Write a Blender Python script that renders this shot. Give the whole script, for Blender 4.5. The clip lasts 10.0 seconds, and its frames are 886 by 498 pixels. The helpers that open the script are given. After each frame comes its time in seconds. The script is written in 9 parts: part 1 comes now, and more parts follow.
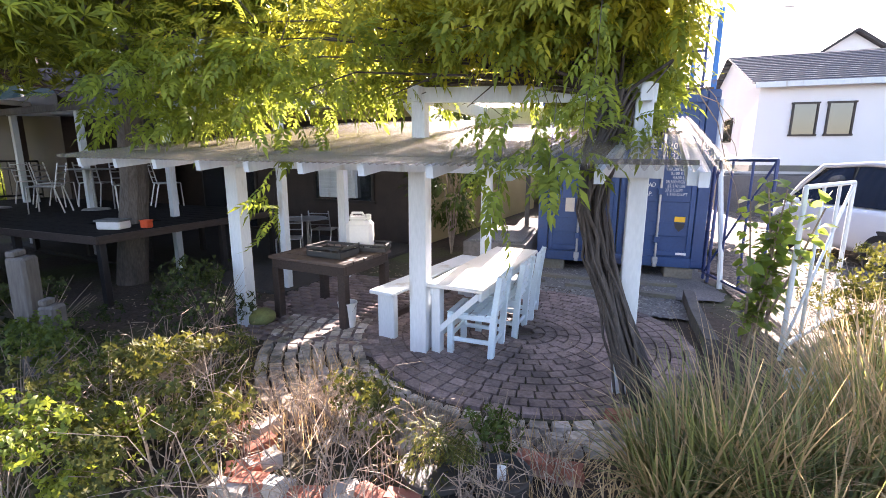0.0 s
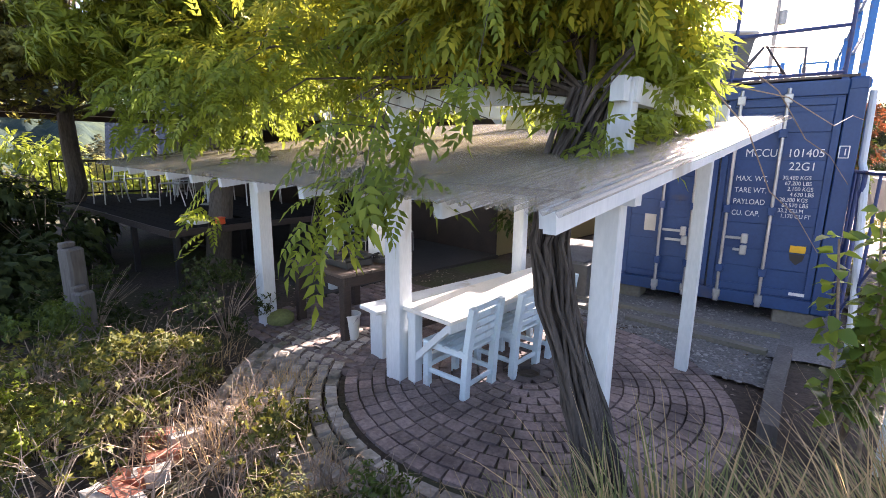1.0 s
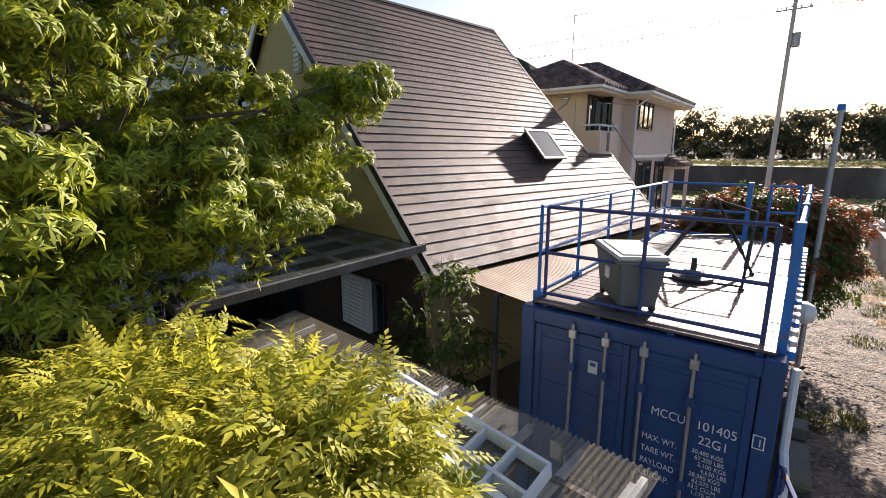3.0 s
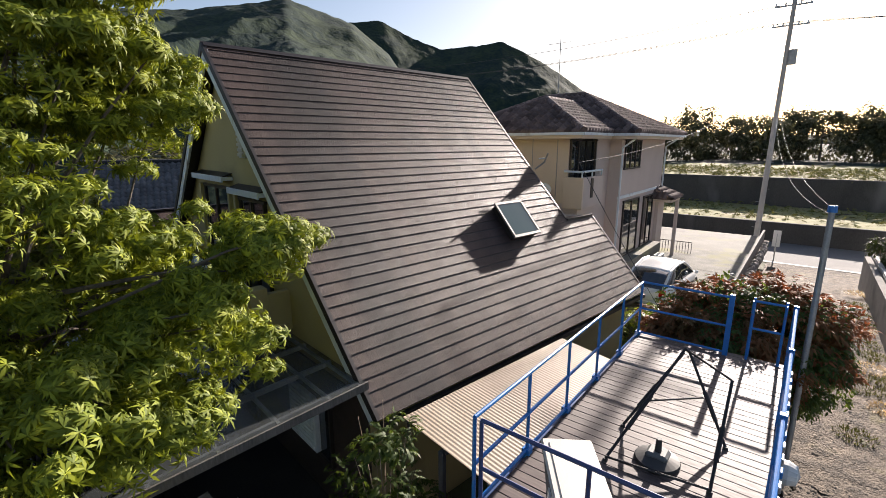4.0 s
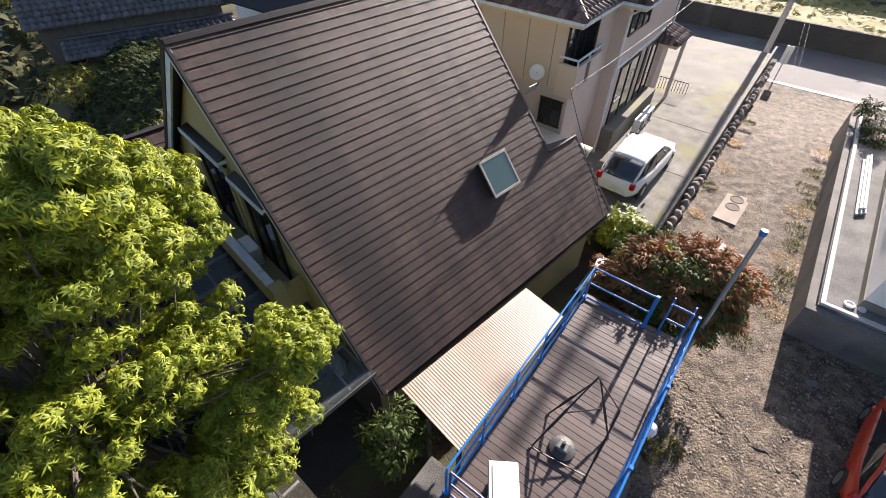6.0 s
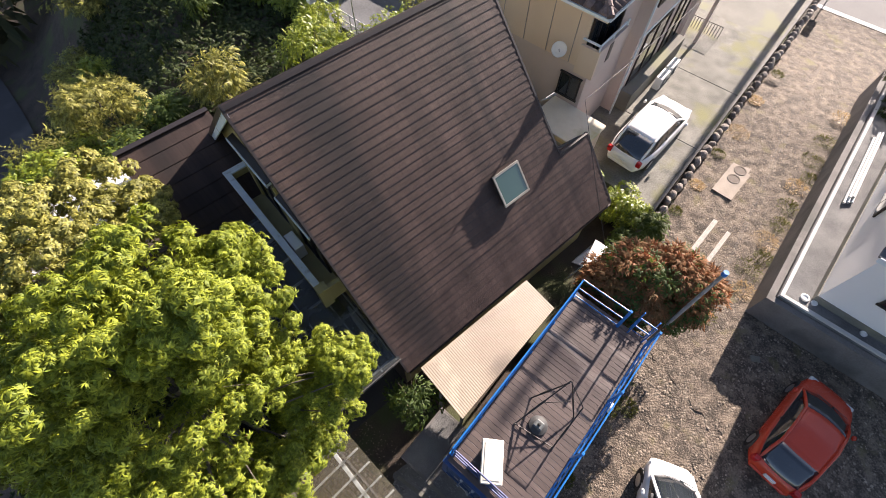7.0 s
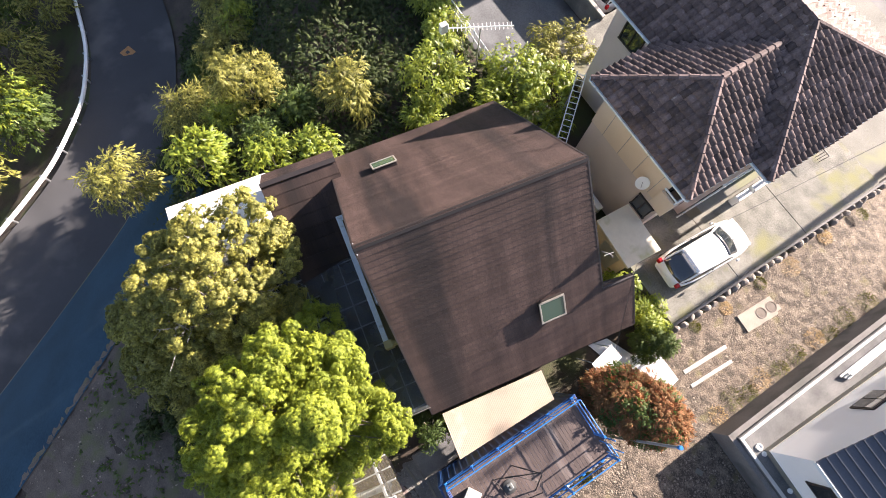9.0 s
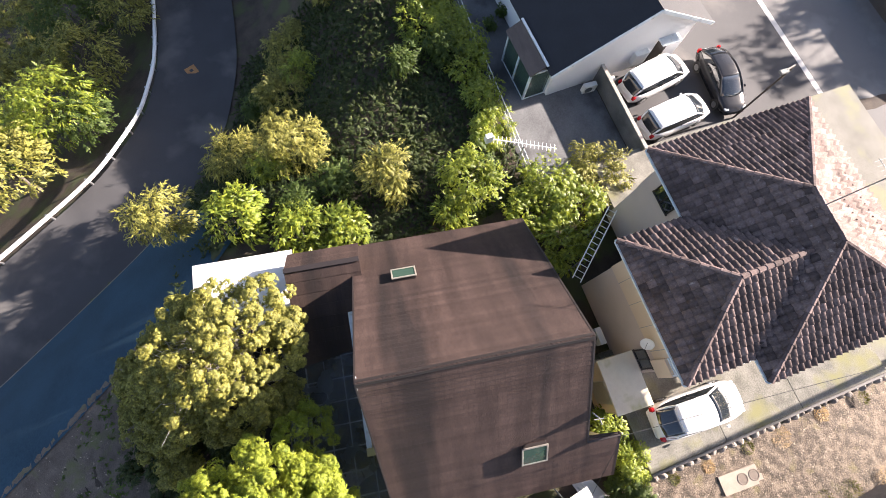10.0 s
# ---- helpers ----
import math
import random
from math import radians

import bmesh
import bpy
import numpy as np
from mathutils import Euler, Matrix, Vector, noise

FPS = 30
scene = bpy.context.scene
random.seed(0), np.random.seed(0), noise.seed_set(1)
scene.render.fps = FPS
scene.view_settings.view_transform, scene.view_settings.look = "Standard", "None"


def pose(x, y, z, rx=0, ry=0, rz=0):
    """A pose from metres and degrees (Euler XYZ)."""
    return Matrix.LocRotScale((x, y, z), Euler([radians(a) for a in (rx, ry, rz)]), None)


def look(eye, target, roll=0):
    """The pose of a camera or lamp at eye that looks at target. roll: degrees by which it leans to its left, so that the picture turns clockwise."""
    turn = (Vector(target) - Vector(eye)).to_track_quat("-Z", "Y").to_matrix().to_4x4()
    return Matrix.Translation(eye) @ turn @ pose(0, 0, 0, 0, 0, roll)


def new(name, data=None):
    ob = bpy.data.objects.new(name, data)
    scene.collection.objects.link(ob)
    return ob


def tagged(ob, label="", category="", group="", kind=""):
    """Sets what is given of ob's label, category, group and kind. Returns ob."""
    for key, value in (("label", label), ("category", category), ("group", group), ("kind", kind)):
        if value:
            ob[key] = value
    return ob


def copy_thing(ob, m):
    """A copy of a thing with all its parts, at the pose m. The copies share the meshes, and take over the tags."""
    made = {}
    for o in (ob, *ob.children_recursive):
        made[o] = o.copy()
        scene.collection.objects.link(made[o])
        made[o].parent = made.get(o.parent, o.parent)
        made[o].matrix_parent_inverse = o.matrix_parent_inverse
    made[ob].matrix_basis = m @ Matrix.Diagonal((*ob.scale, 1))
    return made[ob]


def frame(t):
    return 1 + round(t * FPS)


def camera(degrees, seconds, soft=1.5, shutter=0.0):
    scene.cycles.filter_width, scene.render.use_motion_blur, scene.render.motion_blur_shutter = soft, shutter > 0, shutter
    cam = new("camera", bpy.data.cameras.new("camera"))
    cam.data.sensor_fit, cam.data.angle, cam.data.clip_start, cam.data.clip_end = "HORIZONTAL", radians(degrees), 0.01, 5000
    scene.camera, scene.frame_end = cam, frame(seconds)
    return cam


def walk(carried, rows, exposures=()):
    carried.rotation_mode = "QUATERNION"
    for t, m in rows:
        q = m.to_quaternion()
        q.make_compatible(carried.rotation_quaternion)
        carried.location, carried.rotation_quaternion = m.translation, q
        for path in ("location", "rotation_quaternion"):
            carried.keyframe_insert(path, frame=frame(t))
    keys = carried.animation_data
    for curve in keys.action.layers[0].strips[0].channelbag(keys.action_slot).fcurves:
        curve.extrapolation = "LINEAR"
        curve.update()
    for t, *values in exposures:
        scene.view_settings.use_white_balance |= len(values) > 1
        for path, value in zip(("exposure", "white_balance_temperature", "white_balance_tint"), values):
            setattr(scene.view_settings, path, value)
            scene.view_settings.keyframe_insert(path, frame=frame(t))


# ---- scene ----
# ---------------------------------------------------------------- camera
cam = camera(88.1, 10.0, soft=0.6)
PATH = [
    (0, (-1.59, -7.549, 1.814), (-2.203, -5.686, 1.424), 0.2),
    (0.5, (-0.991, -7.065, 1.876), (-1.957, -5.359, 1.48), 0.5),
    (1, (-0.566, -6.498, 1.916), (-1.73, -4.921, 1.519), 0.7),
    (1.5, (-0.289, -6.007, 2.135), (-1.495, -4.461, 1.736), 1.0),
    (2, (-0.067, -5.71, 3.006), (-1.283, -4.168, 2.623), 1.0),
    (2.5, (-0.058, -5.22, 3.742), (-1.265, -3.676, 3.343), 1.0),
    (3, (-0.026, -4.445, 4.455), (-1.252, -2.919, 4.043), 0.0),
    (4.5, (-0.248, -2.664, 7.569), (-1.436, -1.142, 7.046), -0.2),
    (5, (-0.295, -2.636, 8.71), (-1.408, -1.197, 7.878), 0.7),
    (5.5, (-0.481, -2.411, 9.844), (-1.479, -1.107, 8.702), 1.2),
    (7, (-1.849, -0.857, 15.162), (-2.478, -0.094, 13.423), 1.1),
    (7.5, (-2.66, -0.262, 16.584), (-3.215, 0.33, 14.756), 5.2),
    (8, (-3.4, 0.406, 18.165), (-3.879, 0.809, 16.266), 5.1),
    (8.5, (-4.358, 0.939, 19.62), (-4.769, 1.272, 17.691), 7.5),
    (9, (-5.842, 1.729, 20.875), (-6.274, 2.055, 18.949), 5.7),
    (9.5, (-7.547, 2.659, 21.945), (-8.01, 2.974, 20.026), 4.6),
    (10, (-9.334, 3.361, 22.599), (-9.833, 3.657, 20.685), 11.4),
]
walk(cam, [(t, look(eye, target, roll)) for t, eye, target, roll in PATH],
     exposures=[(0.0, 3.45, 6750, 30), (1.0, 3.1, 6750, 29), (1.5, 2.8, 6750, 25), (2.2, 2.08, 6750, 23), (3.0, 1.6, 6700, 22), (4.5, 1.25, 6550, 17), (5.5, 1.6, 6450, 19), (7.0, 1.8, 6700, 21), (8.5, 2.3, 6700, 21), (10.0, 2.3, 6750, 21)])

# ---------------------------------------------------------------- daylight
SUN_EL = radians(21)
sky = bpy.data.worlds.new("sky")
sky.use_nodes = True
scene.world = sky
_n = sky.node_tree.nodes
_tex = _n.new("ShaderNodeTexSky")
_tex.sky_type = "NISHITA"
_tex.sun_disc = False
_tex.sun_elevation = SUN_EL
_tex.sun_rotation = radians(-1.0)
_tex.dust_density = 1.2
sky.node_tree.links.new(_tex.outputs[0], _n["Background"].inputs[0])
_n["Background"].inputs[1].default_value = 0.062
sun_data = bpy.data.lights.new("sun", "SUN")
sun_data.energy = 5.0
sun_data.angle = radians(0.6)
sun_data.color = (1.0, 0.93, 0.82)
sun = new("sun", sun_data)
sun.matrix_world = look((-1.0, 60 * math.cos(SUN_EL), 60 * math.sin(SUN_EL)), (0, 0, 0))

# ---------------------------------------------------------------- mesh helpers
def part(name, bm, material, parent=None, label="", smooth=False):
    """Link a bmesh as one mesh object under a thing or a part."""
    me = bpy.data.meshes.new(name)
    bm.to_mesh(me)
    bm.free()
    return link(name, me, material, parent, label, smooth)


def link(name, me, material, parent=None, label="", smooth=False):
    if material is not None and not me.materials:
        me.materials.append(material)
    if smooth:
        me.polygons.foreach_set("use_smooth", [True] * len(me.polygons))
    ob = new(name, me)
    ob.parent = parent
    if label:
        tagged(ob, label)
    return ob


def thing(name, m, label, category, group="", kind=""):
    ob = new(name)
    ob.empty_display_size = 0.1
    ob.matrix_basis = m
    return tagged(ob, label, category, group, kind)


def box(bm, x0, y0, z0, x1, y1, z1, bevel=0.0, m=None):
    r = bmesh.ops.create_cube(bm, size=1)
    vs = r["verts"]
    for v in vs:
        v.co = Vector(((x0 + x1) / 2 + v.co.x * (x1 - x0), (y0 + y1) / 2 + v.co.y * (y1 - y0), (z0 + z1) / 2 + v.co.z * (z1 - z0)))
    if m is not None:
        bmesh.ops.transform(bm, matrix=m, verts=vs)
    if bevel:
        es = list({e for v in vs for e in v.link_edges})
        bmesh.ops.bevel(bm, geom=es, offset=bevel, segments=1, affect="EDGES")
    return bm


def B(x0, y0, z0, x1, y1, z1, bevel=0.006, m=None):
    return box(bmesh.new(), x0, y0, z0, x1, y1, z1, bevel, m)


def tube(bm, p, q, r0, r1=None, n=8, cap=True):
    p, q = Vector(p), Vector(q)
    r1 = r0 if r1 is None else r1
    d = (q - p).normalized()
    a = d.orthogonal().normalized()
    b = d.cross(a)
    rings = []
    for c, r in ((p, r0), (q, r1)):
        rings.append([bm.verts.new(c + (a * math.cos(2 * math.pi * i / n) + b * math.sin(2 * math.pi * i / n)) * r) for i in range(n)])
    for i in range(n):
        bm.faces.new((rings[0][i], rings[0][(i + 1) % n], rings[1][(i + 1) % n], rings[1][i]))
    if cap:
        bm.faces.new(rings[0][::-1])
        bm.faces.new(rings[1])
    return bm


def pipe(bm, pts, r, n=8, taper=None):
    """A tube along a polyline with shared rings."""
    pts = [Vector(p) for p in pts]
    rings = []
    a = None
    for i, p in enumerate(pts):
        d = (pts[min(i + 1, len(pts) - 1)] - pts[max(i - 1, 0)]).normalized()
        a = d.orthogonal().normalized() if a is None else (a - d * a.dot(d)).normalized()
        b = d.cross(a)
        rr = r if taper is None else r + (taper - r) * i / (len(pts) - 1)
        rings.append([bm.verts.new(p + (a * math.cos(2 * math.pi * k / n) + b * math.sin(2 * math.pi * k / n)) * rr) for k in range(n)])
    for i in range(len(rings) - 1):
        for k in range(n):
            bm.faces.new((rings[i][k], rings[i][(k + 1) % n], rings[i + 1][(k + 1) % n], rings[i + 1][k]))
    bm.faces.new(rings[0][::-1])
    bm.faces.new(rings[-1])
    return bm


def beam(bm, p, q, w, h, up=(0, 0, 1)):
    """A square-cut timber or bar from p to q."""
    p, q = Vector(p), Vector(q)
    d = (q - p).normalized()
    s = d.cross(Vector(up))
    s = s.normalized() if s.length > 1e-4 else Vector((1, 0, 0))
    u = s.cross(d)
    c = []
    for e in (p, q):
        c.append([bm.verts.new(e + s * (w / 2) * i + u * (h / 2) * j) for i, j in ((-1, -1), (1, -1), (1, 1), (-1, 1))])
    for i in range(4):
        bm.faces.new((c[0][i], c[0][(i + 1) % 4], c[1][(i + 1) % 4], c[1][i]))
    bm.faces.new(c[0][::-1])
    bm.faces.new(c[1])
    return bm


def prism(bm, poly, z0, z1):
    """A plan polygon pushed up from z0 to z1."""
    lo = [bm.verts.new((x, y, z0)) for x, y in poly]
    hi = [bm.verts.new((x, y, z1)) for x, y in poly]
    n = len(poly)
    for i in range(n):
        bm.faces.new((lo[i], lo[(i + 1) % n], hi[(i + 1) % n], hi[i]))
    bm.faces.new(lo[::-1])
    bm.faces.new(hi)
    bmesh.ops.recalc_face_normals(bm, faces=bm.faces)
    return bm


def lathe(bm, profile, n=20, c=(0, 0)):
    rings = [[bm.verts.new((c[0] + r * math.cos(2 * math.pi * k / n), c[1] + r * math.sin(2 * math.pi * k / n), z)) for k in range(n)] for r, z in profile]
    for i in range(len(rings) - 1):
        for k in range(n):
            bm.faces.new((rings[i][k], rings[i][(k + 1) % n], rings[i + 1][(k + 1) % n], rings[i + 1][k]))
    if profile[0][0] > 1e-4:
        bm.faces.new(rings[0][::-1])
    return bm


def from_arrays(name, verts, quads=None, tris=None):
    """A mesh from numpy arrays of vertices and faces."""
    me = bpy.data.meshes.new(name)
    faces, sizes = [], []
    if quads is not None and len(quads):
        faces.append(np.asarray(quads, np.int32).ravel())
        sizes.append(np.full(len(quads), 4, np.int32))
    if tris is not None and len(tris):
        faces.append(np.asarray(tris, np.int32).ravel())
        sizes.append(np.full(len(tris), 3, np.int32))
    loops, sizes = np.concatenate(faces), np.concatenate(sizes)
    me.vertices.add(len(verts))
    me.vertices.foreach_set("co", np.asarray(verts, np.float32).ravel())
    me.loops.add(len(loops))
    me.loops.foreach_set("vertex_index", loops)
    me.polygons.add(len(sizes))
    me.polygons.foreach_set("loop_start", np.concatenate(([0], np.cumsum(sizes)[:-1])).astype(np.int32))
    me.polygons.foreach_set("loop_total", sizes)
    me.update(calc_edges=True)
    return me


def grid_mesh(name, X, Y, Z):
    """A sheet from 2D arrays of coordinates."""
    n, m = X.shape
    idx = np.arange(n * m).reshape(n, m)
    q = np.stack((idx[:-1, :-1], idx[1:, :-1], idx[1:, 1:], idx[:-1, 1:]), -1).reshape(-1, 4)
    return from_arrays(name, np.stack((X, Y, Z), -1).reshape(-1, 3), q)


# leaf templates: (k, 3) points and triangles, stem at the origin, pointing along +y
def leaflet(l, w, y0=0.0, ang=0.0, droop=0.15, fold=0.18):
    c, s = math.cos(ang), math.sin(ang)
    pts = [(0, 0, 0), (-w / 2, l * 0.42, fold * w), (0, l * 0.5, 0), (w / 2, l * 0.42, fold * w), (0, l, -droop * l)]
    return [(x * c + y * s, y0 - x * s + y * c, z) for x, y, z in pts], [(0, 2, 1), (0, 3, 2), (1, 2, 4), (2, 3, 4)]


def ovate(l, w, y0=0.0, ang=0.0, droop=0.15, fold=0.18):
    """A fuller leaf blade with a rounded base and a drawn-out tip."""
    c, s = math.cos(ang), math.sin(ang)
    pts = [(0, 0, 0), (-w / 2, l * 0.28, fold * w), (0, l * 0.3, 0), (w / 2, l * 0.28, fold * w),
           (-w * 0.40, l * 0.62, fold * w * 0.6 - droop * l * 0.35), (0, l * 0.64, -droop * l * 0.4), (w * 0.40, l * 0.62, fold * w * 0.6 - droop * l * 0.35), (0, l, -droop * l)]
    tris = [(0, 2, 1), (0, 3, 2), (1, 2, 5), (1, 5, 4), (2, 3, 6), (2, 6, 5), (4, 5, 7), (5, 6, 7)]
    return [(x * c + y * s, y0 - x * s + y * c, z) for x, y, z in pts], tris


def template(leaves):
    v, f = [], []
    for pts, tris in leaves:
        o = len(v)
        v += pts
        f += [tuple(i + o for i in t) for t in tris]
    return np.array(v), np.array(f)


def pinnate(n, length, l, w):
    out = []
    for i in range(n):
        y = length * (0.25 + 0.75 * i / n)
        for s in (-1, 1):
            out.append(leaflet(l * (1 - 0.25 * i / n), w, y, s * radians(62 - 22 * i / n), 0.25))
    out.append(leaflet(l, w, length, 0.0, 0.25))
    v, f = template(out)
    v[:, 2] -= 0.34 * (v[:, 1] ** 2) / length
    return v, f


def spray(rng, n, length, l, w):
    out = []
    for i in range(n):
        out.append(leaflet(l * rng.uniform(0.75, 1.15), w, length * i / n, rng.uniform(-1.0, 1.0), rng.uniform(0.1, 0.5)))
    v, f = template(out)
    v[:, 2] -= 0.4 * (v[:, 1] ** 2) / max(length, l)
    return v, f


def flake(l, w, y0=0.0, ang=0.0, droop=0.15):
    """A plain folded leaf for foliage seen from farther off."""
    c, s = math.cos(ang), math.sin(ang)
    pts = [(0, 0, 0), (-w / 2, l * 0.45, 0.15 * w), (w / 2, l * 0.45, 0.15 * w), (0, l, -droop * l)]
    return [(x * c + y * s, y0 - x * s + y * c, z) for x, y, z in pts], [(0, 2, 1), (1, 2, 3)]


def far_spray(rng, n, length, l, w):
    v, f = template([flake(l * rng.uniform(0.75, 1.15), w, length * i / n, rng.uniform(-1.1, 1.1), rng.uniform(0.1, 0.5)) for i in range(n)])
    v[:, 2] -= 0.4 * (v[:, 1] ** 2) / max(length, l)
    return v, f


def rosette(rng, n, l, w, cup=0.1):
    """A tuft of leaves that spread from one twig end, axis along +y."""
    V, F = [], []
    for i in range(n):
        a = 2 * math.pi * i / n + rng.uniform(-0.3, 0.3)
        k = cup + rng.uniform(-0.5, 0.5)
        pts, tris = flake(l * rng.uniform(0.7, 1.15), w, 0, 0, 0)
        o = len(V)
        for x, y, z in pts:
            r, h = y * math.cos(k), y * math.sin(k) - 0.45 * y * y / l + z
            V.append((r * math.cos(a) - x * math.sin(a), h, r * math.sin(a) + x * math.cos(a)))
        F += [tuple(j + o for j in t) for t in tris]
    return np.array(V), np.array(F)


def scatter(name, tpl, pos, out, size, rng, tilt=0.5):
    """One mesh of a leaf template set at many places, each along its own outward direction."""
    tv, tf = tpl
    n = len(pos)
    d = out + rng.normal(0, tilt, (n, 3))
    d /= np.linalg.norm(d, axis=1)[:, None] + 1e-9
    up = np.tile((0.0, 0.0, 1.0), (n, 1)) + rng.normal(0, 0.35, (n, 3))
    r = np.cross(d, up)
    r /= np.linalg.norm(r, axis=1)[:, None] + 1e-9
    u = np.cross(r, d)
    sz = (size * rng.uniform(0.7, 1.25, n))[:, None, None]
    V = pos[:, None, :] + sz * (tv[None, :, 0:1] * r[:, None, :] + tv[None, :, 1:2] * d[:, None, :] + tv[None, :, 2:3] * u[:, None, :])
    F = tf[None] + (np.arange(n) * len(tv))[:, None, None]
    return from_arrays(name, V.reshape(-1, 3), tris=F.reshape(-1, 3))


def clumped(rng, centre, radii, clumps, per, clump_r, low=-0.35, inner=0.25):
    """Places and outward directions on many leaf clumps over an uneven ellipsoid crown."""
    C, D = [], []
    centre, radii = np.array(centre, float), np.array(radii, float)
    for _ in range(clumps):
        v = rng.normal(0, 1, 3)
        v /= np.linalg.norm(v)
        if v[2] < low:
            v[2] *= -0.5
            v /= np.linalg.norm(v)
        c = centre + v * radii * rng.uniform(0.60, 1.0)
        k = rng.uniform(0.65, 1.25) * clump_r
        p = rng.normal(0, 1, (per, 3))
        p /= np.linalg.norm(p, axis=1)[:, None]
        p += v * 0.45
        rad = np.where(rng.random(per) < inner, rng.uniform(0.3, 0.9, per), rng.uniform(0.85, 1.1, per))[:, None]
        C.append(c + p * rad * k * np.array((1, 1, 0.62)))
        D.append(p * np.array((1, 1, 0.5)) + np.array((0, 0, -0.15)))
    return np.concatenate(C), np.concatenate(D)


def lobed(rng, lobes, clumps, per, clump_r, flat=0.6):
    """Places and outward directions for leaf sprays: clumps seated on the upper and outer side of given lobes."""
    C, D = [], []
    for x, y, z, r in lobes:
        v = rng.normal(0, 1, (clumps, 3))
        v /= np.linalg.norm(v, axis=1)[:, None]
        v[:, 2] = np.where(v[:, 2] < -0.35, -0.6 * v[:, 2], v[:, 2])
        c = np.array((x, y, z)) + v * np.array((r, r, r * 0.75)) * rng.uniform(0.7, 1.0, (clumps, 1))
        for k in range(clumps):
            p = rng.normal(0, 1, (per, 3))
            p /= np.linalg.norm(p, axis=1)[:, None]
            p[:, 2] = np.where(p[:, 2] < -0.2, -p[:, 2] * 0.7, p[:, 2])
            p += v[k] * 0.3
            s = clump_r * rng.uniform(0.7, 1.3)
            C.append(c[k] + p * s * np.array((1, 1, flat)) * rng.uniform(0.75, 1.05, (per, 1)))
            D.append(p * np.array((1, 1, 0.6)) + np.array((0, 0, 0.35)))
        n = 3 * per
        q = rng.normal(0, 1, (n, 3))
        q *= (rng.uniform(0.15, 0.85, (n, 1)) ** 0.6) / np.linalg.norm(q, axis=1)[:, None]
        C.append(np.array((x, y, z)) + q * np.array((r, r, r * 0.75)))
        D.append(q + np.array((0, 0, 0.2)))
    return np.concatenate(C), np.concatenate(D)


def limbs(rng, base, top, r0, r1, tips, bend=0.25):
    """Trunk and limbs of a tree as one tapered mesh."""
    bm = bmesh.new()
    base, top = Vector(base), Vector(top)
    n = 7
    tr = [base.lerp(top, i / n) + Vector((rng.normal(0, bend * 0.25), rng.normal(0, bend * 0.25), 0)) * (i > 0) for i in range(n + 1)]
    pipe(bm, tr, r0, 10, r1)
    for t in tips:
        s = tr[int(rng.integers(4, n))]
        t = Vector(t)
        mid = s.lerp(t, 0.5) + Vector((rng.normal(0, bend), rng.normal(0, bend), rng.uniform(0, bend)))
        pipe(bm, [s, s.lerp(mid, 0.5), mid, mid.lerp(t, 0.55) + Vector((0, 0, 0.08)), t], r1 * rng.uniform(0.25, 0.6), 6, 0.010)
    return bm

# ---------------------------------------------------------------- materials
def nodes_of(name):
    m = bpy.data.materials.new(name)
    m.use_nodes = True
    return m, m.node_tree, m.node_tree.nodes["Principled BSDF"]


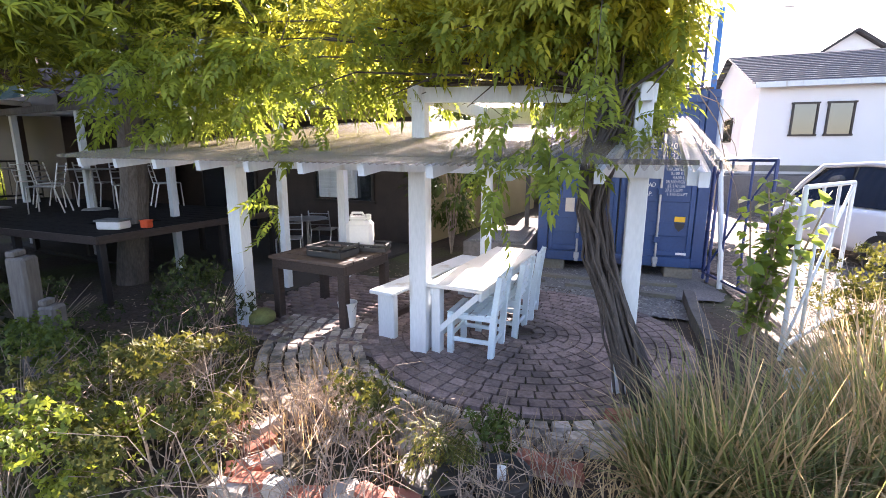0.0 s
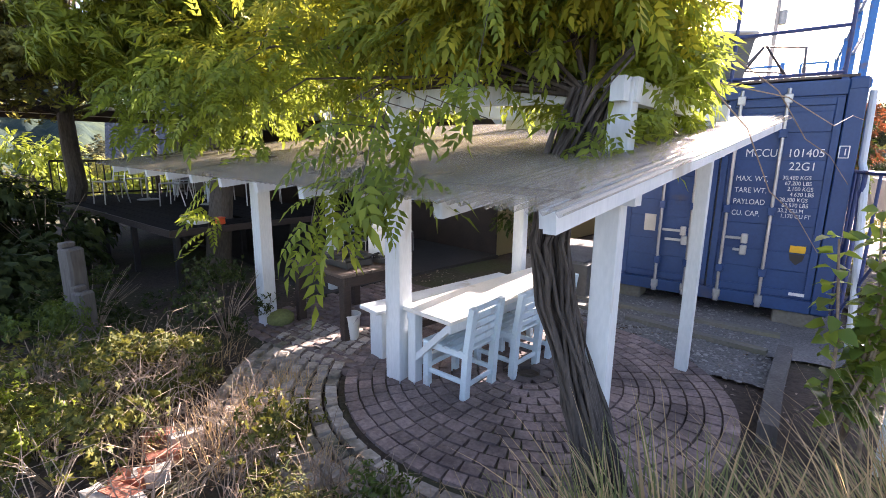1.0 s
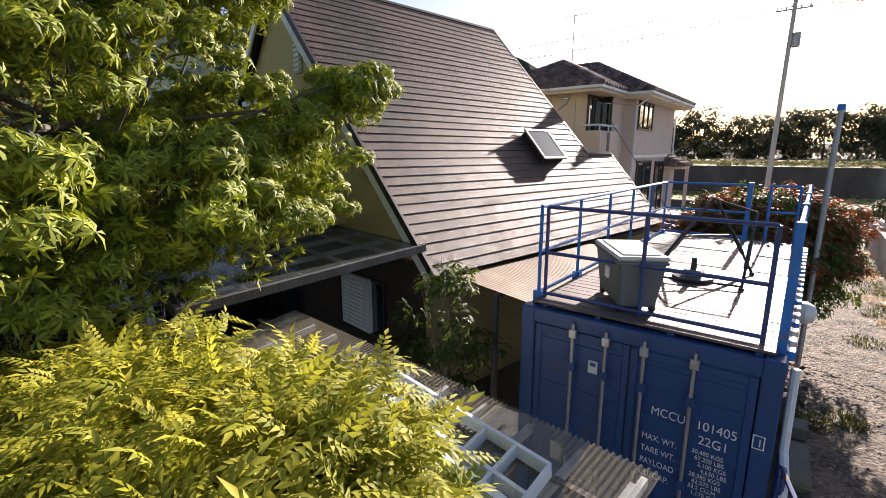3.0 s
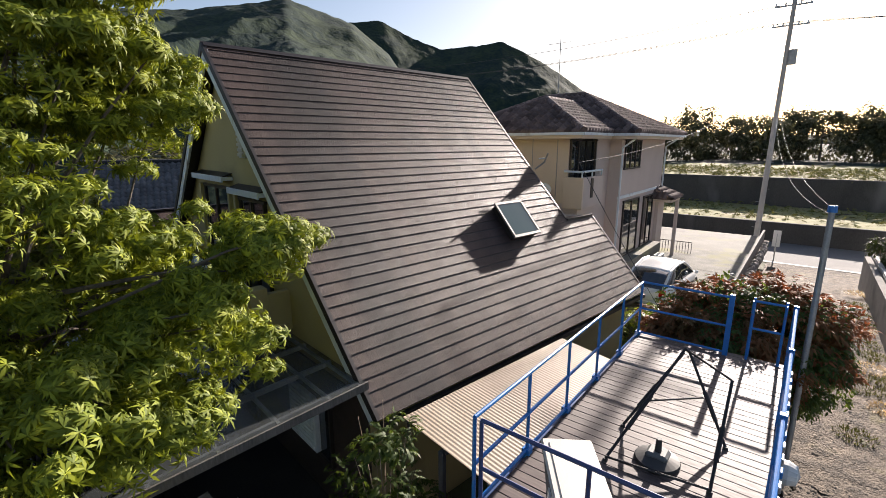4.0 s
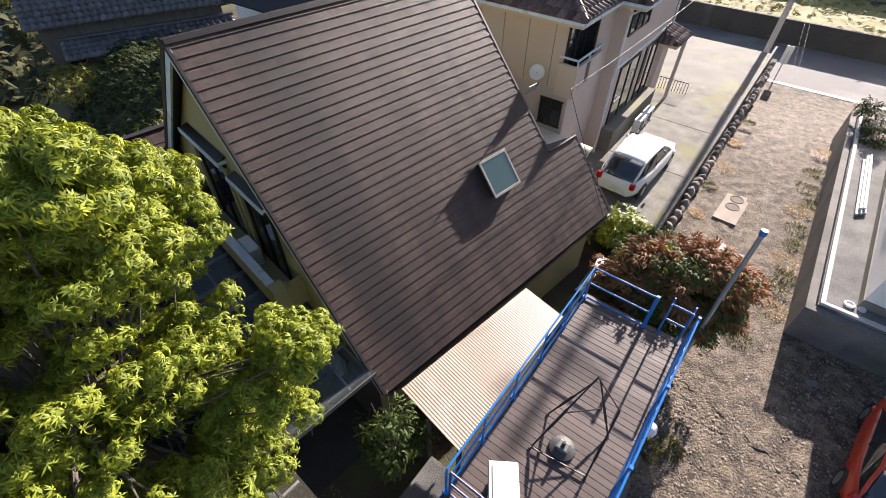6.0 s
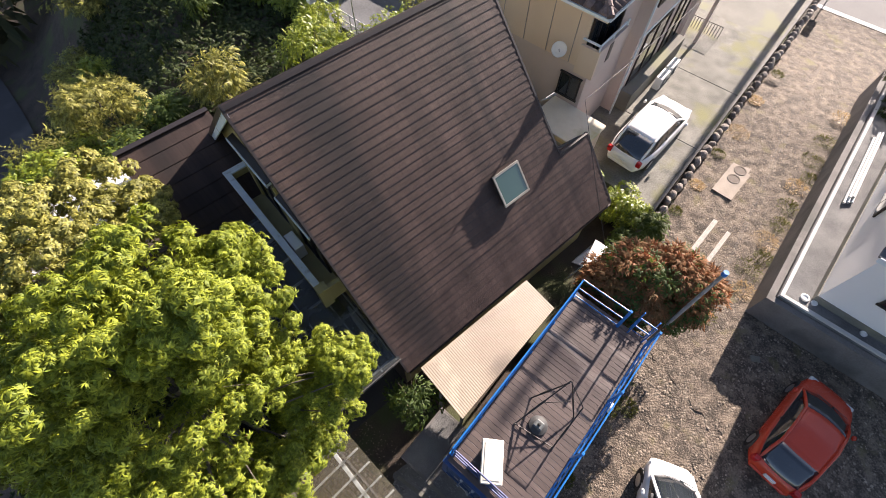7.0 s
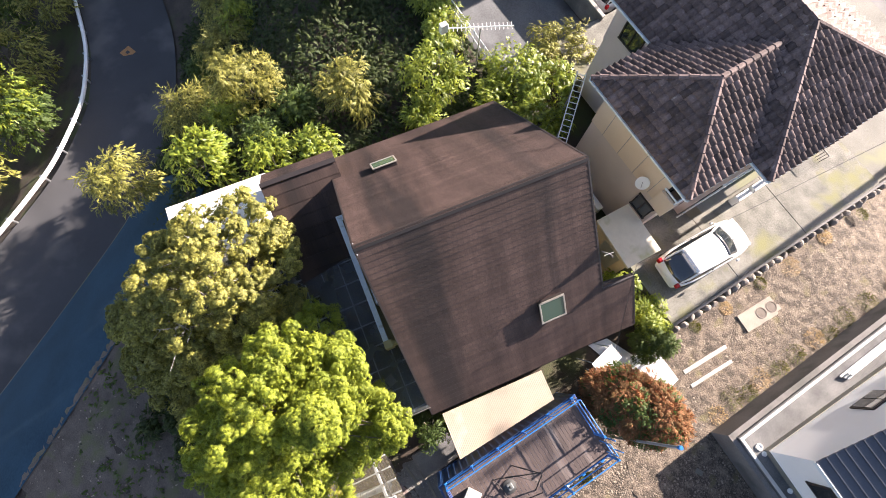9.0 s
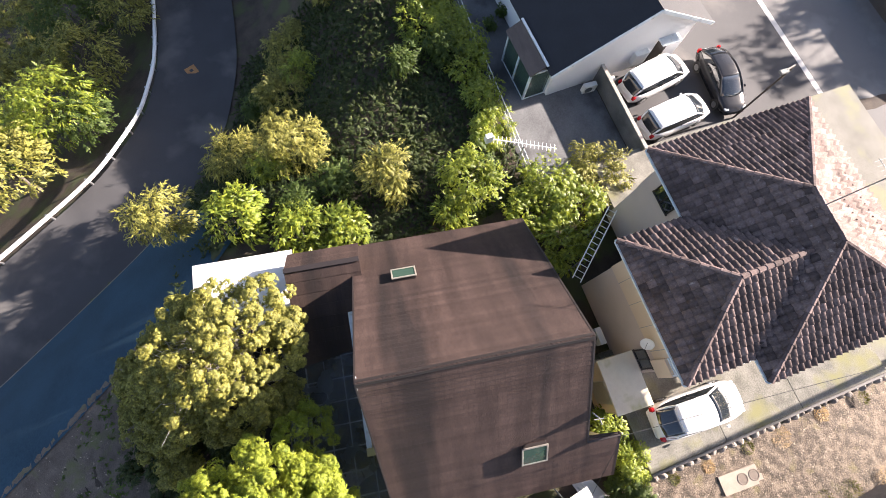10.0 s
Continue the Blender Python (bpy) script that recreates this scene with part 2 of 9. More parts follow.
def surface(name, col, col2=None, rough=0.7, metal=0.0, scale=3.0, fine=40.0, bump=0.25, spread=0.5, vary=0.0, island=False,
            stain=None, stain_scale=0.8, stain_at=0.62, depth=0.01, spec=0.5, aspect=(1, 1, 1), across=False):
    """A worn surface: broad and fine variation of colour, relief, roughness, and stains of their own shape."""
    m, t, b = nodes_of(name)
    L = t.links.new
    co = t.nodes.new("ShaderNodeTexCoord")
    mp = t.nodes.new("ShaderNodeMapping")
    mp.inputs["Scale"].default_value = aspect
    L(t.nodes.new("ShaderNodeNewGeometry").outputs["Position"] if across else co.outputs["Object"], mp.inputs["Vector"])
    big, small = t.nodes.new("ShaderNodeTexNoise"), t.nodes.new("ShaderNodeTexNoise")
    big.inputs["Scale"].default_value, small.inputs["Scale"].default_value = scale, fine
    big.inputs["Detail"].default_value, small.inputs["Detail"].default_value = 6, 5
    L(mp.outputs[0], big.inputs["Vector"])
    L(mp.outputs[0], small.inputs["Vector"])
    ad = t.nodes.new("ShaderNodeMath")
    ad.operation = "MULTIPLY_ADD"
    L(small.outputs[0], ad.inputs[0])
    ad.inputs[1].default_value = 0.5
    half = t.nodes.new("ShaderNodeMath")
    half.operation = "MULTIPLY"
    L(big.outputs[0], half.inputs[0])
    half.inputs[1].default_value = 0.55
    L(half.outputs[0], ad.inputs[2])
    rp = t.nodes.new("ShaderNodeMapRange")
    rp.inputs["From Min"].default_value, rp.inputs["From Max"].default_value = 0.5 - spread * 0.4, 0.5 + spread * 0.4
    L(ad.outputs[0], rp.inputs["Value"])
    mix = t.nodes.new("ShaderNodeMix")
    mix.data_type = "RGBA"
    mix.inputs[6].default_value = (*col, 1)
    mix.inputs[7].default_value = (*(col2 or [c * 0.72 for c in col]), 1)
    L(rp.outputs[0], mix.inputs[0])
    out = mix.outputs[2]
    if stain:
        sn = t.nodes.new("ShaderNodeTexNoise")
        sn.inputs["Scale"].default_value, sn.inputs["Detail"].default_value = stain_scale, 8
        L(mp.outputs[0], sn.inputs["Vector"])
        sr = t.nodes.new("ShaderNodeMapRange")
        sr.inputs["From Min"].default_value, sr.inputs["From Max"].default_value = stain_at - 0.06, stain_at + 0.08
        L(sn.outputs[0], sr.inputs["Value"])
        sm = t.nodes.new("ShaderNodeMix")
        sm.data_type = "RGBA"
        L(sr.outputs[0], sm.inputs[0])
        L(out, sm.inputs[6])
        sm.inputs[7].default_value = (*stain, 1)
        out = sm.outputs[2]
    if vary:
        hs = t.nodes.new("ShaderNodeHueSaturation")
        src = t.nodes.new("ShaderNodeNewGeometry" if island else "ShaderNodeObjectInfo")
        vr = t.nodes.new("ShaderNodeMapRange")
        vr.inputs["To Min"].default_value, vr.inputs["To Max"].default_value = 1 - vary, 1 + vary
        L(src.outputs["Random Per Island" if island else "Random"], vr.inputs["Value"])
        L(vr.outputs[0], hs.inputs["Value"])
        L(out, hs.inputs["Color"])
        out = hs.outputs[0]
    L(out, b.inputs["Base Color"])
    rr = t.nodes.new("ShaderNodeMapRange")
    rr.inputs["To Min"].default_value, rr.inputs["To Max"].default_value = max(0.02, rough - 0.12), min(1, rough + 0.12)
    L(small.outputs[0], rr.inputs["Value"])
    L(rr.outputs[0], b.inputs["Roughness"])
    b.inputs["Metallic"].default_value = metal
    b.inputs["Specular IOR Level"].default_value = spec
    if bump:
        bp = t.nodes.new("ShaderNodeBump")
        bp.inputs["Strength"].default_value, bp.inputs["Distance"].default_value = bump, depth
        L(ad.outputs[0], bp.inputs["Height"])
        L(bp.outputs[0], b.inputs["Normal"])
    return m


def foliage(name, col, col2, back, rough=0.45, spec=0.4, share=0.45):
    """Leaves: two greens by leaf, a slight sheen and light that comes through from behind."""
    m, t, b = nodes_of(name)
    L = t.links.new
    g = t.nodes.new("ShaderNodeNewGeometry")
    co = t.nodes.new("ShaderNodeTexCoord")
    nz = t.nodes.new("ShaderNodeTexNoise")
    nz.inputs["Scale"].default_value = 1.1
    L(co.outputs["Object"], nz.inputs["Vector"])
    ad = t.nodes.new("ShaderNodeMath")
    ad.operation = "ADD"
    L(g.outputs["Random Per Island"], ad.inputs[0])
    L(nz.outputs[0], ad.inputs[1])
    mr = t.nodes.new("ShaderNodeMapRange")
    mr.inputs["From Min"].default_value, mr.inputs["From Max"].default_value = 0.35, 1.25
    L(ad.outputs[0], mr.inputs["Value"])
    mix = t.nodes.new("ShaderNodeMix")
    mix.data_type = "RGBA"
    mix.inputs[6].default_value, mix.inputs[7].default_value = (*col, 1), (*col2, 1)
    L(mr.outputs[0], mix.inputs[0])
    L(mix.outputs[2], b.inputs["Base Color"])
    b.inputs["Roughness"].default_value, b.inputs["Specular IOR Level"].default_value = rough, spec
    tr = t.nodes.new("ShaderNodeBsdfTranslucent")
    m2 = t.nodes.new("ShaderNodeMix")
    m2.data_type = "RGBA"
    m2.inputs[6].default_value, m2.inputs[7].default_value = (*back, 1), (*[c * 0.6 for c in back], 1)
    L(mr.outputs[0], m2.inputs[0])
    L(m2.outputs[2], tr.inputs["Color"])
    sh = t.nodes.new("ShaderNodeMixShader")
    sh.inputs[0].default_value = share
    L(b.outputs[0], sh.inputs[1])
    L(tr.outputs[0], sh.inputs[2])
    L(sh.outputs[0], t.nodes["Material Output"].inputs["Surface"])
    return m


def sheeting(name, col, alpha, rough=0.35):
    """Weathered translucent plastic sheet: part clear, part milky."""
    m, t, b = nodes_of(name)
    L = t.links.new
    co = t.nodes.new("ShaderNodeTexCoord")
    nz = t.nodes.new("ShaderNodeTexNoise")
    nz.inputs["Scale"].default_value, nz.inputs["Detail"].default_value = 1.4, 7
    L(co.outputs["Object"], nz.inputs["Vector"])
    mr = t.nodes.new("ShaderNodeMapRange")
    mr.inputs["From Min"].default_value, mr.inputs["From Max"].default_value = 0.35, 0.7
    mr.inputs["To Min"].default_value, mr.inputs["To Max"].default_value = alpha - 0.1, alpha + 0.12
    L(nz.outputs[0], mr.inputs["Value"])
    mx = t.nodes.new("ShaderNodeMix")
    mx.data_type = "RGBA"
    mx.inputs[6].default_value, mx.inputs[7].default_value = (*col, 1), (*[c * 0.6 for c in col], 1)
    L(nz.outputs[0], mx.inputs[0])
    L(mx.outputs[2], b.inputs["Base Color"])
    b.inputs["Roughness"].default_value = rough
    tl, tp = t.nodes.new("ShaderNodeBsdfTranslucent"), t.nodes.new("ShaderNodeBsdfTransparent")
    L(mx.outputs[2], tl.inputs["Color"])
    s1, s2 = t.nodes.new("ShaderNodeMixShader"), t.nodes.new("ShaderNodeMixShader")
    s1.inputs[0].default_value = 0.4
    L(b.outputs[0], s1.inputs[1])
    L(tl.outputs[0], s1.inputs[2])
    L(mr.outputs[0], s2.inputs[0])
    L(tp.outputs[0], s2.inputs[1])
    L(s1.outputs[0], s2.inputs[2])
    L(s2.outputs[0], t.nodes["Material Output"].inputs["Surface"])
    return m


def glass(name, col=(0.02, 0.025, 0.03), rough=0.05):
    m, t, b = nodes_of(name)
    b.inputs["Base Color"].default_value = (*col, 1)
    b.inputs["Roughness"].default_value = rough
    b.inputs["Specular IOR Level"].default_value = 0.9
    b.inputs["Coat Weight"].default_value = 0.6
    return m


SOIL = surface("soil", (0.090, 0.066, 0.048), (0.028, 0.021, 0.016), 0.95, scale=1.2, fine=22, bump=0.9, depth=0.04, stain=(0.06, 0.07, 0.025), stain_scale=0.5, stain_at=0.55)
GRAVEL = surface("gravel", (0.235, 0.183, 0.135), (0.062, 0.049, 0.037), 0.95, scale=2.4, fine=20, bump=1.0, depth=0.07, spread=0.24, stain=(0.16, 0.135, 0.065), stain_scale=1.3, stain_at=0.64)
GREY_GRAVEL = surface("grey_gravel", (0.24, 0.235, 0.225), (0.085, 0.085, 0.085), 0.95, scale=1.0, fine=45, bump=1.0, depth=0.03, spread=0.4)
CONCRETE = surface("concrete", (0.225, 0.217, 0.185), (0.125, 0.12, 0.10), 0.9, scale=0.8, fine=30, bump=0.4, stain=(0.20, 0.20, 0.12), stain_scale=0.5, stain_at=0.58)
WALL_CONCRETE = surface("old_concrete", (0.23, 0.215, 0.20), (0.12, 0.112, 0.105), 0.9, scale=1.2, fine=25, bump=0.5, stain=(0.10, 0.10, 0.09), stain_scale=0.7, stain_at=0.58)
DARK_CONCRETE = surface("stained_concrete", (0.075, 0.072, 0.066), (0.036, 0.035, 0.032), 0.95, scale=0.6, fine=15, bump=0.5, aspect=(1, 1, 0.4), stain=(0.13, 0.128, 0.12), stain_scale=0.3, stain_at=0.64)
STREET_ASPHALT = surface("worn_asphalt", (0.17, 0.165, 0.16), (0.11, 0.108, 0.105), 0.9, scale=0.3, fine=50, bump=0.4, stain=(0.20, 0.195, 0.185), stain_scale=0.3, stain_at=0.58)
PALE_KERB = surface("pale_kerb", (0.56, 0.55, 0.52), (0.42, 0.41, 0.39), 0.85, scale=2, fine=30, bump=0.3)
FORECOURT = surface("mossy_concrete", (0.26, 0.25, 0.215), (0.115, 0.112, 0.094), 0.95, scale=1.6, fine=16, bump=0.8, depth=0.02, spread=0.36, stain=(0.19, 0.185, 0.085), stain_scale=0.55, stain_at=0.60)
# bank concrete with the blue of sky-lit shade mixed into its colour
SLOPE_CONCRETE = surface("blue_shade_concrete", (0.030, 0.074, 0.112), (0.020, 0.046, 0.070), 0.95, spec=0.15, scale=0.5, fine=12, bump=0.5, depth=0.03)
ASPHALT = surface("asphalt", (0.065, 0.065, 0.068), (0.04, 0.04, 0.042), 0.9, scale=0.3, fine=60, bump=0.4, stain=(0.10, 0.095, 0.09), stain_scale=0.25, stain_at=0.6)
def slate(name, tab=0.165):
    """Roof slates: streaks down the slope, and each tab of a course with its own tone, gloss and joint."""
    m = surface(name, (0.086, 0.057, 0.049), (0.036, 0.025, 0.022), 0.60, spread=0.36, scale=0.9, fine=80, bump=0.9, depth=0.018, vary=0.14, stain=(0.026, 0.020, 0.019), stain_scale=0.42, stain_at=0.585, aspect=(0.22, 1.9, 0.22), spec=0.20)
    t, b = m.node_tree, m.node_tree.nodes["Principled BSDF"]
    L = t.links.new

    def maths(op, a, c=None, d=None):
        n = t.nodes.new("ShaderNodeMath")
        n.operation = op
        for k, v in enumerate((a, c, d)):
            if v is None:
                continue
            if isinstance(v, (int, float)):
                n.inputs[k].default_value = v
            else:
                L(v, n.inputs[k])
        return n.outputs[0]

    co, sep, inf = t.nodes.new("ShaderNodeTexCoord"), t.nodes.new("ShaderNodeSeparateXYZ"), t.nodes.new("ShaderNodeObjectInfo")
    L(co.outputs["Object"], sep.inputs[0])
    along = maths("MULTIPLY_ADD", inf.outputs["Random"], 91.7, maths("DIVIDE", sep.outputs["Y"], tab))
    wn = t.nodes.new("ShaderNodeTexWhiteNoise")
    wn.noise_dimensions = "1D"
    L(maths("MULTIPLY_ADD", inf.outputs["Random"], 53.0, maths("FLOOR", along)), wn.inputs["W"])
    joint = maths("LESS_THAN", maths("FRACT", along), 0.055)
    tone = maths("MULTIPLY_ADD", wn.outputs["Value"], 0.16, 0.92)
    tone = maths("MULTIPLY", tone, maths("MULTIPLY_ADD", joint, -0.30, 1.0))
    hs = t.nodes.new("ShaderNodeHueSaturation")
    L(b.inputs["Base Color"].links[0].from_socket, hs.inputs["Color"])
    L(tone, hs.inputs["Value"])
    L(hs.outputs[0], b.inputs["Base Color"])
    L(maths("MULTIPLY_ADD", wn.outputs["Value"], 0.06, maths("ADD", b.inputs["Roughness"].links[0].from_socket, -0.03)), b.inputs["Roughness"])
    return m


SHINGLE = slate("brown_slate")
# dark trim colour, also painted below the slate laps as shadow and dirt
TRIM_AND_LAP_SHADE = surface("slate_trim_and_lap_shade", (0.028, 0.021, 0.02), (0.018, 0.014, 0.013), 0.5, bump=0.2)
YELLOW = surface("yellow_stucco", (0.45, 0.385, 0.19), (0.35, 0.295, 0.145), 0.9, scale=1.0, fine=60, bump=0.4, stain=(0.25, 0.22, 0.125), stain_scale=0.6, stain_at=0.63)
CREAM = surface("cream_siding", (0.66, 0.535, 0.41), (0.58, 0.47, 0.36), 0.85, scale=0.8, fine=50, bump=0.25)
PINK_BEIGE = surface("pinkish_siding", (0.58, 0.49, 0.44), (0.48, 0.40, 0.36), 0.85, scale=0.8, fine=50, bump=0.25)
WHITE_WALL = surface("white_siding", (0.80, 0.80, 0.79), (0.72, 0.72, 0.71), 0.75, scale=0.6, fine=40, bump=0.15)
WHITE_PAINT = surface("white_paint", (0.70, 0.75, 0.775), (0.54, 0.60, 0.63), 0.6, scale=5, fine=60, bump=0.35, depth=0.004, stain=(0.40, 0.38, 0.33), stain_scale=5, stain_at=0.66, aspect=(1, 1, 0.25))
PALE_TABLE = surface("white_tabletop", (0.80, 0.79, 0.74), (0.68, 0.66, 0.60), 0.5, scale=3, fine=50, bump=0.2, stain=(0.50, 0.46, 0.38), stain_scale=4, stain_at=0.66)
BLUE_WHITE = surface("pale_blue_paint", (0.62, 0.74, 0.80), (0.50, 0.62, 0.69), 0.6, scale=6, fine=60, bump=0.3, depth=0.004, stain=(0.42, 0.45, 0.45), stain_scale=6, stain_at=0.66)
DARK_WOOD_AND_SHADE = surface("dark_wood_and_shade", (0.060, 0.040, 0.032), (0.03, 0.021, 0.017), 0.6, scale=4, fine=50, bump=0.5, aspect=(1, 0.2, 1))
BROWN_TOP = surface("worn_brown_boards", (0.12, 0.086, 0.07), (0.06, 0.043, 0.036), 0.6, scale=4, fine=50, bump=0.4, aspect=(0.25, 1, 1), vary=0.15)
GREY_WOOD = surface("grey_weathered_wood", (0.16, 0.15, 0.14), (0.07, 0.065, 0.06), 0.9, scale=4, fine=40, bump=0.9, depth=0.02, aspect=(1, 1, 0.15))
BARK = surface("bark", (0.16, 0.135, 0.11), (0.06, 0.05, 0.042), 0.95, scale=6, fine=40, bump=1.0, depth=0.03, aspect=(1, 1, 0.3))
VINE_BARK = surface("vine_bark", (0.125, 0.108, 0.097), (0.036, 0.031, 0.028), 0.95, scale=10, fine=60, bump=1.0, depth=0.015, aspect=(1, 1, 0.2))
DRY_TWIG = surface("dry_twig", (0.42, 0.33, 0.25), (0.19, 0.14, 0.10), 0.9, scale=8, fine=40, bump=0.2, vary=0.3, island=True)
BLUE_STEEL = surface("blue_container_paint", (0.018, 0.066, 0.20), (0.012, 0.046, 0.14), 0.42, scale=1.4, fine=30, bump=0.12, stain=(0.075, 0.06, 0.06), stain_scale=2.2, stain_at=0.70)
BLUE_RAIL = surface("blue_rail_paint", (0.010, 0.19, 0.56), (0.010, 0.13, 0.40), 0.4, scale=4, fine=40, bump=0.15, stain=(0.16, 0.09, 0.05), stain_scale=7, stain_at=0.70)
NAVY_RAIL = surface("navy_rail_paint", (0.03, 0.06, 0.20), (0.022, 0.04, 0.12), 0.45, scale=4, fine=40, bump=0.15, stain=(0.14, 0.09, 0.06), stain_scale=7, stain_at=0.66)
DECK = surface("brown_deck_board", (0.120, 0.088, 0.078), (0.062, 0.046, 0.042), 0.60, scale=2, fine=40, bump=0.35, aspect=(0.15, 1, 1), vary=0.16, stain=(0.27, 0.225, 0.20), stain_scale=1.5, stain_at=0.62, spec=0.45)
GALV = surface("galvanised_steel", (0.55, 0.56, 0.57), (0.40, 0.41, 0.42), 0.38, metal=0.85, scale=6, fine=50, bump=0.1)
STEEL = surface("grey_steel", (0.40, 0.40, 0.39), (0.26, 0.26, 0.25), 0.5, metal=0.5, scale=6, fine=50, bump=0.15)
BLACK_STEEL = surface("black_steel", (0.022, 0.022, 0.024), (0.035, 0.03, 0.028), 0.45, metal=0.3, scale=6, fine=50, bump=0.1)
GREY_PLASTIC = surface("grey_green_plastic", (0.14, 0.15, 0.148), (0.10, 0.11, 0.108), 0.6, scale=4, fine=60, bump=0.1)
PALE_LID = surface("pale_plastic_lid", (0.62, 0.58, 0.50), (0.52, 0.48, 0.42), 0.55, scale=4, fine=60, bump=0.1)
WHITE_PLASTIC = surface("white_plastic", (0.78, 0.78, 0.75), (0.70, 0.70, 0.67), 0.45, scale=4, fine=50, bump=0.05)
BLACK_PLASTIC = surface("black_plastic", (0.03, 0.03, 0.03), (0.045, 0.045, 0.042), 0.6, scale=4, fine=50, bump=0.15)
ORANGE = surface("orange_plastic", (0.75, 0.10, 0.03), (0.6, 0.08, 0.02), 0.5, scale=4, bump=0.05)
DECAL_WHITE = surface("white_marking", (0.80, 0.81, 0.80), (0.62, 0.64, 0.66), 0.6, scale=12, fine=80, bump=0.0)
DECAL_YELLOW = surface("yellow_decal", (0.85, 0.50, 0.03), (0.72, 0.40, 0.02), 0.6, scale=12, bump=0.0)
DECAL_BLACK = surface("black_decal", (0.02, 0.02, 0.02), (0.03, 0.03, 0.03), 0.6, scale=12, bump=0.0)
BRICK_PAVER = surface("paver_brick", (0.33, 0.25, 0.23), (0.15, 0.112, 0.106), 0.9, scale=2.2, fine=38, bump=1.0, depth=0.016, spread=0.36, vary=0.24, stain=(0.085, 0.068, 0.062), stain_scale=1.1, stain_at=0.56, across=True)
PALE_SETT = surface("pale_sett", (0.54, 0.48, 0.42), (0.28, 0.245, 0.21), 0.95, scale=3, fine=30, bump=1.0, depth=0.02, spread=0.36, vary=0.25, stain=(0.12, 0.115, 0.075), stain_scale=2.4, stain_at=0.61, across=True)
RED_BRICK = surface("red_brick", (0.42, 0.16, 0.10), (0.28, 0.10, 0.065), 0.9, scale=6, fine=50, bump=0.6, depth=0.01, vary=0.2, stain=(0.62, 0.58, 0.53), stain_scale=4, stain_at=0.60)
PALE_STONE = surface("pale_stone", (0.48, 0.45, 0.40), (0.30, 0.28, 0.25), 0.9, scale=5, fine=40, bump=0.8, depth=0.02, vary=0.2)
ROCK = surface("rock", (0.32, 0.28, 0.245), (0.15, 0.13, 0.115), 0.95, scale=4, fine=30, bump=1.0, depth=0.03, vary=0.35)
PLASTIC_ROOF = sheeting("corrugated_plastic", (0.46, 0.41, 0.30), 0.50, 0.13)
CREAM_ROOF = surface("cream_corrugated_plastic", (0.45, 0.37, 0.28), (0.36, 0.29, 0.215), 0.45, scale=0.9, fine=20, bump=0.1, stain=(0.56, 0.47, 0.36), stain_scale=0.7, stain_at=0.6)
SMOKE_ROOF = sheeting("smoked_plastic", (0.13, 0.145, 0.15), 0.74, 0.14)
KAWARA = surface("brown_roof_tile", (0.185, 0.134, 0.122), (0.080, 0.058, 0.054), 0.75, scale=2.5, fine=14, bump=0.4, vary=0.45, island=True, stain=(0.30, 0.25, 0.23), stain_scale=6, stain_at=0.70, spec=0.2)
GREY_TILE = surface("grey_glazed_tile", (0.12, 0.125, 0.135), (0.05, 0.052, 0.06), 0.42, scale=1.2, fine=20, bump=0.3, vary=0.3, island=True)
DARK_TILE = surface("dark_roof_tile", (0.022, 0.023, 0.028), (0.014, 0.015, 0.018), 0.8, scale=1.2, fine=20, bump=0.3)
BLUE_ROOF = surface("blue_grey_roofing", (0.070, 0.080, 0.10), (0.045, 0.05, 0.065), 0.6, scale=1.2, fine=20, bump=0.3)
WINDOW = glass("window_glass")
SKYGLASS = glass("skylight_glass", (0.045, 0.085, 0.065), 0.08)
SKY_FRAME = surface("skylight_frame", (0.36, 0.34, 0.29), (0.24, 0.22, 0.19), 0.5, metal=0.3, scale=5, bump=0.1)
ALU = surface("aluminium_frame", (0.55, 0.54, 0.50), (0.45, 0.44, 0.40), 0.45, metal=0.4, scale=5, bump=0.05)
DARK_FRAME = surface("bronze_frame", (0.045, 0.035, 0.03), (0.03, 0.024, 0.02), 0.45, metal=0.3, bump=0.05)
CAR_WHITE = surface("white_car_paint", (0.80, 0.80, 0.79), (0.77, 0.77, 0.76), 0.2, scale=2, bump=0.0)
CAR_RED = surface("red_car_paint", (0.52, 0.055, 0.025), (0.45, 0.045, 0.02), 0.25, scale=2, bump=0.0)
CAR_BLACK = surface("black_car_paint", (0.018, 0.018, 0.02), (0.025, 0.025, 0.027), 0.2, scale=2, bump=0.0)
TYRE = surface("tyre_rubber", (0.02, 0.02, 0.02), (0.03, 0.03, 0.03), 0.85, bump=0.2)
TAIL_RED = surface("red_lens", (0.45, 0.01, 0.01), (0.35, 0.01, 0.01), 0.2, bump=0.0)
LAMP_CLEAR = surface("clear_lens", (0.65, 0.67, 0.68), (0.5, 0.5, 0.5), 0.15, bump=0.0)
POLE_CONCRETE = surface("pole_concrete", (0.40, 0.385, 0.36), (0.32, 0.31, 0.29), 0.9, scale=2, fine=40, bump=0.2)
GRASS_GROUND = surface("rough_grass", (0.30, 0.28, 0.10), (0.15, 0.16, 0.055), 0.95, scale=0.4, fine=8, bump=1.0, depth=0.1, stain=(0.26, 0.22, 0.09), stain_scale=0.3, stain_at=0.55)
FOREST = surface("far_forest", (0.042, 0.060, 0.032), (0.018, 0.033, 0.030), 0.95, scale=0.016, fine=0.14, bump=0.55, depth=6.0, spread=0.30, spec=0.1)
LEAF_MAPLE = foliage("yellow_green_leaf", (0.35, 0.385, 0.034), (0.115, 0.155, 0.018), (0.40, 0.45, 0.025), rough=0.6, spec=0.25, share=0.2)
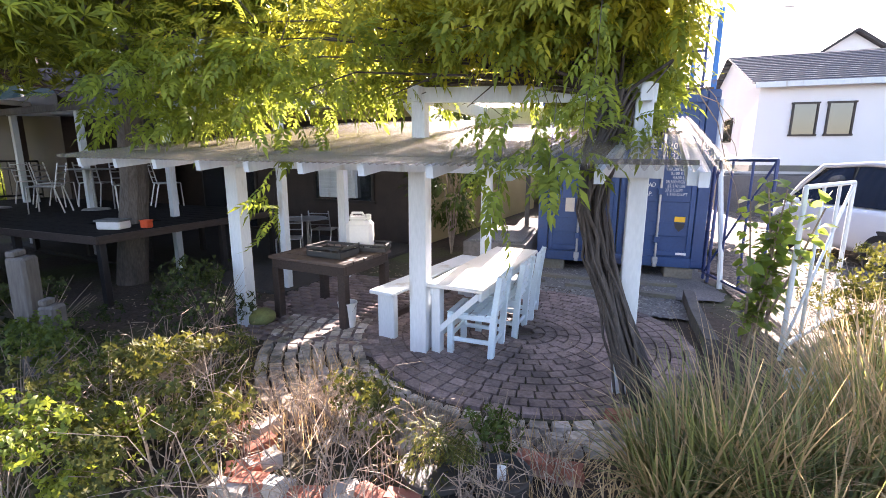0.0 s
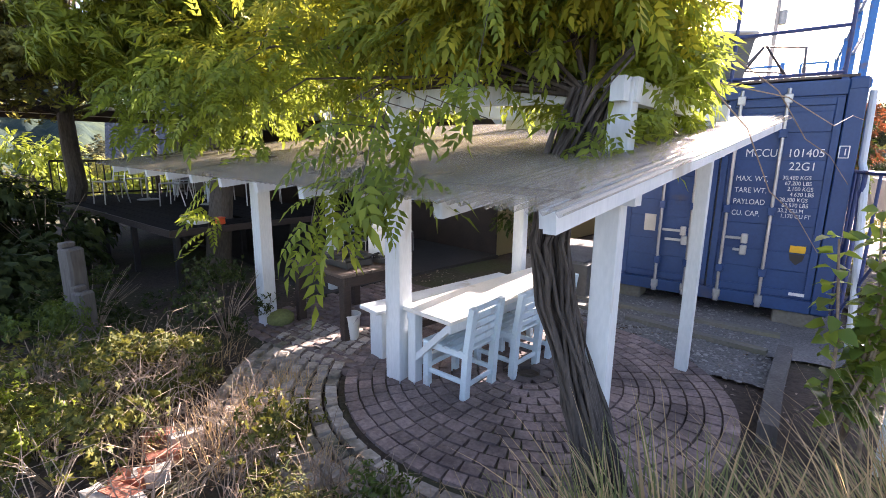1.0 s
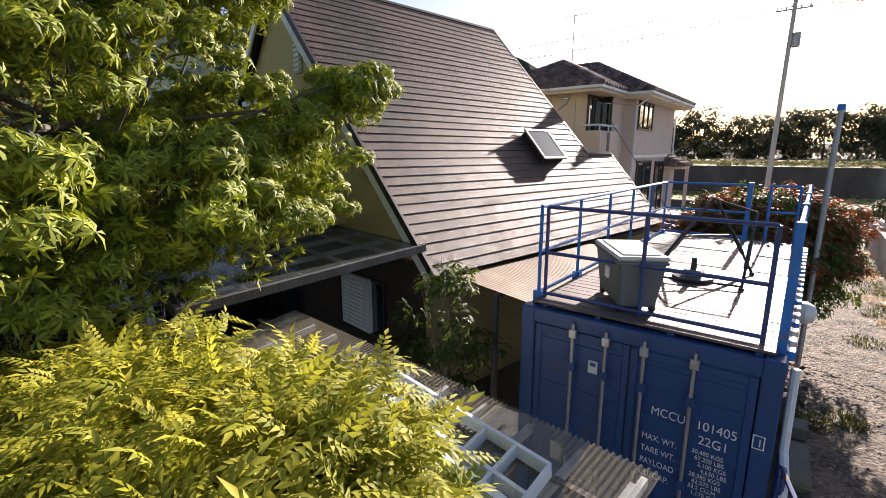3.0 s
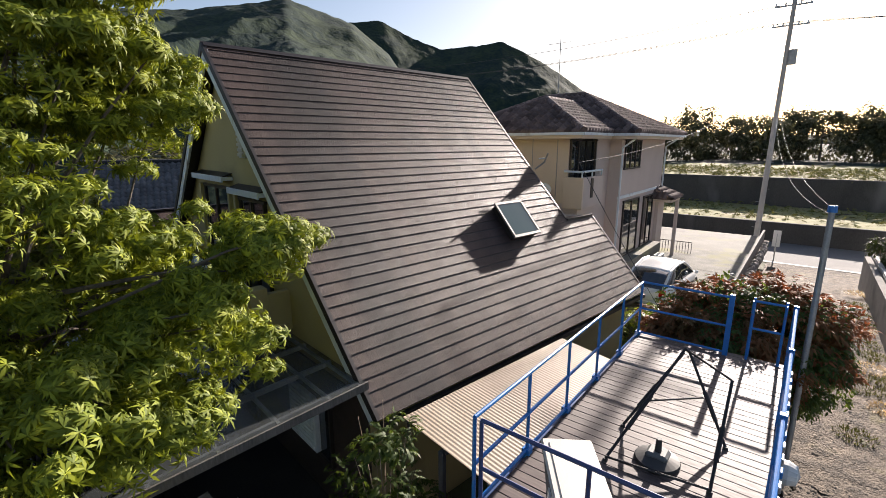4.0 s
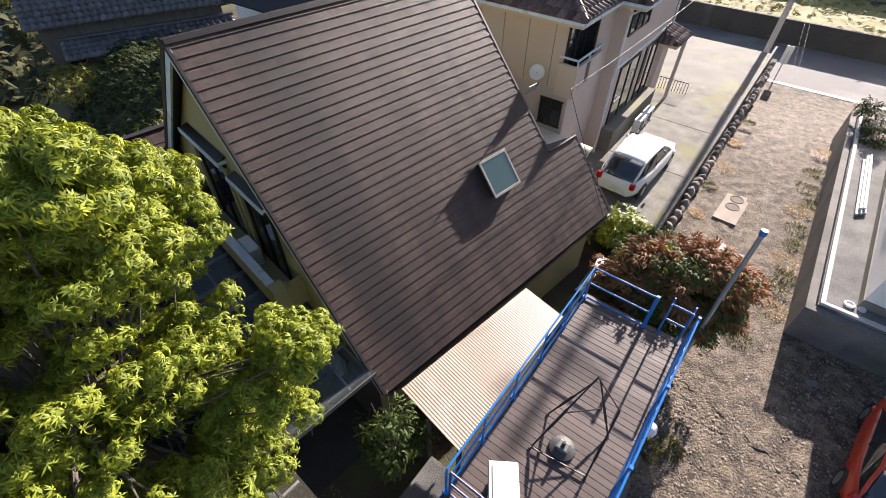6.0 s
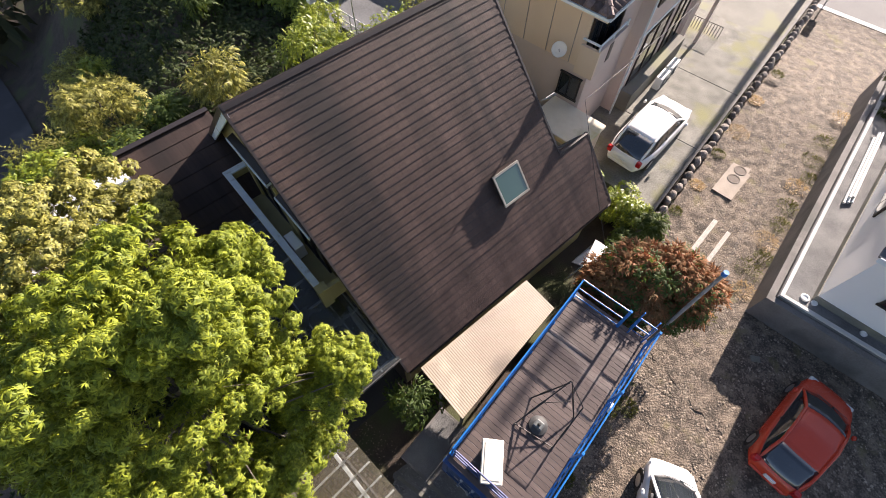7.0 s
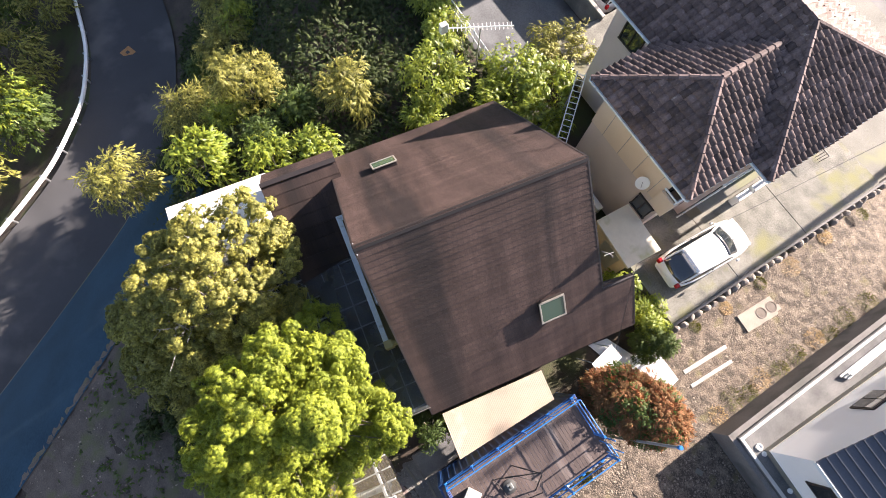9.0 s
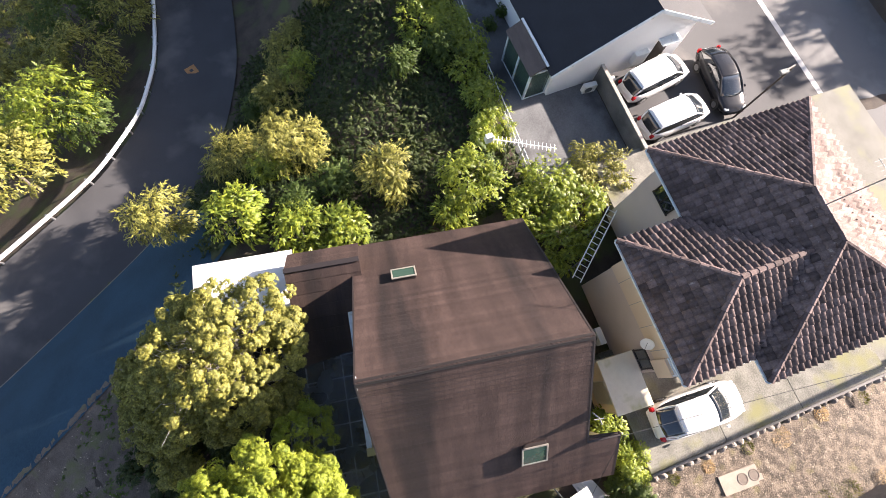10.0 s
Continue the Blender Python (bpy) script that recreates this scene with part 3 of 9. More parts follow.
LEAF_OLIVE = foliage("olive_leaf", (0.43, 0.40, 0.085), (0.13, 0.135, 0.034), (0.42, 0.40, 0.08), rough=0.55, spec=0.3, share=0.25)
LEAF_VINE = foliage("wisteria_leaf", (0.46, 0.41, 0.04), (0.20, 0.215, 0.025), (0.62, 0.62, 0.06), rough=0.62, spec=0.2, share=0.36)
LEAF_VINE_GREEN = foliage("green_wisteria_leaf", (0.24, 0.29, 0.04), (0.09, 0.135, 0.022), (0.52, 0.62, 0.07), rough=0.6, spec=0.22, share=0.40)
LEAF_DARK = foliage("dark_shrub_leaf", (0.095, 0.135, 0.03), (0.042, 0.07, 0.018), (0.25, 0.34, 0.04), rough=0.6, spec=0.25, share=0.28)
LEAF_BRIGHT = foliage("bright_shrub_leaf", (0.34, 0.37, 0.04), (0.11, 0.165, 0.022), (0.50, 0.58, 0.06), share=0.30)
LEAF_YELLOW = foliage("yellowing_weed_leaf", (0.19, 0.175, 0.04), (0.05, 0.066, 0.018), (0.26, 0.25, 0.04), rough=0.65, spec=0.2, share=0.2)
LEAF_FIELD = foliage("field_weed_leaf", (0.27, 0.255, 0.075), (0.11, 0.12, 0.040), (0.24, 0.23, 0.06), rough=0.9, spec=0.05, share=0.15)
LEAF_RED = foliage("red_tip_leaf", (0.37, 0.155, 0.07), (0.17, 0.105, 0.040), (0.46, 0.12, 0.04), rough=0.65, spec=0.2, share=0.3)
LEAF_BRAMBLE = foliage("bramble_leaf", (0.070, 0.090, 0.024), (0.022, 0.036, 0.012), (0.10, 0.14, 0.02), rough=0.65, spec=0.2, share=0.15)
LEAF_FAR = foliage("far_tree_leaf", (0.14, 0.135, 0.070), (0.060, 0.066, 0.038), (0.15, 0.145, 0.07), rough=0.8, spec=0.05, share=0.28)
LEAF_HEART = foliage("broad_green_leaf", (0.14, 0.22, 0.040), (0.06, 0.12, 0.025), (0.60, 0.75, 0.10), share=0.4)
BLADE = foliage("grass_blade", (0.26, 0.25, 0.10), (0.11, 0.14, 0.06), (0.55, 0.60, 0.15), share=0.3)
BLADE_DRY = foliage("dry_grass_blade", (0.68, 0.50, 0.28), (0.40, 0.28, 0.15), (0.85, 0.62, 0.30), share=0.38)

# ---------------------------------------------------------------- ground
ROAD = ((-9.0, -36.0, -5.0), (-15.0, -27.0, -5.4), (-20.5, -18.2, -5.8), (-26.2, -10.0, -6.4), (-31.5, -6.2, -7.2), (-37.2, -4.4, -8.0), (-47.0, -3.4, -8.8), (-64.0, -3.0, -10.0), (-140.0, -10.0, -14.0))


def smooth(a, b, v):
    t = np.clip((v - a) / (b - a), 0, 1)
    return t * t * (3 - 2 * t)


def road_near(x, y):
    """Distance from the lane's centre line (positive on the uphill side) and the lane's height there."""
    best = np.full(x.shape, 1e9)
    sign, zr = np.ones(x.shape), np.zeros(x.shape)
    for (ax, ay, az), (bx, by, bz) in zip(ROAD, ROAD[1:]):
        dx, dy = bx - ax, by - ay
        t = np.clip(((x - ax) * dx + (y - ay) * dy) / (dx * dx + dy * dy), 0, 1)
        d = np.hypot(x - ax - t * dx, y - ay - t * dy)
        near = d < best
        best = np.where(near, d, best)
        sign = np.where(near, np.where(dx * (y - ay) - dy * (x - ax) < 0, 1.0, -1.0), sign)
        zr = np.where(near, az + t * (bz - az), zr)
    return best * sign, zr


def H(x, y):
    x, y = np.asarray(x, float), np.asarray(y, float)
    base = -1.4 * smooth(20, 34, y)
    base = np.where(y > 42, 0.15, base)
    base = np.where(y > 54, 2.95 + 0.012 * np.minimum(y - 54, 40), base)
    base = base - 0.3 * smooth(-15.5, -17.5, x) * smooth(9.5, 12, y)
    base = base - 8.0 * smooth(-38, -54, x) * smooth(41, 31, y)
    d, zr = road_near(x, y)
    w = np.where(y < -4.5, 7.3, 7.3 + 4.5 * smooth(-4.5, 3.0, y))
    bank = zr + (base - zr) * np.where(y < -4.5, np.clip((d - 2.7) / w, 0, 1), smooth(0, 1, (d - 2.7) / w))
    below = np.maximum(zr - 0.5 * (-d - 3.2), -15.0)
    z = np.where(d > 2.7, bank, np.where(d < -3.2, below, zr))
    return np.where(y > 38, base, z)


def spaced(dense0, dense1, step, reach):
    a = np.arange(dense0, dense1 + 1e-6, step)
    out, s, v = [], step, 0.0
    while v < reach:
        s *= 1.35
        v += s
        out.append(v)
    o = np.array(out)
    return np.concatenate((dense0 - o[::-1], a, dense1 + o))


gx = spaced(-48, 14, 0.6, 2600)
gy = np.sort(np.concatenate((spaced(-30, 58, 0.6, 2600), (41.99, 42.01, 53.99, 54.01))))
GX, GY = np.meshgrid(gx, gy, indexing="ij")
GZ = H(GX, GY)
rough = np.random.default_rng(3).normal(0, 0.012, GX.shape)
GZ = GZ + np.where((np.abs(GX) < 60) & (np.abs(GY) < 60), rough, 0) - 0.012
tagged(link("ground", grid_mesh("ground", GX, GY, GZ), SOIL), "dark bare soil with dry litter and moss", "ground", kind="structure")


def drape(name, corners, n, m, lift, mat, label, category, rag=0.0, bumpy=0.0, seed=1):
    """A paved or gravelled quad laid over the ground."""
    rng = np.random.default_rng(seed)
    (ax, ay), (bx, by), (cx, cy), (dx, dy) = corners
    u, v = np.meshgrid(np.linspace(0, 1, n), np.linspace(0, 1, m), indexing="ij")
    X = (1 - u) * (1 - v) * ax + u * (1 - v) * bx + u * v * cx + (1 - u) * v * dx
    Y = (1 - u) * (1 - v) * ay + u * (1 - v) * by + u * v * cy + (1 - u) * v * dy
    if rag:
        e = (u == 0) | (u == 1) | (v == 0) | (v == 1)
        X, Y = X + e * rng.normal(0, rag, X.shape), Y + e * rng.normal(0, rag, X.shape)
    Z = H(X, Y) + lift + rng.normal(0, bumpy, X.shape) * ((u > 0) & (u < 1) & (v > 0) & (v < 1))
    return tagged(link(name, grid_mesh(name, X, Y, Z), mat), label, category, kind="structure")


drape("drive", ((-1.7, 8.0), (2.9, 6.5), (3.4, 33.8), (-1.7, 33.8)), 30, 150, 0.03, GRAVEL, "sunlit brown gravel drive with dry weeds", "drive", 0.06, 0.012, 2)
drape("parking_lot", ((0.2, -12.0), (14.0, -12.0), (14.0, 11.1), (0.35, 11.1)), 60, 90, 0.018, GRAVEL, "brown gravel parking yard", "parking lot", 0.05, 0.01, 4)
drape("container_yard", ((-3.4, -1.1), (0.1, -1.1), (0.1, 0.9), (-3.4, 0.9)), 30, 16, 0.022, GREY_GRAVEL, "grey gravel in front of the container", "gravel", 0.05, 0.008, 5)
drape("gravel_bed", ((-3.2, -2.0), (-0.4, -2.0), (-0.4, -1.1), (-3.2, -1.1)), 30, 16, 0.014, GREY_GRAVEL, "dark grey gravel bed behind the round paving", "gravel", 0.05, 0.008, 6)
drape("street", ((-60, 34.2), (60, 34.2), (60, 42.0), (-60, 42.0)), 60, 12, 0.03, STREET_ASPHALT, "grey asphalt village street", "road")
drape("street_edge", ((-60, 33.8), (60, 33.8), (60, 34.2), (-60, 34.2)), 60, 3, 0.05, PALE_KERB, "pale concrete gutter along the street", "gutter")

# lane below the terrace
pts = []
for (ax, ay, az), (bx, by, bz) in zip(ROAD, ROAD[1:]):
    for k in range(8):
        pts.append((ax + (bx - ax) * k / 8, ay + (by - ay) * k / 8, az + (bz - az) * k / 8))
P = np.array(pts)
for _ in range(6):
    P[1:-1] = (P[:-2] + 2 * P[1:-1] + P[2:]) / 4
T = np.gradient(P[:, :2], axis=0)
T /= np.linalg.norm(T, axis=1)[:, None]
N = np.stack((T[:, 1], -T[:, 0]), 1)


def lane_strip(name, a, b, za, zb, mat, label, category):
    X = np.stack([P[:, 0] + N[:, 0] * o for o in (a, b)], 1)
    Y = np.stack([P[:, 1] + N[:, 1] * o for o in (a, b)], 1)
    Z = np.stack([P[:, 2] + z for z in (za, zb)], 1)
    return tagged(link(name, grid_mesh(name, X, Y, Z), mat), label, category, kind="structure")


lane_strip("lane", -3.1, 2.75, 0.10, 0.10, ASPHALT, "dark asphalt lane curving below the terrace", "road")
kerb_to = int(np.argmax(P[:, 1] > -9.0))


def lane_kerb():
    X = np.stack([P[:kerb_to, 0] + N[:kerb_to, 0] * o for o in (2.75, 2.95)], 1)
    Y = np.stack([P[:kerb_to, 1] + N[:kerb_to, 1] * o for o in (2.75, 2.95)], 1)
    Z = np.stack([P[:kerb_to, 2] + 0.22 for _ in range(2)], 1)
    tagged(link("lane_kerb", grid_mesh("lane_kerb", X, Y, Z), CONCRETE), "pale concrete kerb of the lane", "kerb", kind="structure")


lane_kerb()
# concrete-faced bank of the terrace
sel = (P[:, 1] > -34) & (P[:, 1] < -7.2) & (P[:, 0] > -27)
Q, M_ = P[sel], N[sel]
ks = np.linspace(0, 1, 9)
X = Q[:, 0:1] + M_[:, 0:1] * (2.95 + 7.25 * ks[None])
Y = Q[:, 1:2] + M_[:, 1:2] * (2.95 + 7.25 * ks[None])
Z = (Q[:, 2:3] + 0.36) * (1 - ks[None]) + 0.07 + 2.0 * ks[None] * (1 - ks[None]) + 0.0 * X
tagged(link("concrete_bank", grid_mesh("concrete_bank", X, Y, Z), SLOPE_CONCRETE), "smooth concrete-faced slope above the lane, blue sky-lit shade in its colour", "retaining wall", kind="structure")

# guard rail on the outer side of the lane
rail = thing("guard_rail", Matrix(), "white painted steel guard rail curving along the lane", "guard rail")
bm = bmesh.new()
pipe(bm, [(P[i, 0] - N[i, 0] * 3.0, P[i, 1] - N[i, 1] * 3.0, P[i, 2] + 0.75) for i in range(6, 60)], 0.13, 6)
part("beam", bm, WHITE_PLASTIC, rail)
for i in range(6, 60, 3):
    x, y, z = P[i, 0] - N[i, 0] * 3.12, P[i, 1] - N[i, 1] * 3.12, P[i, 2]
    part("post", tube(bmesh.new(), (x, y, z - 0.4), (x, y, z + 0.85), 0.07), GALV, rail)
cover = thing("manhole_cover", pose(-36.6, -5.2, float(H(-36.6, -5.2)) + 0.12, 0, 0, 20), "orange-brown square manhole cover in the lane", "manhole")
part("plate", B(-0.4, -0.4, 0, 0.4, 0.4, 0.03), surface("rust_iron", (0.42, 0.22, 0.08), (0.30, 0.14, 0.05), 0.8), cover)
part("inner_plate", B(-0.12, -0.12, 0.03, 0.12, 0.12, 0.045), ASPHALT, cover)

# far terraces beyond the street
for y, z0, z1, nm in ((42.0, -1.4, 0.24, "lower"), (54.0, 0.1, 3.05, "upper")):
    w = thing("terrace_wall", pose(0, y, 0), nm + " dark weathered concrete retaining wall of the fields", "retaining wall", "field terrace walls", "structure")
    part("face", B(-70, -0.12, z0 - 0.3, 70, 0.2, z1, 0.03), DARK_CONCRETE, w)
drape("terrace_grass", ((-70, 42.25), (70, 42.25), (70, 53.85), (-70, 53.85)), 160, 20, 0.06, GRASS_GROUND, "dry grassy strip on the lower terrace", "grass", 0, 0.06, 8)
drape("field_grass", ((-70, 54.25), (70, 54.25), (70, 80), (-70, 80)), 160, 30, 0.06, GRASS_GROUND, "rough grassy field edge on the upper terrace", "grass", 0, 0.08, 9)

DRY_SOIL = surface("dry_soil", (0.20, 0.155, 0.12), (0.075, 0.058, 0.045), 0.95, scale=1.5, fine=24, bump=1.0, depth=0.05, stain=(0.12, 0.12, 0.05), stain_scale=0.9, stain_at=0.58)
drape("terrace_soil", ((-6.5, -7.6), (-6.5, -14.5), (-16.0, -14.5), (-16.0, -7.6)), 50, 36, 0.03, DRY_SOIL, "bare brown soil of the terrace with litter", "soil", 0.1, 0.02, 15)

# neighbour's raised concrete forecourt, edged with stones, and the raised pad of the white house
NB = 0.75
fore = thing("forecourt", Matrix(), "raised concrete forecourt with moss stains", "driveway", kind="structure")
for (x0, y0, x1, y1) in ((-7.7, 12.0, -2.05, 16.0), (-17.0, 16.0, -2.05, 20.2), (-17.0, 20.2, -2.05, 25.2), (-17.0, 25.2, -2.05, 33.6)):
    part("slab", B(x0, y0 + 0.01, -1.6, x1, y1 - 0.01, NB if y0 < 25 else NB - 0.4, 0.01), FORECOURT if y0 < 24 else CONCRETE, fore)
pad = thing("house_pad", Matrix(), "raised gravel pad behind a grey block wall", "pad", kind="structure")
part("fill", prism(bmesh.new(), ((2.70, 11.10), (16, 11.10), (16, 25.6), (2.55, 25.6)), -0.2, 1.32), GREY_GRAVEL, pad)
for nm, poly in (("west_wall", ((2.45, 10.85), (2.67, 11.07), (2.52, 25.6), (2.30, 25.6))), ("south_wall", ((2.45, 10.85), (16, 10.85), (16, 11.07), (2.67, 11.07)))):
    part(nm, prism(bmesh.new(), poly, -0.3, 1.25), WALL_CONCRETE, pad, "weathered grey concrete block wall")
for nm, poly in (("west_coping", ((2.72, 11.12), (2.84, 11.24), (2.69, 25.6), (2.57, 25.6))), ("south_coping", ((2.72, 11.12), (16, 11.12), (16, 11.24), (2.84, 11.24)))):
    part(nm, prism(bmesh.new(), poly, 1.2, 1.40), PALE_KERB, pad, "pale concrete coping")
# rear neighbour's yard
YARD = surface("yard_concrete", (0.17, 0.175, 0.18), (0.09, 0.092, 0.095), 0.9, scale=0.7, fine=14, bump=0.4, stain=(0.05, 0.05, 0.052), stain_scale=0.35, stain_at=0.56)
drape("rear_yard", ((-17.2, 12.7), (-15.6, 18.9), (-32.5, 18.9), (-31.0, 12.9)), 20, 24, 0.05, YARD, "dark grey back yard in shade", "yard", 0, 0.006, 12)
drape("rear_parking", ((-23.8, 19.2), (-14.9, 19.2), (-15.2, 33.8), (-30, 33.8)), 14, 20, 0.07, ASPHALT, "dark asphalt parking bay behind the houses", "parking lot", 0, 0, 13)

# wooded valley floor beyond the lane
drape("valley_woods", ((-44, 6), (-44, 33), (-170, 33), (-170, 6)), 16, 40, 0.25, FOREST, "dark wooded valley floor", "woods")
drape("hillside_woods", ((-62, 33), (-62, 59), (-230, 59), (-230, 33)), 10, 30, 0.3, FOREST, "wooded hillside beyond the street", "woods")
drape("upland_woods", ((-230, 82), (400, 82), (400, 900), (-230, 900)), 40, 40, 0.05, FOREST, "wooded upland behind the fields", "woods")

# ---------------------------------------------------------------- the brown-roofed house
# local axes: x runs down the front slope, y along the ridge, origin under the ridge's south end
HOUSE = pose(-9.97, 1.70, 0, 0, 0, -8.6)
RZ_, EZ = 8.40, 2.48
FR, RR = 5.38, 6.10
house = thing("house", HOUSE, "steep brown-slated house with yellow stucco gables", "house")


def slope_pieces(parent, side, run, y_at, courses, name):
    """One roof slope: a thin deck and overlapping slate courses, each its own strip."""
    slope = part(name, bmesh.new(), TRIM_AND_LAP_SHADE, parent)
    bm = bmesh.new()
    drop = RZ_ - EZ
    ln = math.hypot(run, drop)
    c = Vector((side * run / ln, 0, -drop / ln))
    n = Vector((side * drop / ln, 0, run / ln))

    def at(t, y, h):
        p = c * (t * ln) + n * h
        return Vector((p.x, y, RZ_ + p.z))
    for i in range(courses):
        t0, t1 = i / courses, (i + 1) / courses
        a0, b0 = y_at(t0 + 1e-4)
        a1, b1 = y_at(t1 - 1e-4)
        b = bmesh.new()
        jag = random.uniform(-0.004, 0.004)
        # narrow dark face under the lap above: its shadow and dirt as colour
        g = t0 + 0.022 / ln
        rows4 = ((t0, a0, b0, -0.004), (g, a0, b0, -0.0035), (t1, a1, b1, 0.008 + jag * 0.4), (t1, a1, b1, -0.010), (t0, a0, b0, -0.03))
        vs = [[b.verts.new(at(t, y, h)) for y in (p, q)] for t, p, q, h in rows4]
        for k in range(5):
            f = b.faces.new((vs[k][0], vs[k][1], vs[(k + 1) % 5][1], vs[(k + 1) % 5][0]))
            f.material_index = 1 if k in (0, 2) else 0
        for e in (0, 1):
            b.faces.new([v[e] for v in vs])
        bmesh.ops.recalc_face_normals(b, faces=b.faces)
        part("shingle_course", b, SHINGLE, slope).data.materials.append(TRIM_AND_LAP_SHADE)
    a, b_ = y_at(0)
    steps = [k / 40 for k in range(41)]
    for s0, s1 in zip(steps, steps[1:]):
        a0, b0 = y_at(s0 + 1e-4)
        a1, b1 = y_at(s1 - 1e-4)
        q = [at(s0, a0, -0.035), at(s0, b0, -0.035), at(s1, b1, -0.035), at(s1, a1, -0.035)]
        lo = [at(s0, a0, -0.12), at(s0, b0, -0.12), at(s1, b1, -0.12), at(s1, a1, -0.12)]
        vs = [bm.verts.new(p) for p in q] + [bm.verts.new(p) for p in lo]
        bm.faces.new(vs[:4])
        bm.faces.new(vs[7:3:-1])
        for k in range(4):
            bm.faces.new((vs[k], vs[(k + 1) % 4], vs[4 + (k + 1) % 4], vs[4 + k]))
    bmesh.ops.remove_doubles(bm, verts=bm.verts, dist=0.004)
    bm.to_mesh(slope.data)
    bm.free()
    return at


def front_y(t):
    return (0.0 + 0.22 * t, 7.48 + 0.3 * t if t < 0.672 else 9.0)


def rear_y(t):
    return (0.0, 7.48 + 0.5 * t)


front_at = slope_pieces(house, 1, FR, front_y, 38, "front_slope")
rear_at = slope_pieces(house, -1, RR, rear_y, 42, "rear_slope")
bm = bmesh.new()
beam(bm, (-0.06, -0.02, RZ_ - 0.05), (-0.06, 7.5, RZ_ - 0.05), 0.11, 0.03, (-0.98, 0, 1))
beam(bm, (0.06, -0.02, RZ_ - 0.05), (0.06, 7.5, RZ_ - 0.05), 0.11, 0.03, (1.1, 0, 1))
part("ridge_cap", bm, TRIM_AND_LAP_SHADE, house)
# barge boards and trims along the rakes
for pts, nm in (([front_at(0, -0.02, -0.05), front_at(1, 0.20, -0.05)], "rake"), ([front_at(0, 7.50, -0.05), front_at(0.672, 7.71, -0.05)], "rake"),
                ([front_at(0.672, 9.02, -0.05), front_at(1, 9.02, -0.05)], "rake"), ([rear_at(0, -0.02, -0.05), rear_at(1, -0.02, -0.05)], "rake"),
                ([rear_at(0, 7.5, -0.05), rear_at(1, 8.0, -0.05)], "rake")):
    part("barge_board", beam(bmesh.new(), pts[0], pts[1], 0.06, 0.12), TRIM_AND_LAP_SHADE, house)
part("barge_trim", beam(bmesh.new(), front_at(0, 0.0, -0.20), front_at(1, 0.22, -0.20), 0.05, 0.17), WHITE_PAINT, house, "pale painted trim under the gable rake")
part("barge_trim", beam(bmesh.new(), rear_at(0, 0.0, -0.20), rear_at(1, 0.0, -0.20), 0.05, 0.17), WHITE_PAINT, house, "pale painted trim under the gable rake")
part("eave_gutter", beam(bmesh.new(), front_at(1.01, 0.25, -0.10), front_at(1.01, 9.02, -0.10), 0.10, 0.09), DARK_FRAME, house)
part("notch_wall", prism(bmesh.new(), ((3.62, 7.70), (3.68, 7.70), (3.68, 9.0), (3.62, 9.0)), 4.05, 4.42), TRIM_AND_LAP_SHADE, house)


def gable(y0, y1, name):
    """A gable wall under the roof with a dividing band."""
    bm = bmesh.new()
    prof = [(-RR + 0.45, 0), (FR - 0.35, 0), (FR - 0.35, 2.62), (0, RZ_ - 0.28), (-RR + 0.45, 2.70)]
    lo = [bm.verts.new((x, y0, z)) for x, z in prof]
    hi = [bm.verts.new((x, y1, z)) for x, z in prof]
    for i in range(5):
        bm.faces.new((lo[i], lo[(i + 1) % 5], hi[(i + 1) % 5], hi[i]))
    bm.faces.new(lo[::-1])
    bm.faces.new(hi)
    bmesh.ops.recalc_face_normals(bm, faces=bm.faces)
    return part(name, bm, YELLOW, house, "yellow stucco gable wall")


gable(0.28, 0.48, "south_gable")
gable(7.1, 7.3, "north_gable")
part("front_wall", B(FR - 0.55, 0.48, 0, FR - 0.35, 7.1, 2.6), YELLOW, house)
part("rear_wall", B(-RR + 0.45, 0.48, 0, -RR + 0.65, 7.1, 2.68), YELLOW, house)
part("north_annex", B(3.75, 7.3, 0, FR - 0.35, 8.7, 2.62), YELLOW, house, "yellow stucco annex under the low roof")
part("annex_cheek", B(3.68, 7.3, 0, 3.75, 8.7, 4.05), YELLOW, house)
# dark sheet over the yellow wall paints the deep shade under the awning
part("lower_shade_sheet", B(-RR + 0.45, 0.24, 0, FR - 0.35, 0.277, 2.62), DARK_WOOD_AND_SHADE, house, "dark sheet over the ground-floor wall in place of terrace shade")


def sash(parent, x0, x1, y, z0, z1, name="window", n=2, frame_mat=ALU, depth=0.07, face=-1):
    """A sliding window facing along y: frame, mullions and panes."""
    w = part(name, B(x0 - 0.06, min(y, y + face * depth), z0 - 0.06, x1 + 0.06, max(y, y + face * depth), z0, 0.004), frame_mat, parent)
    part("frame_head", B(x0 - 0.06, min(y, y + face * depth), z1, x1 + 0.06, max(y, y + face * depth), z1 + 0.06, 0.004), frame_mat, w)
    for k in range(n + 1):
        x = x0 + (x1 - x0) * k / n
        part("stile", B(x - 0.03, min(y, y + face * depth), z0, x + 0.03, max(y, y + face * depth), z1, 0.004), frame_mat, w)
    for k in range(n):
        a, b = x0 + (x1 - x0) * k / n + 0.03, x0 + (x1 - x0) * (k + 1) / n - 0.03
        part("pane", B(a, min(y + face * 0.02, y + face * 0.035), z0, b, max(y + face * 0.02, y + face * 0.035), z1, 0), WINDOW, w)
    return w


sash(house, -1.80, -0.15, 0.28, 3.2, 5.45, frame_mat=DARK_FRAME)
sash(house, 0.50, 1.75, 0.28, 3.2, 5.30, frame_mat=DARK_FRAME)
sash(house, -4.8, -3.4, 0.24, 0.9, 2.1, frame_mat=DARK_FRAME)
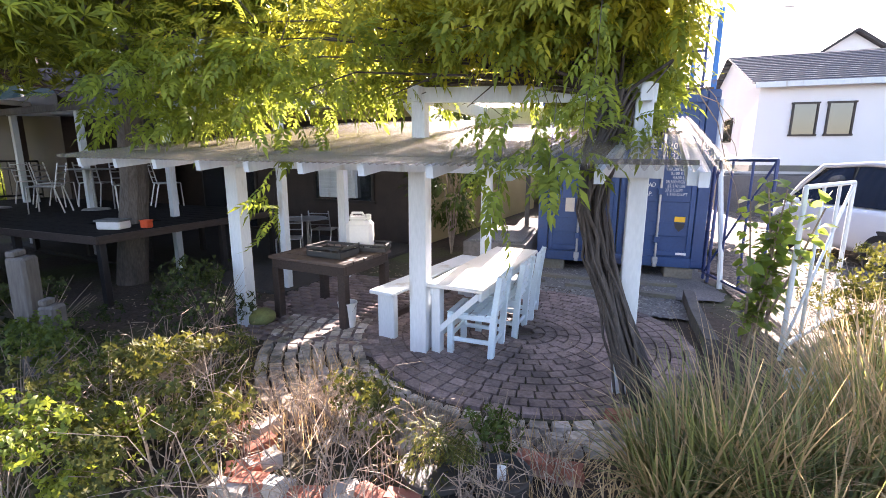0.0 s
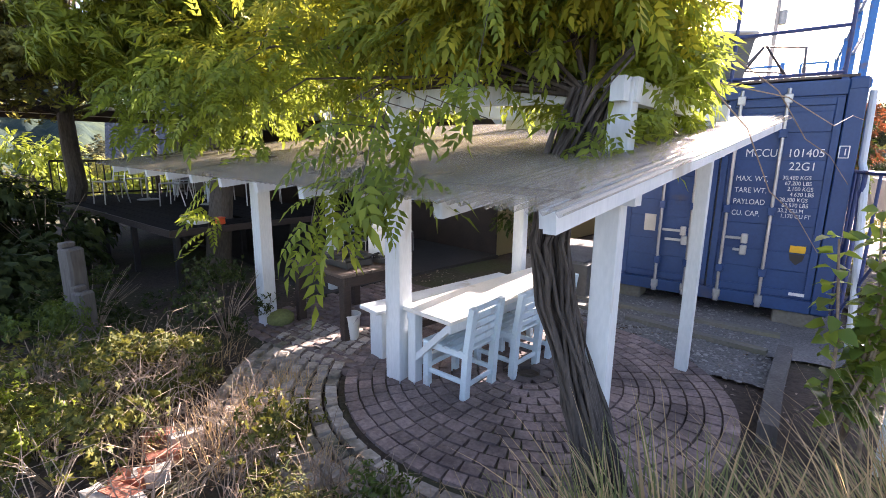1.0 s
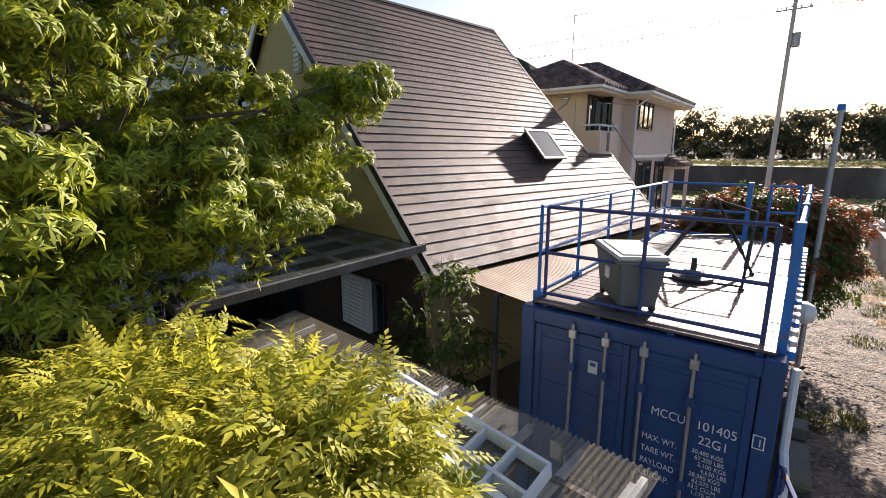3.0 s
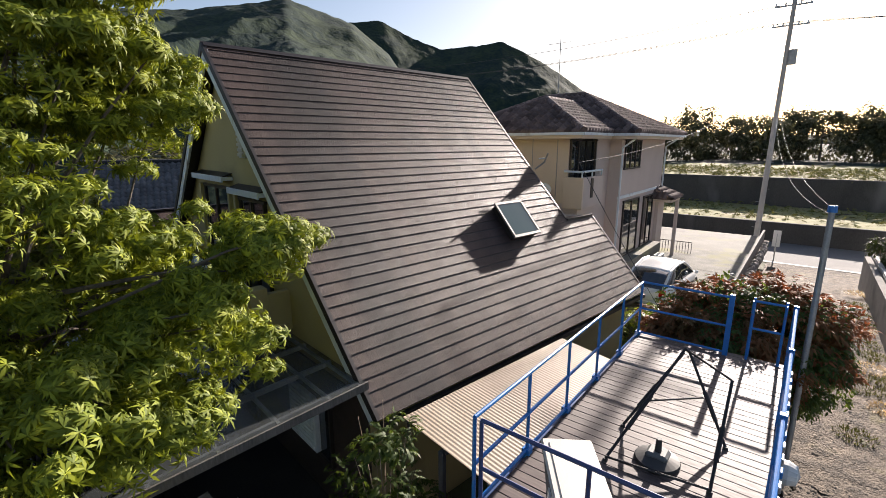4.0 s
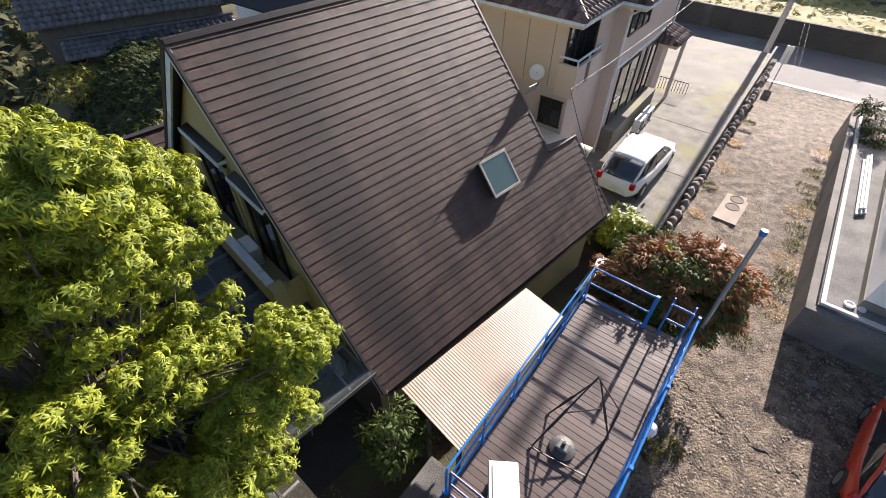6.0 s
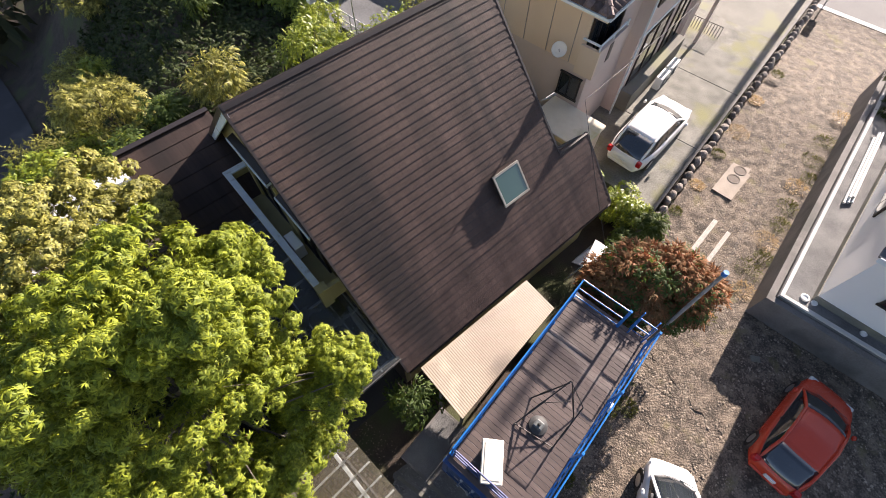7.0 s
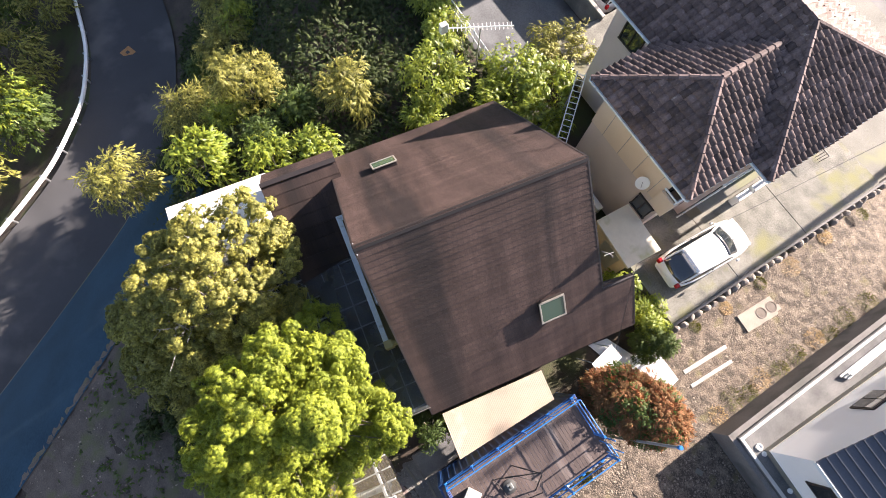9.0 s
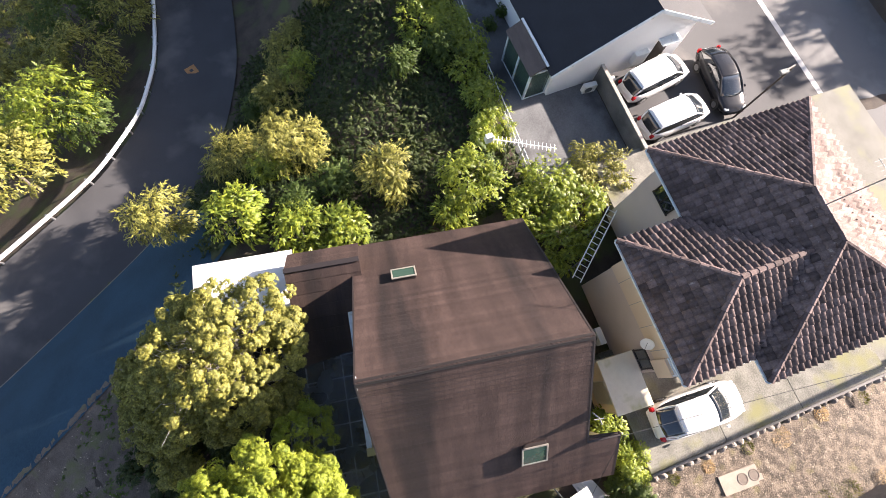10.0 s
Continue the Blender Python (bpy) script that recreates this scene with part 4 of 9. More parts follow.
sash(house, -1.6, 0.4, 0.24, 0.1, 2.1, "door", frame_mat=DARK_FRAME)
sash(house, 2.3, 3.9, 0.24, 0.9, 2.0, frame_mat=DARK_FRAME)


def hood(x0, x1, z):
    """A small sloping hood over a window: dark top, pale front edge."""
    bm = beam(bmesh.new(), (x0, 0.17, z + 0.05), (x1, 0.17, z + 0.05), 0.22, 0.03, (0, -0.35, 1))
    h = part("window_hood", bm, DARK_FRAME, house, "dark sheet hood over the upper window")
    part("hood_edge", B(x0 - 0.03, 0.03, z - 0.09, x1 + 0.03, 0.07, z + 0.03), WHITE_PAINT, h, "pale front edge")
    for x in (x0, x1):
        part("hood_side", B(x - 0.02, 0.07, z - 0.06, x + 0.02, 0.28, z + 0.02), WHITE_PAINT, h)


hood(-2.05, 0.05, 5.72)
hood(0.38, 1.95, 5.52)
for x0, x1 in ((-2.05, -1.90), (-0.05, 0.06), (0.30, 0.42)):
    part("shutter_box", B(x0, 0.16, 3.15, x1, 0.28, 5.5), YELLOW, house, "yellow shutter box beside the window")
vent = part("gable_vent", B(0.72, 0.22, 6.15, 1.02, 0.28, 6.9), ALU, house)
for k in range(7):
    part("louvre", B(0.74, 0.19, 6.18 + k * 0.10, 1.0, 0.23, 6.24 + k * 0.10, 0.003), ALU, vent)
# balcony along the south gable
bal = part("balcony", B(-2.9, -0.42, 3.02, 2.5, 0.28, 3.16), YELLOW, house, "yellow stucco balcony with a pale coping")
part("parapet", B(-2.9, -0.42, 3.16, 2.5, -0.30, 3.78), YELLOW, bal)
part("parapet_end", B(2.36, -0.30, 3.16, 2.5, 0.28, 3.78), YELLOW, bal)
part("parapet_end", B(-2.9, -0.30, 3.16, -2.76, 0.28, 3.78), YELLOW, bal)
part("coping", B(-2.95, -0.46, 3.78, 2.28, -0.26, 3.84), WHITE_PAINT, bal, "pale coping")
part("coping", B(-2.95, -0.26, 3.78, -2.72, 0.28, 3.84), WHITE_PAINT, bal, "pale coping")
part("end_post", B(2.28, -0.47, 2.98, 2.56, -0.16, 3.92), YELLOW, bal)
part("balcony_heater", B(0.2, -0.22, 3.16, 0.85, 0.08, 3.72, 0.02), WHITE_PLASTIC, bal, "white outdoor unit on the balcony")

# skylights
def skylight(at, t, y, w, l):
    """A raised skylight on a slope; t along the slope, w along the ridge."""
    s = part("skylight", bmesh.new(), TRIM_AND_LAP_SHADE, house, "skylight with pale frame and greenish glass")
    p = at(t, y, 0.0)
    dn = (at(t + 0.1, y, 0) - p).normalized()
    nn = (at(t, y, 1.0) - p).normalized()
    m = Matrix((( *dn, 0), (0, 1, 0, 0), (*nn, 0), (0, 0, 0, 1))).transposed()
    m.translation = p
    bm = bmesh.new()
    box(bm, -l / 2, -w / 2, -0.25, l / 2, w / 2, 0.15, 0.01, m)
    bm.to_mesh(s.data)
    bm.free()
    for a in ((-l / 2 - 0.04, -w / 2 - 0.04, -l / 2 + 0.03, w / 2 + 0.04), (l / 2 - 0.03, -w / 2 - 0.04, l / 2 + 0.04, w / 2 + 0.04),
              (-l / 2 + 0.03, -w / 2 - 0.04, l / 2 - 0.03, -w / 2 + 0.02), (-l / 2 + 0.03, w / 2 - 0.02, l / 2 - 0.03, w / 2 + 0.04)):
        part("skylight_frame", B(a[0], a[1], 0.155, a[2], a[3], 0.20, 0.006, m), SKY_FRAME, s)
    part("pane", B(-l / 2 + 0.03, -w / 2 + 0.02, 0.16, l / 2 - 0.03, w / 2 - 0.02, 0.185, 0, m), SKYGLASS, s)


skylight(front_at, 0.650, 5.57, 0.92, 0.92)
skylight(rear_at, 0.625, 2.02, 0.92, 0.62)
# gutter pipe and bracket on the north rake
bm = bmesh.new()
pipe(bm, [front_at(0.46, 7.72, 0.05), front_at(0.46, 7.85, 0.35), front_at(0.45, 7.78, 0.62)], 0.025)
pipe(bm, [front_at(0.45, 7.60, 0.40), front_at(0.45, 7.95, 0.42)], 0.018)
part("service_bracket", bm, STEEL, house)

# west wing and the white flat-roofed block at its end
wing = thing("wing", HOUSE @ pose(-4.9, -2.6, 0), "low brown-roofed wing of the house", "house")
wl = 2.55
# the wall takes the dark material to stand for its shade
part("wall", B(-0.55, 0.1, 0, 2.6, wl, 3.15), DARK_WOOD_AND_SHADE, wing, "wing wall, dark in place of its shade")
for k in range(9):
    t0, t1 = k / 9, (k + 1) / 9
    for s, e in ((-1, -0.95), (1, 4.3)):
        bm = bmesh.new()
        a, b = 0.9 * 0 + (s * 0 + (e) * t0), (e) * t1
        z0, z1 = 4.55 - (0.9 if s < 0 else 2.1) * t0, 4.55 - (0.9 if s < 0 else 2.1) * t1
        v = [bm.verts.new(p) for p in ((a, -0.05, z0), (a, wl + 0.4, z0), (b, wl + 0.4, z1 + 0.02), (b, -0.05, z1 + 0.02))]
        f = bm.faces.new(v)
        r = bmesh.ops.extrude_face_region(bm, geom=[f])
        bmesh.ops.translate(bm, vec=(0, 0, -0.035), verts=[g for g in r["geom"] if isinstance(g, bmesh.types.BMVert)])
        bmesh.ops.recalc_face_normals(bm, faces=bm.faces)
        part("shingle_course", bm, SHINGLE, wing)
part("ridge_cap", beam(bmesh.new(), (0, -0.06, 4.57), (0, wl + 0.4, 4.57), 0.2, 0.04), TRIM_AND_LAP_SHADE, wing)
block = thing("carport", HOUSE @ pose(-6.2, -6.7, 0), "open carport with a white flat roof on dark posts", "carport")
part("roof_sheet", B(-0.08, -0.08, 2.9, 2.98, 4.1, 3.0), WHITE_WALL, block, "white roof sheet")
for x in (0.1, 2.8):
    part("roof_beam", B(x - 0.05, 0.0, 2.76, x + 0.05, 4.0, 2.897), DARK_WOOD_AND_SHADE, block)
    for y in (0.1, 3.9):
        part("post", B(x - 0.06, y - 0.06, -0.9, x + 0.06, y + 0.06, 2.76), DARK_WOOD_AND_SHADE, block)

# smoked-plastic terrace roof along the south side
awn = thing("terrace_roof", HOUSE, "smoked translucent terrace roof on white posts", "awning")
bm = bmesh.new()
xs = np.linspace(-2.4, 5.05, 150)
ys = np.linspace(-3.45, 0.22, 9)
AX, AY = np.meshgrid(xs, ys, indexing="ij")
link("sheet", grid_mesh("sheet", AX, AY, 2.70 + 0.07 * (AY + 3.45) + 0.009 * np.sin(AX * 2 * math.pi / 0.1)), SMOKE_ROOF, awn, "smoked corrugated plastic", True)
for k in range(9):
    x = -2.3 + k * 0.90
    part("rafter", beam(bmesh.new(), (x, -3.40, 2.64), (x, 0.22, 2.892), 0.05, 0.08), WHITE_PAINT, awn)
for y, z in ((-3.35, 2.65), (-2.6, 2.70), (-1.85, 2.755), (-1.1, 2.81), (-0.35, 2.86), (0.14, 2.89)):
    part("purlin", beam(bmesh.new(), (-2.4, y, z + 0.01), (5.0, y, z + 0.01), 0.045, 0.05), WHITE_PAINT, awn)
part("fascia", beam(bmesh.new(), (-2.4, -3.47, 2.66), (5.08, -3.47, 2.66), 0.03, 0.12), GREY_WOOD, awn)
for x in (-2.2, 0.2, 2.6, 4.95):
    part("post", B(x - 0.05, -3.40, 0, x + 0.05, -3.30, 2.6), WHITE_PAINT, awn)

part("side_fascia", beam(bmesh.new(), (5.08, -3.47, 2.66), (5.08, 0.24, 2.913), 0.03, 0.12), GREY_WOOD, awn)
# the floor colour is darkened to hold the shade below the roof
tf = thing("terrace_floor", HOUSE, "worn concrete floor, the terrace shade put into its dark colour", "floor", kind="structure")
part("slab", B(-2.6, -3.6, -0.1, 5.1, 0.24, 0.04), surface("shade_dark_floor", (0.055, 0.05, 0.046), (0.03, 0.027, 0.025), 0.85, scale=1.0, bump=0.4), tf)

# cream corrugated roof of the lean-to behind the container
lean = thing("lean_to", Matrix(), "cream corrugated plastic lean-to roof", "lean-to")
u, v = np.meshgrid(np.linspace(0, 1, 5), np.linspace(0, 1, 500), indexing="ij")
AX = (1 - u) * (-4.45 + 0.66 * v) + u * (-2.72 + 0.10 * v)
AY = (1 - u) * (1.42 + 4.15 * v) + u * (1.15 + 4.25 * v)
link("sheet", grid_mesh("sheet", AX, AY, 2.44 - 0.10 * u + 0.0028 * np.sin(v * 62 * 2 * math.pi)), CREAM_ROOF, lean, "", True)
for t in (0.05, 0.5, 0.95):
    part("purlin", beam(bmesh.new(), (-4.4 + 1.7 * t, 1.4 - 0.2 * t, 2.38 - 0.1 * t), (-3.75 + 1.1 * t, 5.5 - 0.1 * t, 2.38 - 0.1 * t), 0.05, 0.07), GREY_WOOD, lean)
for x, y in ((-3.6, 1.3), (-2.8, 5.3), (-2.8, 1.3)):
    part("post", B(x - 0.04, y - 0.04, 0, x + 0.04, y + 0.04, 2.33), GREY_WOOD, lean)
# low block wall with a gravel top between lean-to and container
lw = thing("low_block_wall", pose(-3.0, 0.55, 0, 0, 0, 0), "low concrete block planter with gravel top", "wall")
part("block_wall", B(-0.55, -1.1, 0, 0.45, 0.75, 0.5), WALL_CONCRETE, lw)
part("gravel_top", B(-0.48, -1.03, 0.46, 0.38, 0.68, 0.53), GREY_GRAVEL, lw)

# ---------------------------------------------------------------- neighbouring houses
def tile_field(name, eave_a, eave_b, top_a, top_b, parent, mat=KAWARA, pitch=0.27, rows_=0.30, roll=0.095):
    """A hip-roof plane laid with real rolls and stepped courses between an eave line and a top line."""
    ea, eb, ta, tb = (np.array(p, float) for p in (eave_a, eave_b, top_a, top_b))
    ax = (eb - ea) / np.linalg.norm(eb - ea)
    nrm = np.cross(ax, (ta + tb) / 2 - ea)
    nrm /= np.linalg.norm(nrm)
    up = np.cross(nrm, ax)
    W, Ht = np.linalg.norm(eb - ea), (ta - ea) @ up
    xa, xb = (ta - ea) @ ax, (tb - ea) @ ax
    nrow = max(2, int(round(Ht / rows_)))
    V, Q, o = [], [], 0
    for r in range(nrow):
        h0, h1 = Ht * r / nrow, Ht * (r + 1) / nrow
        x0, x1 = xa * (r + 0.5) / nrow, W + (xb - W) * (r + 0.5) / nrow
        ncol = max(1, int(round((x1 - x0) / pitch)))
        for c in range(ncol):
            a, b = x0 + (x1 - x0) * c / ncol, x0 + (x1 - x0) * (c + 1) / ncol
            w = b - a
            prof = ((0, 0.0), (0.25 * w, 0.42 * roll), (0.5 * w, roll), (0.75 * w, 0.42 * roll), (w, 0.0))
            for h, lift in ((h0, 0.06), (h1 + 0.02, 0.012)):
                for dx, dz in prof:
                    V.append(ea + ax * (a + dx) + up * h + nrm * (lift + dz))
            for dx, dz in prof:
                V.append(ea + ax * (a + dx) + up * h0 + nrm * (-0.02))
            for k in range(4):
                Q.append((o + k, o + k + 1, o + 5 + k + 1, o + 5 + k))
                Q.append((o + 10 + k, o + 10 + k + 1, o + k + 1, o + k))
            o += 15
    ob = link(name, from_arrays(name, np.array(V), Q), mat, parent)
    ob["kind"] = "stuff"
    return ob


def ridge_line(p, q, parent, mat, r=0.12, step=0.30):
    """A ridge of overlapping half-round tiles."""
    bm = bmesh.new()
    p, q = Vector(p), Vector(q)
    n = max(2, int((q - p).length / step))
    for i in range(n):
        a, b = p.lerp(q, i / n), p.lerp(q, (i + 0.98) / n)
        tube(bm, a + Vector((0, 0, 0.05)), b + Vector((0, 0, 0.05)), r, r * 0.86, 8)
    return part("ridge_tiles", bm, mat, parent)


EV = 6.80
nh = thing("neighbour_house", Matrix(), "two-storey cream house with brown tiled hip roof", "house")
# tiled roof, main body and the wing towards the brown house
mx0, mx1, my0, my1, apz = -14.70, -5.29, 14.86, 22.6, 8.58
ap0, ap1 = (-10.90, 18.55, apz), (-8.87, 18.50, apz)
wx0, wx1, wy0, wz = -11.68, -6.20, 12.0, 8.14
wc = (wx0 + wx1) / 2
wh = (wx1 - wx0) / 2
wend = (wc, wy0 + wh, wz)
tile_field("roof_tiles", (mx0, my0, EV), (mx1, my0, EV), ap0, ap1, nh)
tile_field("roof_tiles", (mx1, my0, EV), (mx1, my1, EV), ap1, ap1, nh)
tile_field("roof_tiles", (mx1, my1, EV), (mx0, my1, EV), ap1, ap0, nh)
tile_field("roof_tiles", (mx0, my1, EV), (mx0, my0, EV), ap0, ap0, nh)
wy1 = my0 + (wz - EV) / (apz - EV) * (ap1[1] - my0) + 0.1
tile_field("roof_tiles", (wx0, wy0, EV), (wx1, wy0, EV), wend, wend, nh)
tile_field("roof_tiles", (wx1, wy0, EV), (wx1, my0 + 0.1, EV), wend, (wc, wy1, wz), nh)
tile_field("roof_tiles", (wx0, my0 + 0.1, EV), (wx0, wy0, EV), (wc, wy1, wz), wend, nh)
for p, q in (((mx0, my0, EV), ap0), ((mx1, my0, EV), ap1), ((mx1, my1, EV), ap1), ((mx0, my1, EV), ap0), (ap0, ap1),
             ((wx0, wy0, EV), wend), ((wx1, wy0, EV), wend), (wend, (wc, wy1, wz))):
    ridge_line(p, q, nh, KAWARA)
bm = bmesh.new()
prism(bm, ((mx0 + 0.05, my0 + 0.05), (mx1 - 0.05, my0 + 0.05), (mx1 - 0.05, my1 - 0.05), (mx0 + 0.05, my1 - 0.05)), EV - 0.22, EV - 0.02)
part("soffit", bm, CREAM, nh, "cream soffit boards")
bm = bmesh.new()
prism(bm, ((wx0 + 0.05, wy0 + 0.05), (wx1 - 0.05, wy0 + 0.05), (wx1 - 0.05, my0 + 0.04), (wx0 + 0.05, my0 + 0.04)), EV - 0.215, EV - 0.025)
part("soffit", bm, CREAM, nh, "cream soffit boards")
for (a, b) in (((wx0, wy0), (wx1, wy0)), ((wx1, wy0), (wx1, my0)), ((wx1, my0), (mx1, my0)), ((mx1, my0), (mx1, my1)), ((wx0, wy0), (wx0, my0)), ((mx0, my0), (wx0, my0)), ((mx0, my0), (mx0, my1))):
    part("gutter", beam(bmesh.new(), (*a, EV - 0.06), (*b, EV - 0.06), 0.10, 0.09), WHITE_PAINT, nh)
# walls, upper storey cream, lower storey pinkish; a recess at the corner for the balcony
DV = 4.30
part("upper_wall", B(wx0 + 0.6, wy0 + 0.65, DV, wx1 - 0.75, my0 + 1.0, EV - 0.2), CREAM, nh, "cream upper wall")
part("upper_wall", B(wx1 - 0.75, wy0 + 2.15, DV, wx1 - 0.30, my0 + 1.0, EV - 0.2), PINK_BEIGE, nh, "pinkish upper wall")
part("upper_wall", B(mx0 + 0.6, my0 + 0.65, DV, mx1 - 0.75, my1 - 0.6, EV - 0.2), PINK_BEIGE, nh, "pinkish upper wall")
part("lower_wall", B(wx0 + 0.63, wy0 + 0.68, NB - 0.2, wx1 - 0.33, my0 + 1.0, DV), PINK_BEIGE, nh, "pinkish beige lower wall")
part("lower_wall", B(mx0 + 0.63, my0 + 0.68, NB - 0.2, mx1 - 0.78, my1 - 0.63, DV), PINK_BEIGE, nh, "pinkish beige lower wall")
part("band", B(mx1 - 0.78, my0 + 0.63, DV - 0.06, mx1 - 0.72, my1 - 0.6, DV + 0.06), WHITE_PAINT, nh)
for k in range(4):
    part("siding_joint", B(wx0 + 1.35 + k * 0.98, wy0 + 0.635, DV + 0.02, wx0 + 1.375 + k * 0.98, wy0 + 0.66, EV - 0.22, 0), STEEL, nh)
# corner balcony: parapets, pale rail, dark panel
bal = part("balcony", B(wx1 - 0.80, wy0 + 0.62, DV - 0.1, wx1 - 0.20, wy0 + 2.15, DV + 0.08), CREAM, nh, "cream corner balcony")
part("parapet", B(wx1 - 0.85, wy0 + 0.52, DV - 0.15, wx1 - 0.12, wy0 + 0.64, 5.25), CREAM, bal)
part("parapet", B(wx1 - 0.24, wy0 + 0.64, DV - 0.15, wx1 - 0.12, wy0 + 2.5, 5.25), PINK_BEIGE, bal)
part("panel", B(wx1 - 0.118, wy0 + 1.25, 4.5, wx1 - 0.10, wy0 + 1.50, 5.2), DARK_FRAME, bal)
part("handrail", tube(bmesh.new(), (wx1 - 0.18, wy0 + 0.58, 5.45), (wx1 - 0.18, wy0 + 2.5, 5.45), 0.04), WHITE_PAINT, bal)
part("handrail", tube(bmesh.new(), (wx1 - 0.85, wy0 + 0.58, 5.45), (wx1 - 0.18, wy0 + 0.58, 5.45), 0.04), WHITE_PAINT, bal)
for x, y in ((wx1 - 0.18, wy0 + 0.58), (wx1 - 0.18, wy0 + 1.5), (wx1 - 0.18, wy0 + 2.45)):
    part("rail_post", tube(bmesh.new(), (x, y, 5.25), (x, y, 5.45), 0.03), WHITE_PAINT, bal)


def east_window(parent, x, y0, y1, z0, z1, n=2, name="window"):
    """A sliding window in a wall that faces east."""
    w = part(name, B(x, y0 - 0.06, z0 - 0.06, x + 0.07, y1 + 0.06, z0, 0.004), DARK_FRAME, parent)
    part("frame_head", B(x, y0 - 0.06, z1, x + 0.07, y1 + 0.06, z1 + 0.06, 0.004), DARK_FRAME, w)
    for k in range(n + 1):
        y = y0 + (y1 - y0) * k / n
        part("stile", B(x, y - 0.03, z0, x + 0.07, y + 0.03, z1, 0.004), DARK_FRAME, w)
    for k in range(n):
        a, b = y0 + (y1 - y0) * k / n + 0.03, y0 + (y1 - y0) * (k + 1) / n - 0.03
        part("pane", B(x + 0.02, a, z0, x + 0.035, b, z1, 0), WINDOW, w)
    return w


east_window(nh, wx1 - 0.75, wy0 + 0.75, wy0 + 2.1, DV + 0.15, 6.5)
sash(nh, wx1 - 0.72, wx1 - 0.34, wy0 + 2.15, DV + 0.15, 6.5, "window", 1, DARK_FRAME)
east_window(nh, mx1 - 0.75, 15.9, 17.9, 5.45, 6.5, 3)
east_window(nh, mx1 - 0.78, 16.3, 18.4, 1.75, 4.05, 2, "patio_door")
east_window(nh, mx1 - 0.78, 19.2, 20.7, 1.75, 4.0, 2)
sash(nh, -13.4, -12.3, my0 + 0.65, 5.1, 6.3, "window", 2, DARK_FRAME)
sash(nh, wx1 - 1.3, wx1 - 0.5, wy0 + 0.68, 2.95, 3.85, "window", 2, DARK_FRAME)
part("plinth", B(mx1 - 0.775, 15.9, NB - 0.2, mx1 - 0.25, 21.0, 1.68), CONCRETE, nh, "concrete step along the wall")
for p in ((mx1 - 0.68, my0 + 0.55), (mx1 - 0.68, my1 - 0.6)):
    bm = pipe(bmesh.new(), [(p[0] + 0.5, p[1], EV - 0.1), (p[0] + 0.4, p[1], EV - 0.25), (p[0], p[1], EV - 0.55), (p[0], p[1], NB)], 0.04)
    part("downpipe", bm, WHITE_PAINT, nh)
# entrance canopy with its own tiled roof
part("entrance_post", B(-5.35, 22.35, NB - 0.4, -5.2, 22.5, 3.66), PINK_BEIGE, nh)
tile_field("porch_tiles", (-5.1, 20.7, 3.8), (-5.1, 22.7, 3.8), (-6.3, 21.2, 4.35), (-6.3, 22.2, 4.35), nh)
tile_field("porch_tiles", (-6.4, 20.7, 3.8), (-5.1, 20.7, 3.8), (-6.3, 21.2, 4.35), (-6.3, 21.2, 4.35), nh)
tile_field("porch_tiles", (-5.1, 22.7, 3.8), (-6.4, 22.7, 3.8), (-6.3, 22.2, 4.35), (-6.3, 22.2, 4.35), nh)
part("porch_soffit", B(-6.4, 20.8, 3.65, -5.2, 22.6, 3.77), CREAM, nh)
part("porch_wall", B(-6.4, 21.4, NB - 0.4, -5.9, 22.5, 3.66), PINK_BEIGE, nh)
# roof aerial
an = thing("tv_aerial", pose(-10.2, 18.5, 8.6), "tall steel television aerial on the tiled ridge", "aerial")
part("mast", tube(bmesh.new(), (0, 0, 0), (0, 0, 2.6), 0.02), STEEL, an)
part("boom", tube(bmesh.new(), (-0.6, 0, 2.4), (0.7, 0, 2.4), 0.012), STEEL, an)
for k in range(8):
    part("element", tube(bmesh.new(), (-0.55 + k * 0.16, -0.22, 2.4), (-0.55 + k * 0.16, 0.22, 2.4), 0.006), STEEL, an)
# dish and plant on the south wall
ds = thing("satellite_dish", pose(-7.75, 12.45, 4.75, 50, 0, 30), "pale satellite dish on the wall", "satellite dish")
part("dish", lathe(bmesh.new(), [(0.001, 0), (0.12, 0.015), (0.24, 0.06), (0.27, 0.085)], 18), WHITE_PLASTIC, ds)
part("arm", tube(bmesh.new(), (0, 0, 0), (0, -0.1, 0.35), 0.012), STEEL, ds)
part("bracket", tube(bmesh.new(), (0, 0, 0), (0.05, 0.1, -0.35), 0.02), STEEL, ds)


def condenser(m, label):
    ac = thing("air_conditioner_unit", m, label, "air conditioner")
    part("case", B(-0.4, -0.15, 0.06, 0.4, 0.15, 0.66, 0.01), WHITE_PLASTIC, ac)
    part("fan_grille", lathe(bmesh.new(), [(0.02, 0), (0.22, 0.0), (0.23, 0.02)], 16), GREY_PLASTIC, ac).matrix_basis = pose(-0.1, -0.152, 0.36, 90, 0, 0)
    for x in (-0.28, 0.28):
        part("foot", B(x - 0.04, -0.18, 0, x + 0.04, 0.18, 0.06), BLACK_PLASTIC, ac)


condenser(pose(-8.5, 12.2, NB, 0, 0, 0), "white outdoor air conditioner beside the cream wall")
condenser(pose(-5.2, 19.4, NB, 0, 0, 90), "white outdoor air conditioner by the entrance")
condenser(pose(-5.2, 18.4, NB, 0, 0, 90), "white outdoor air conditioner by the entrance")

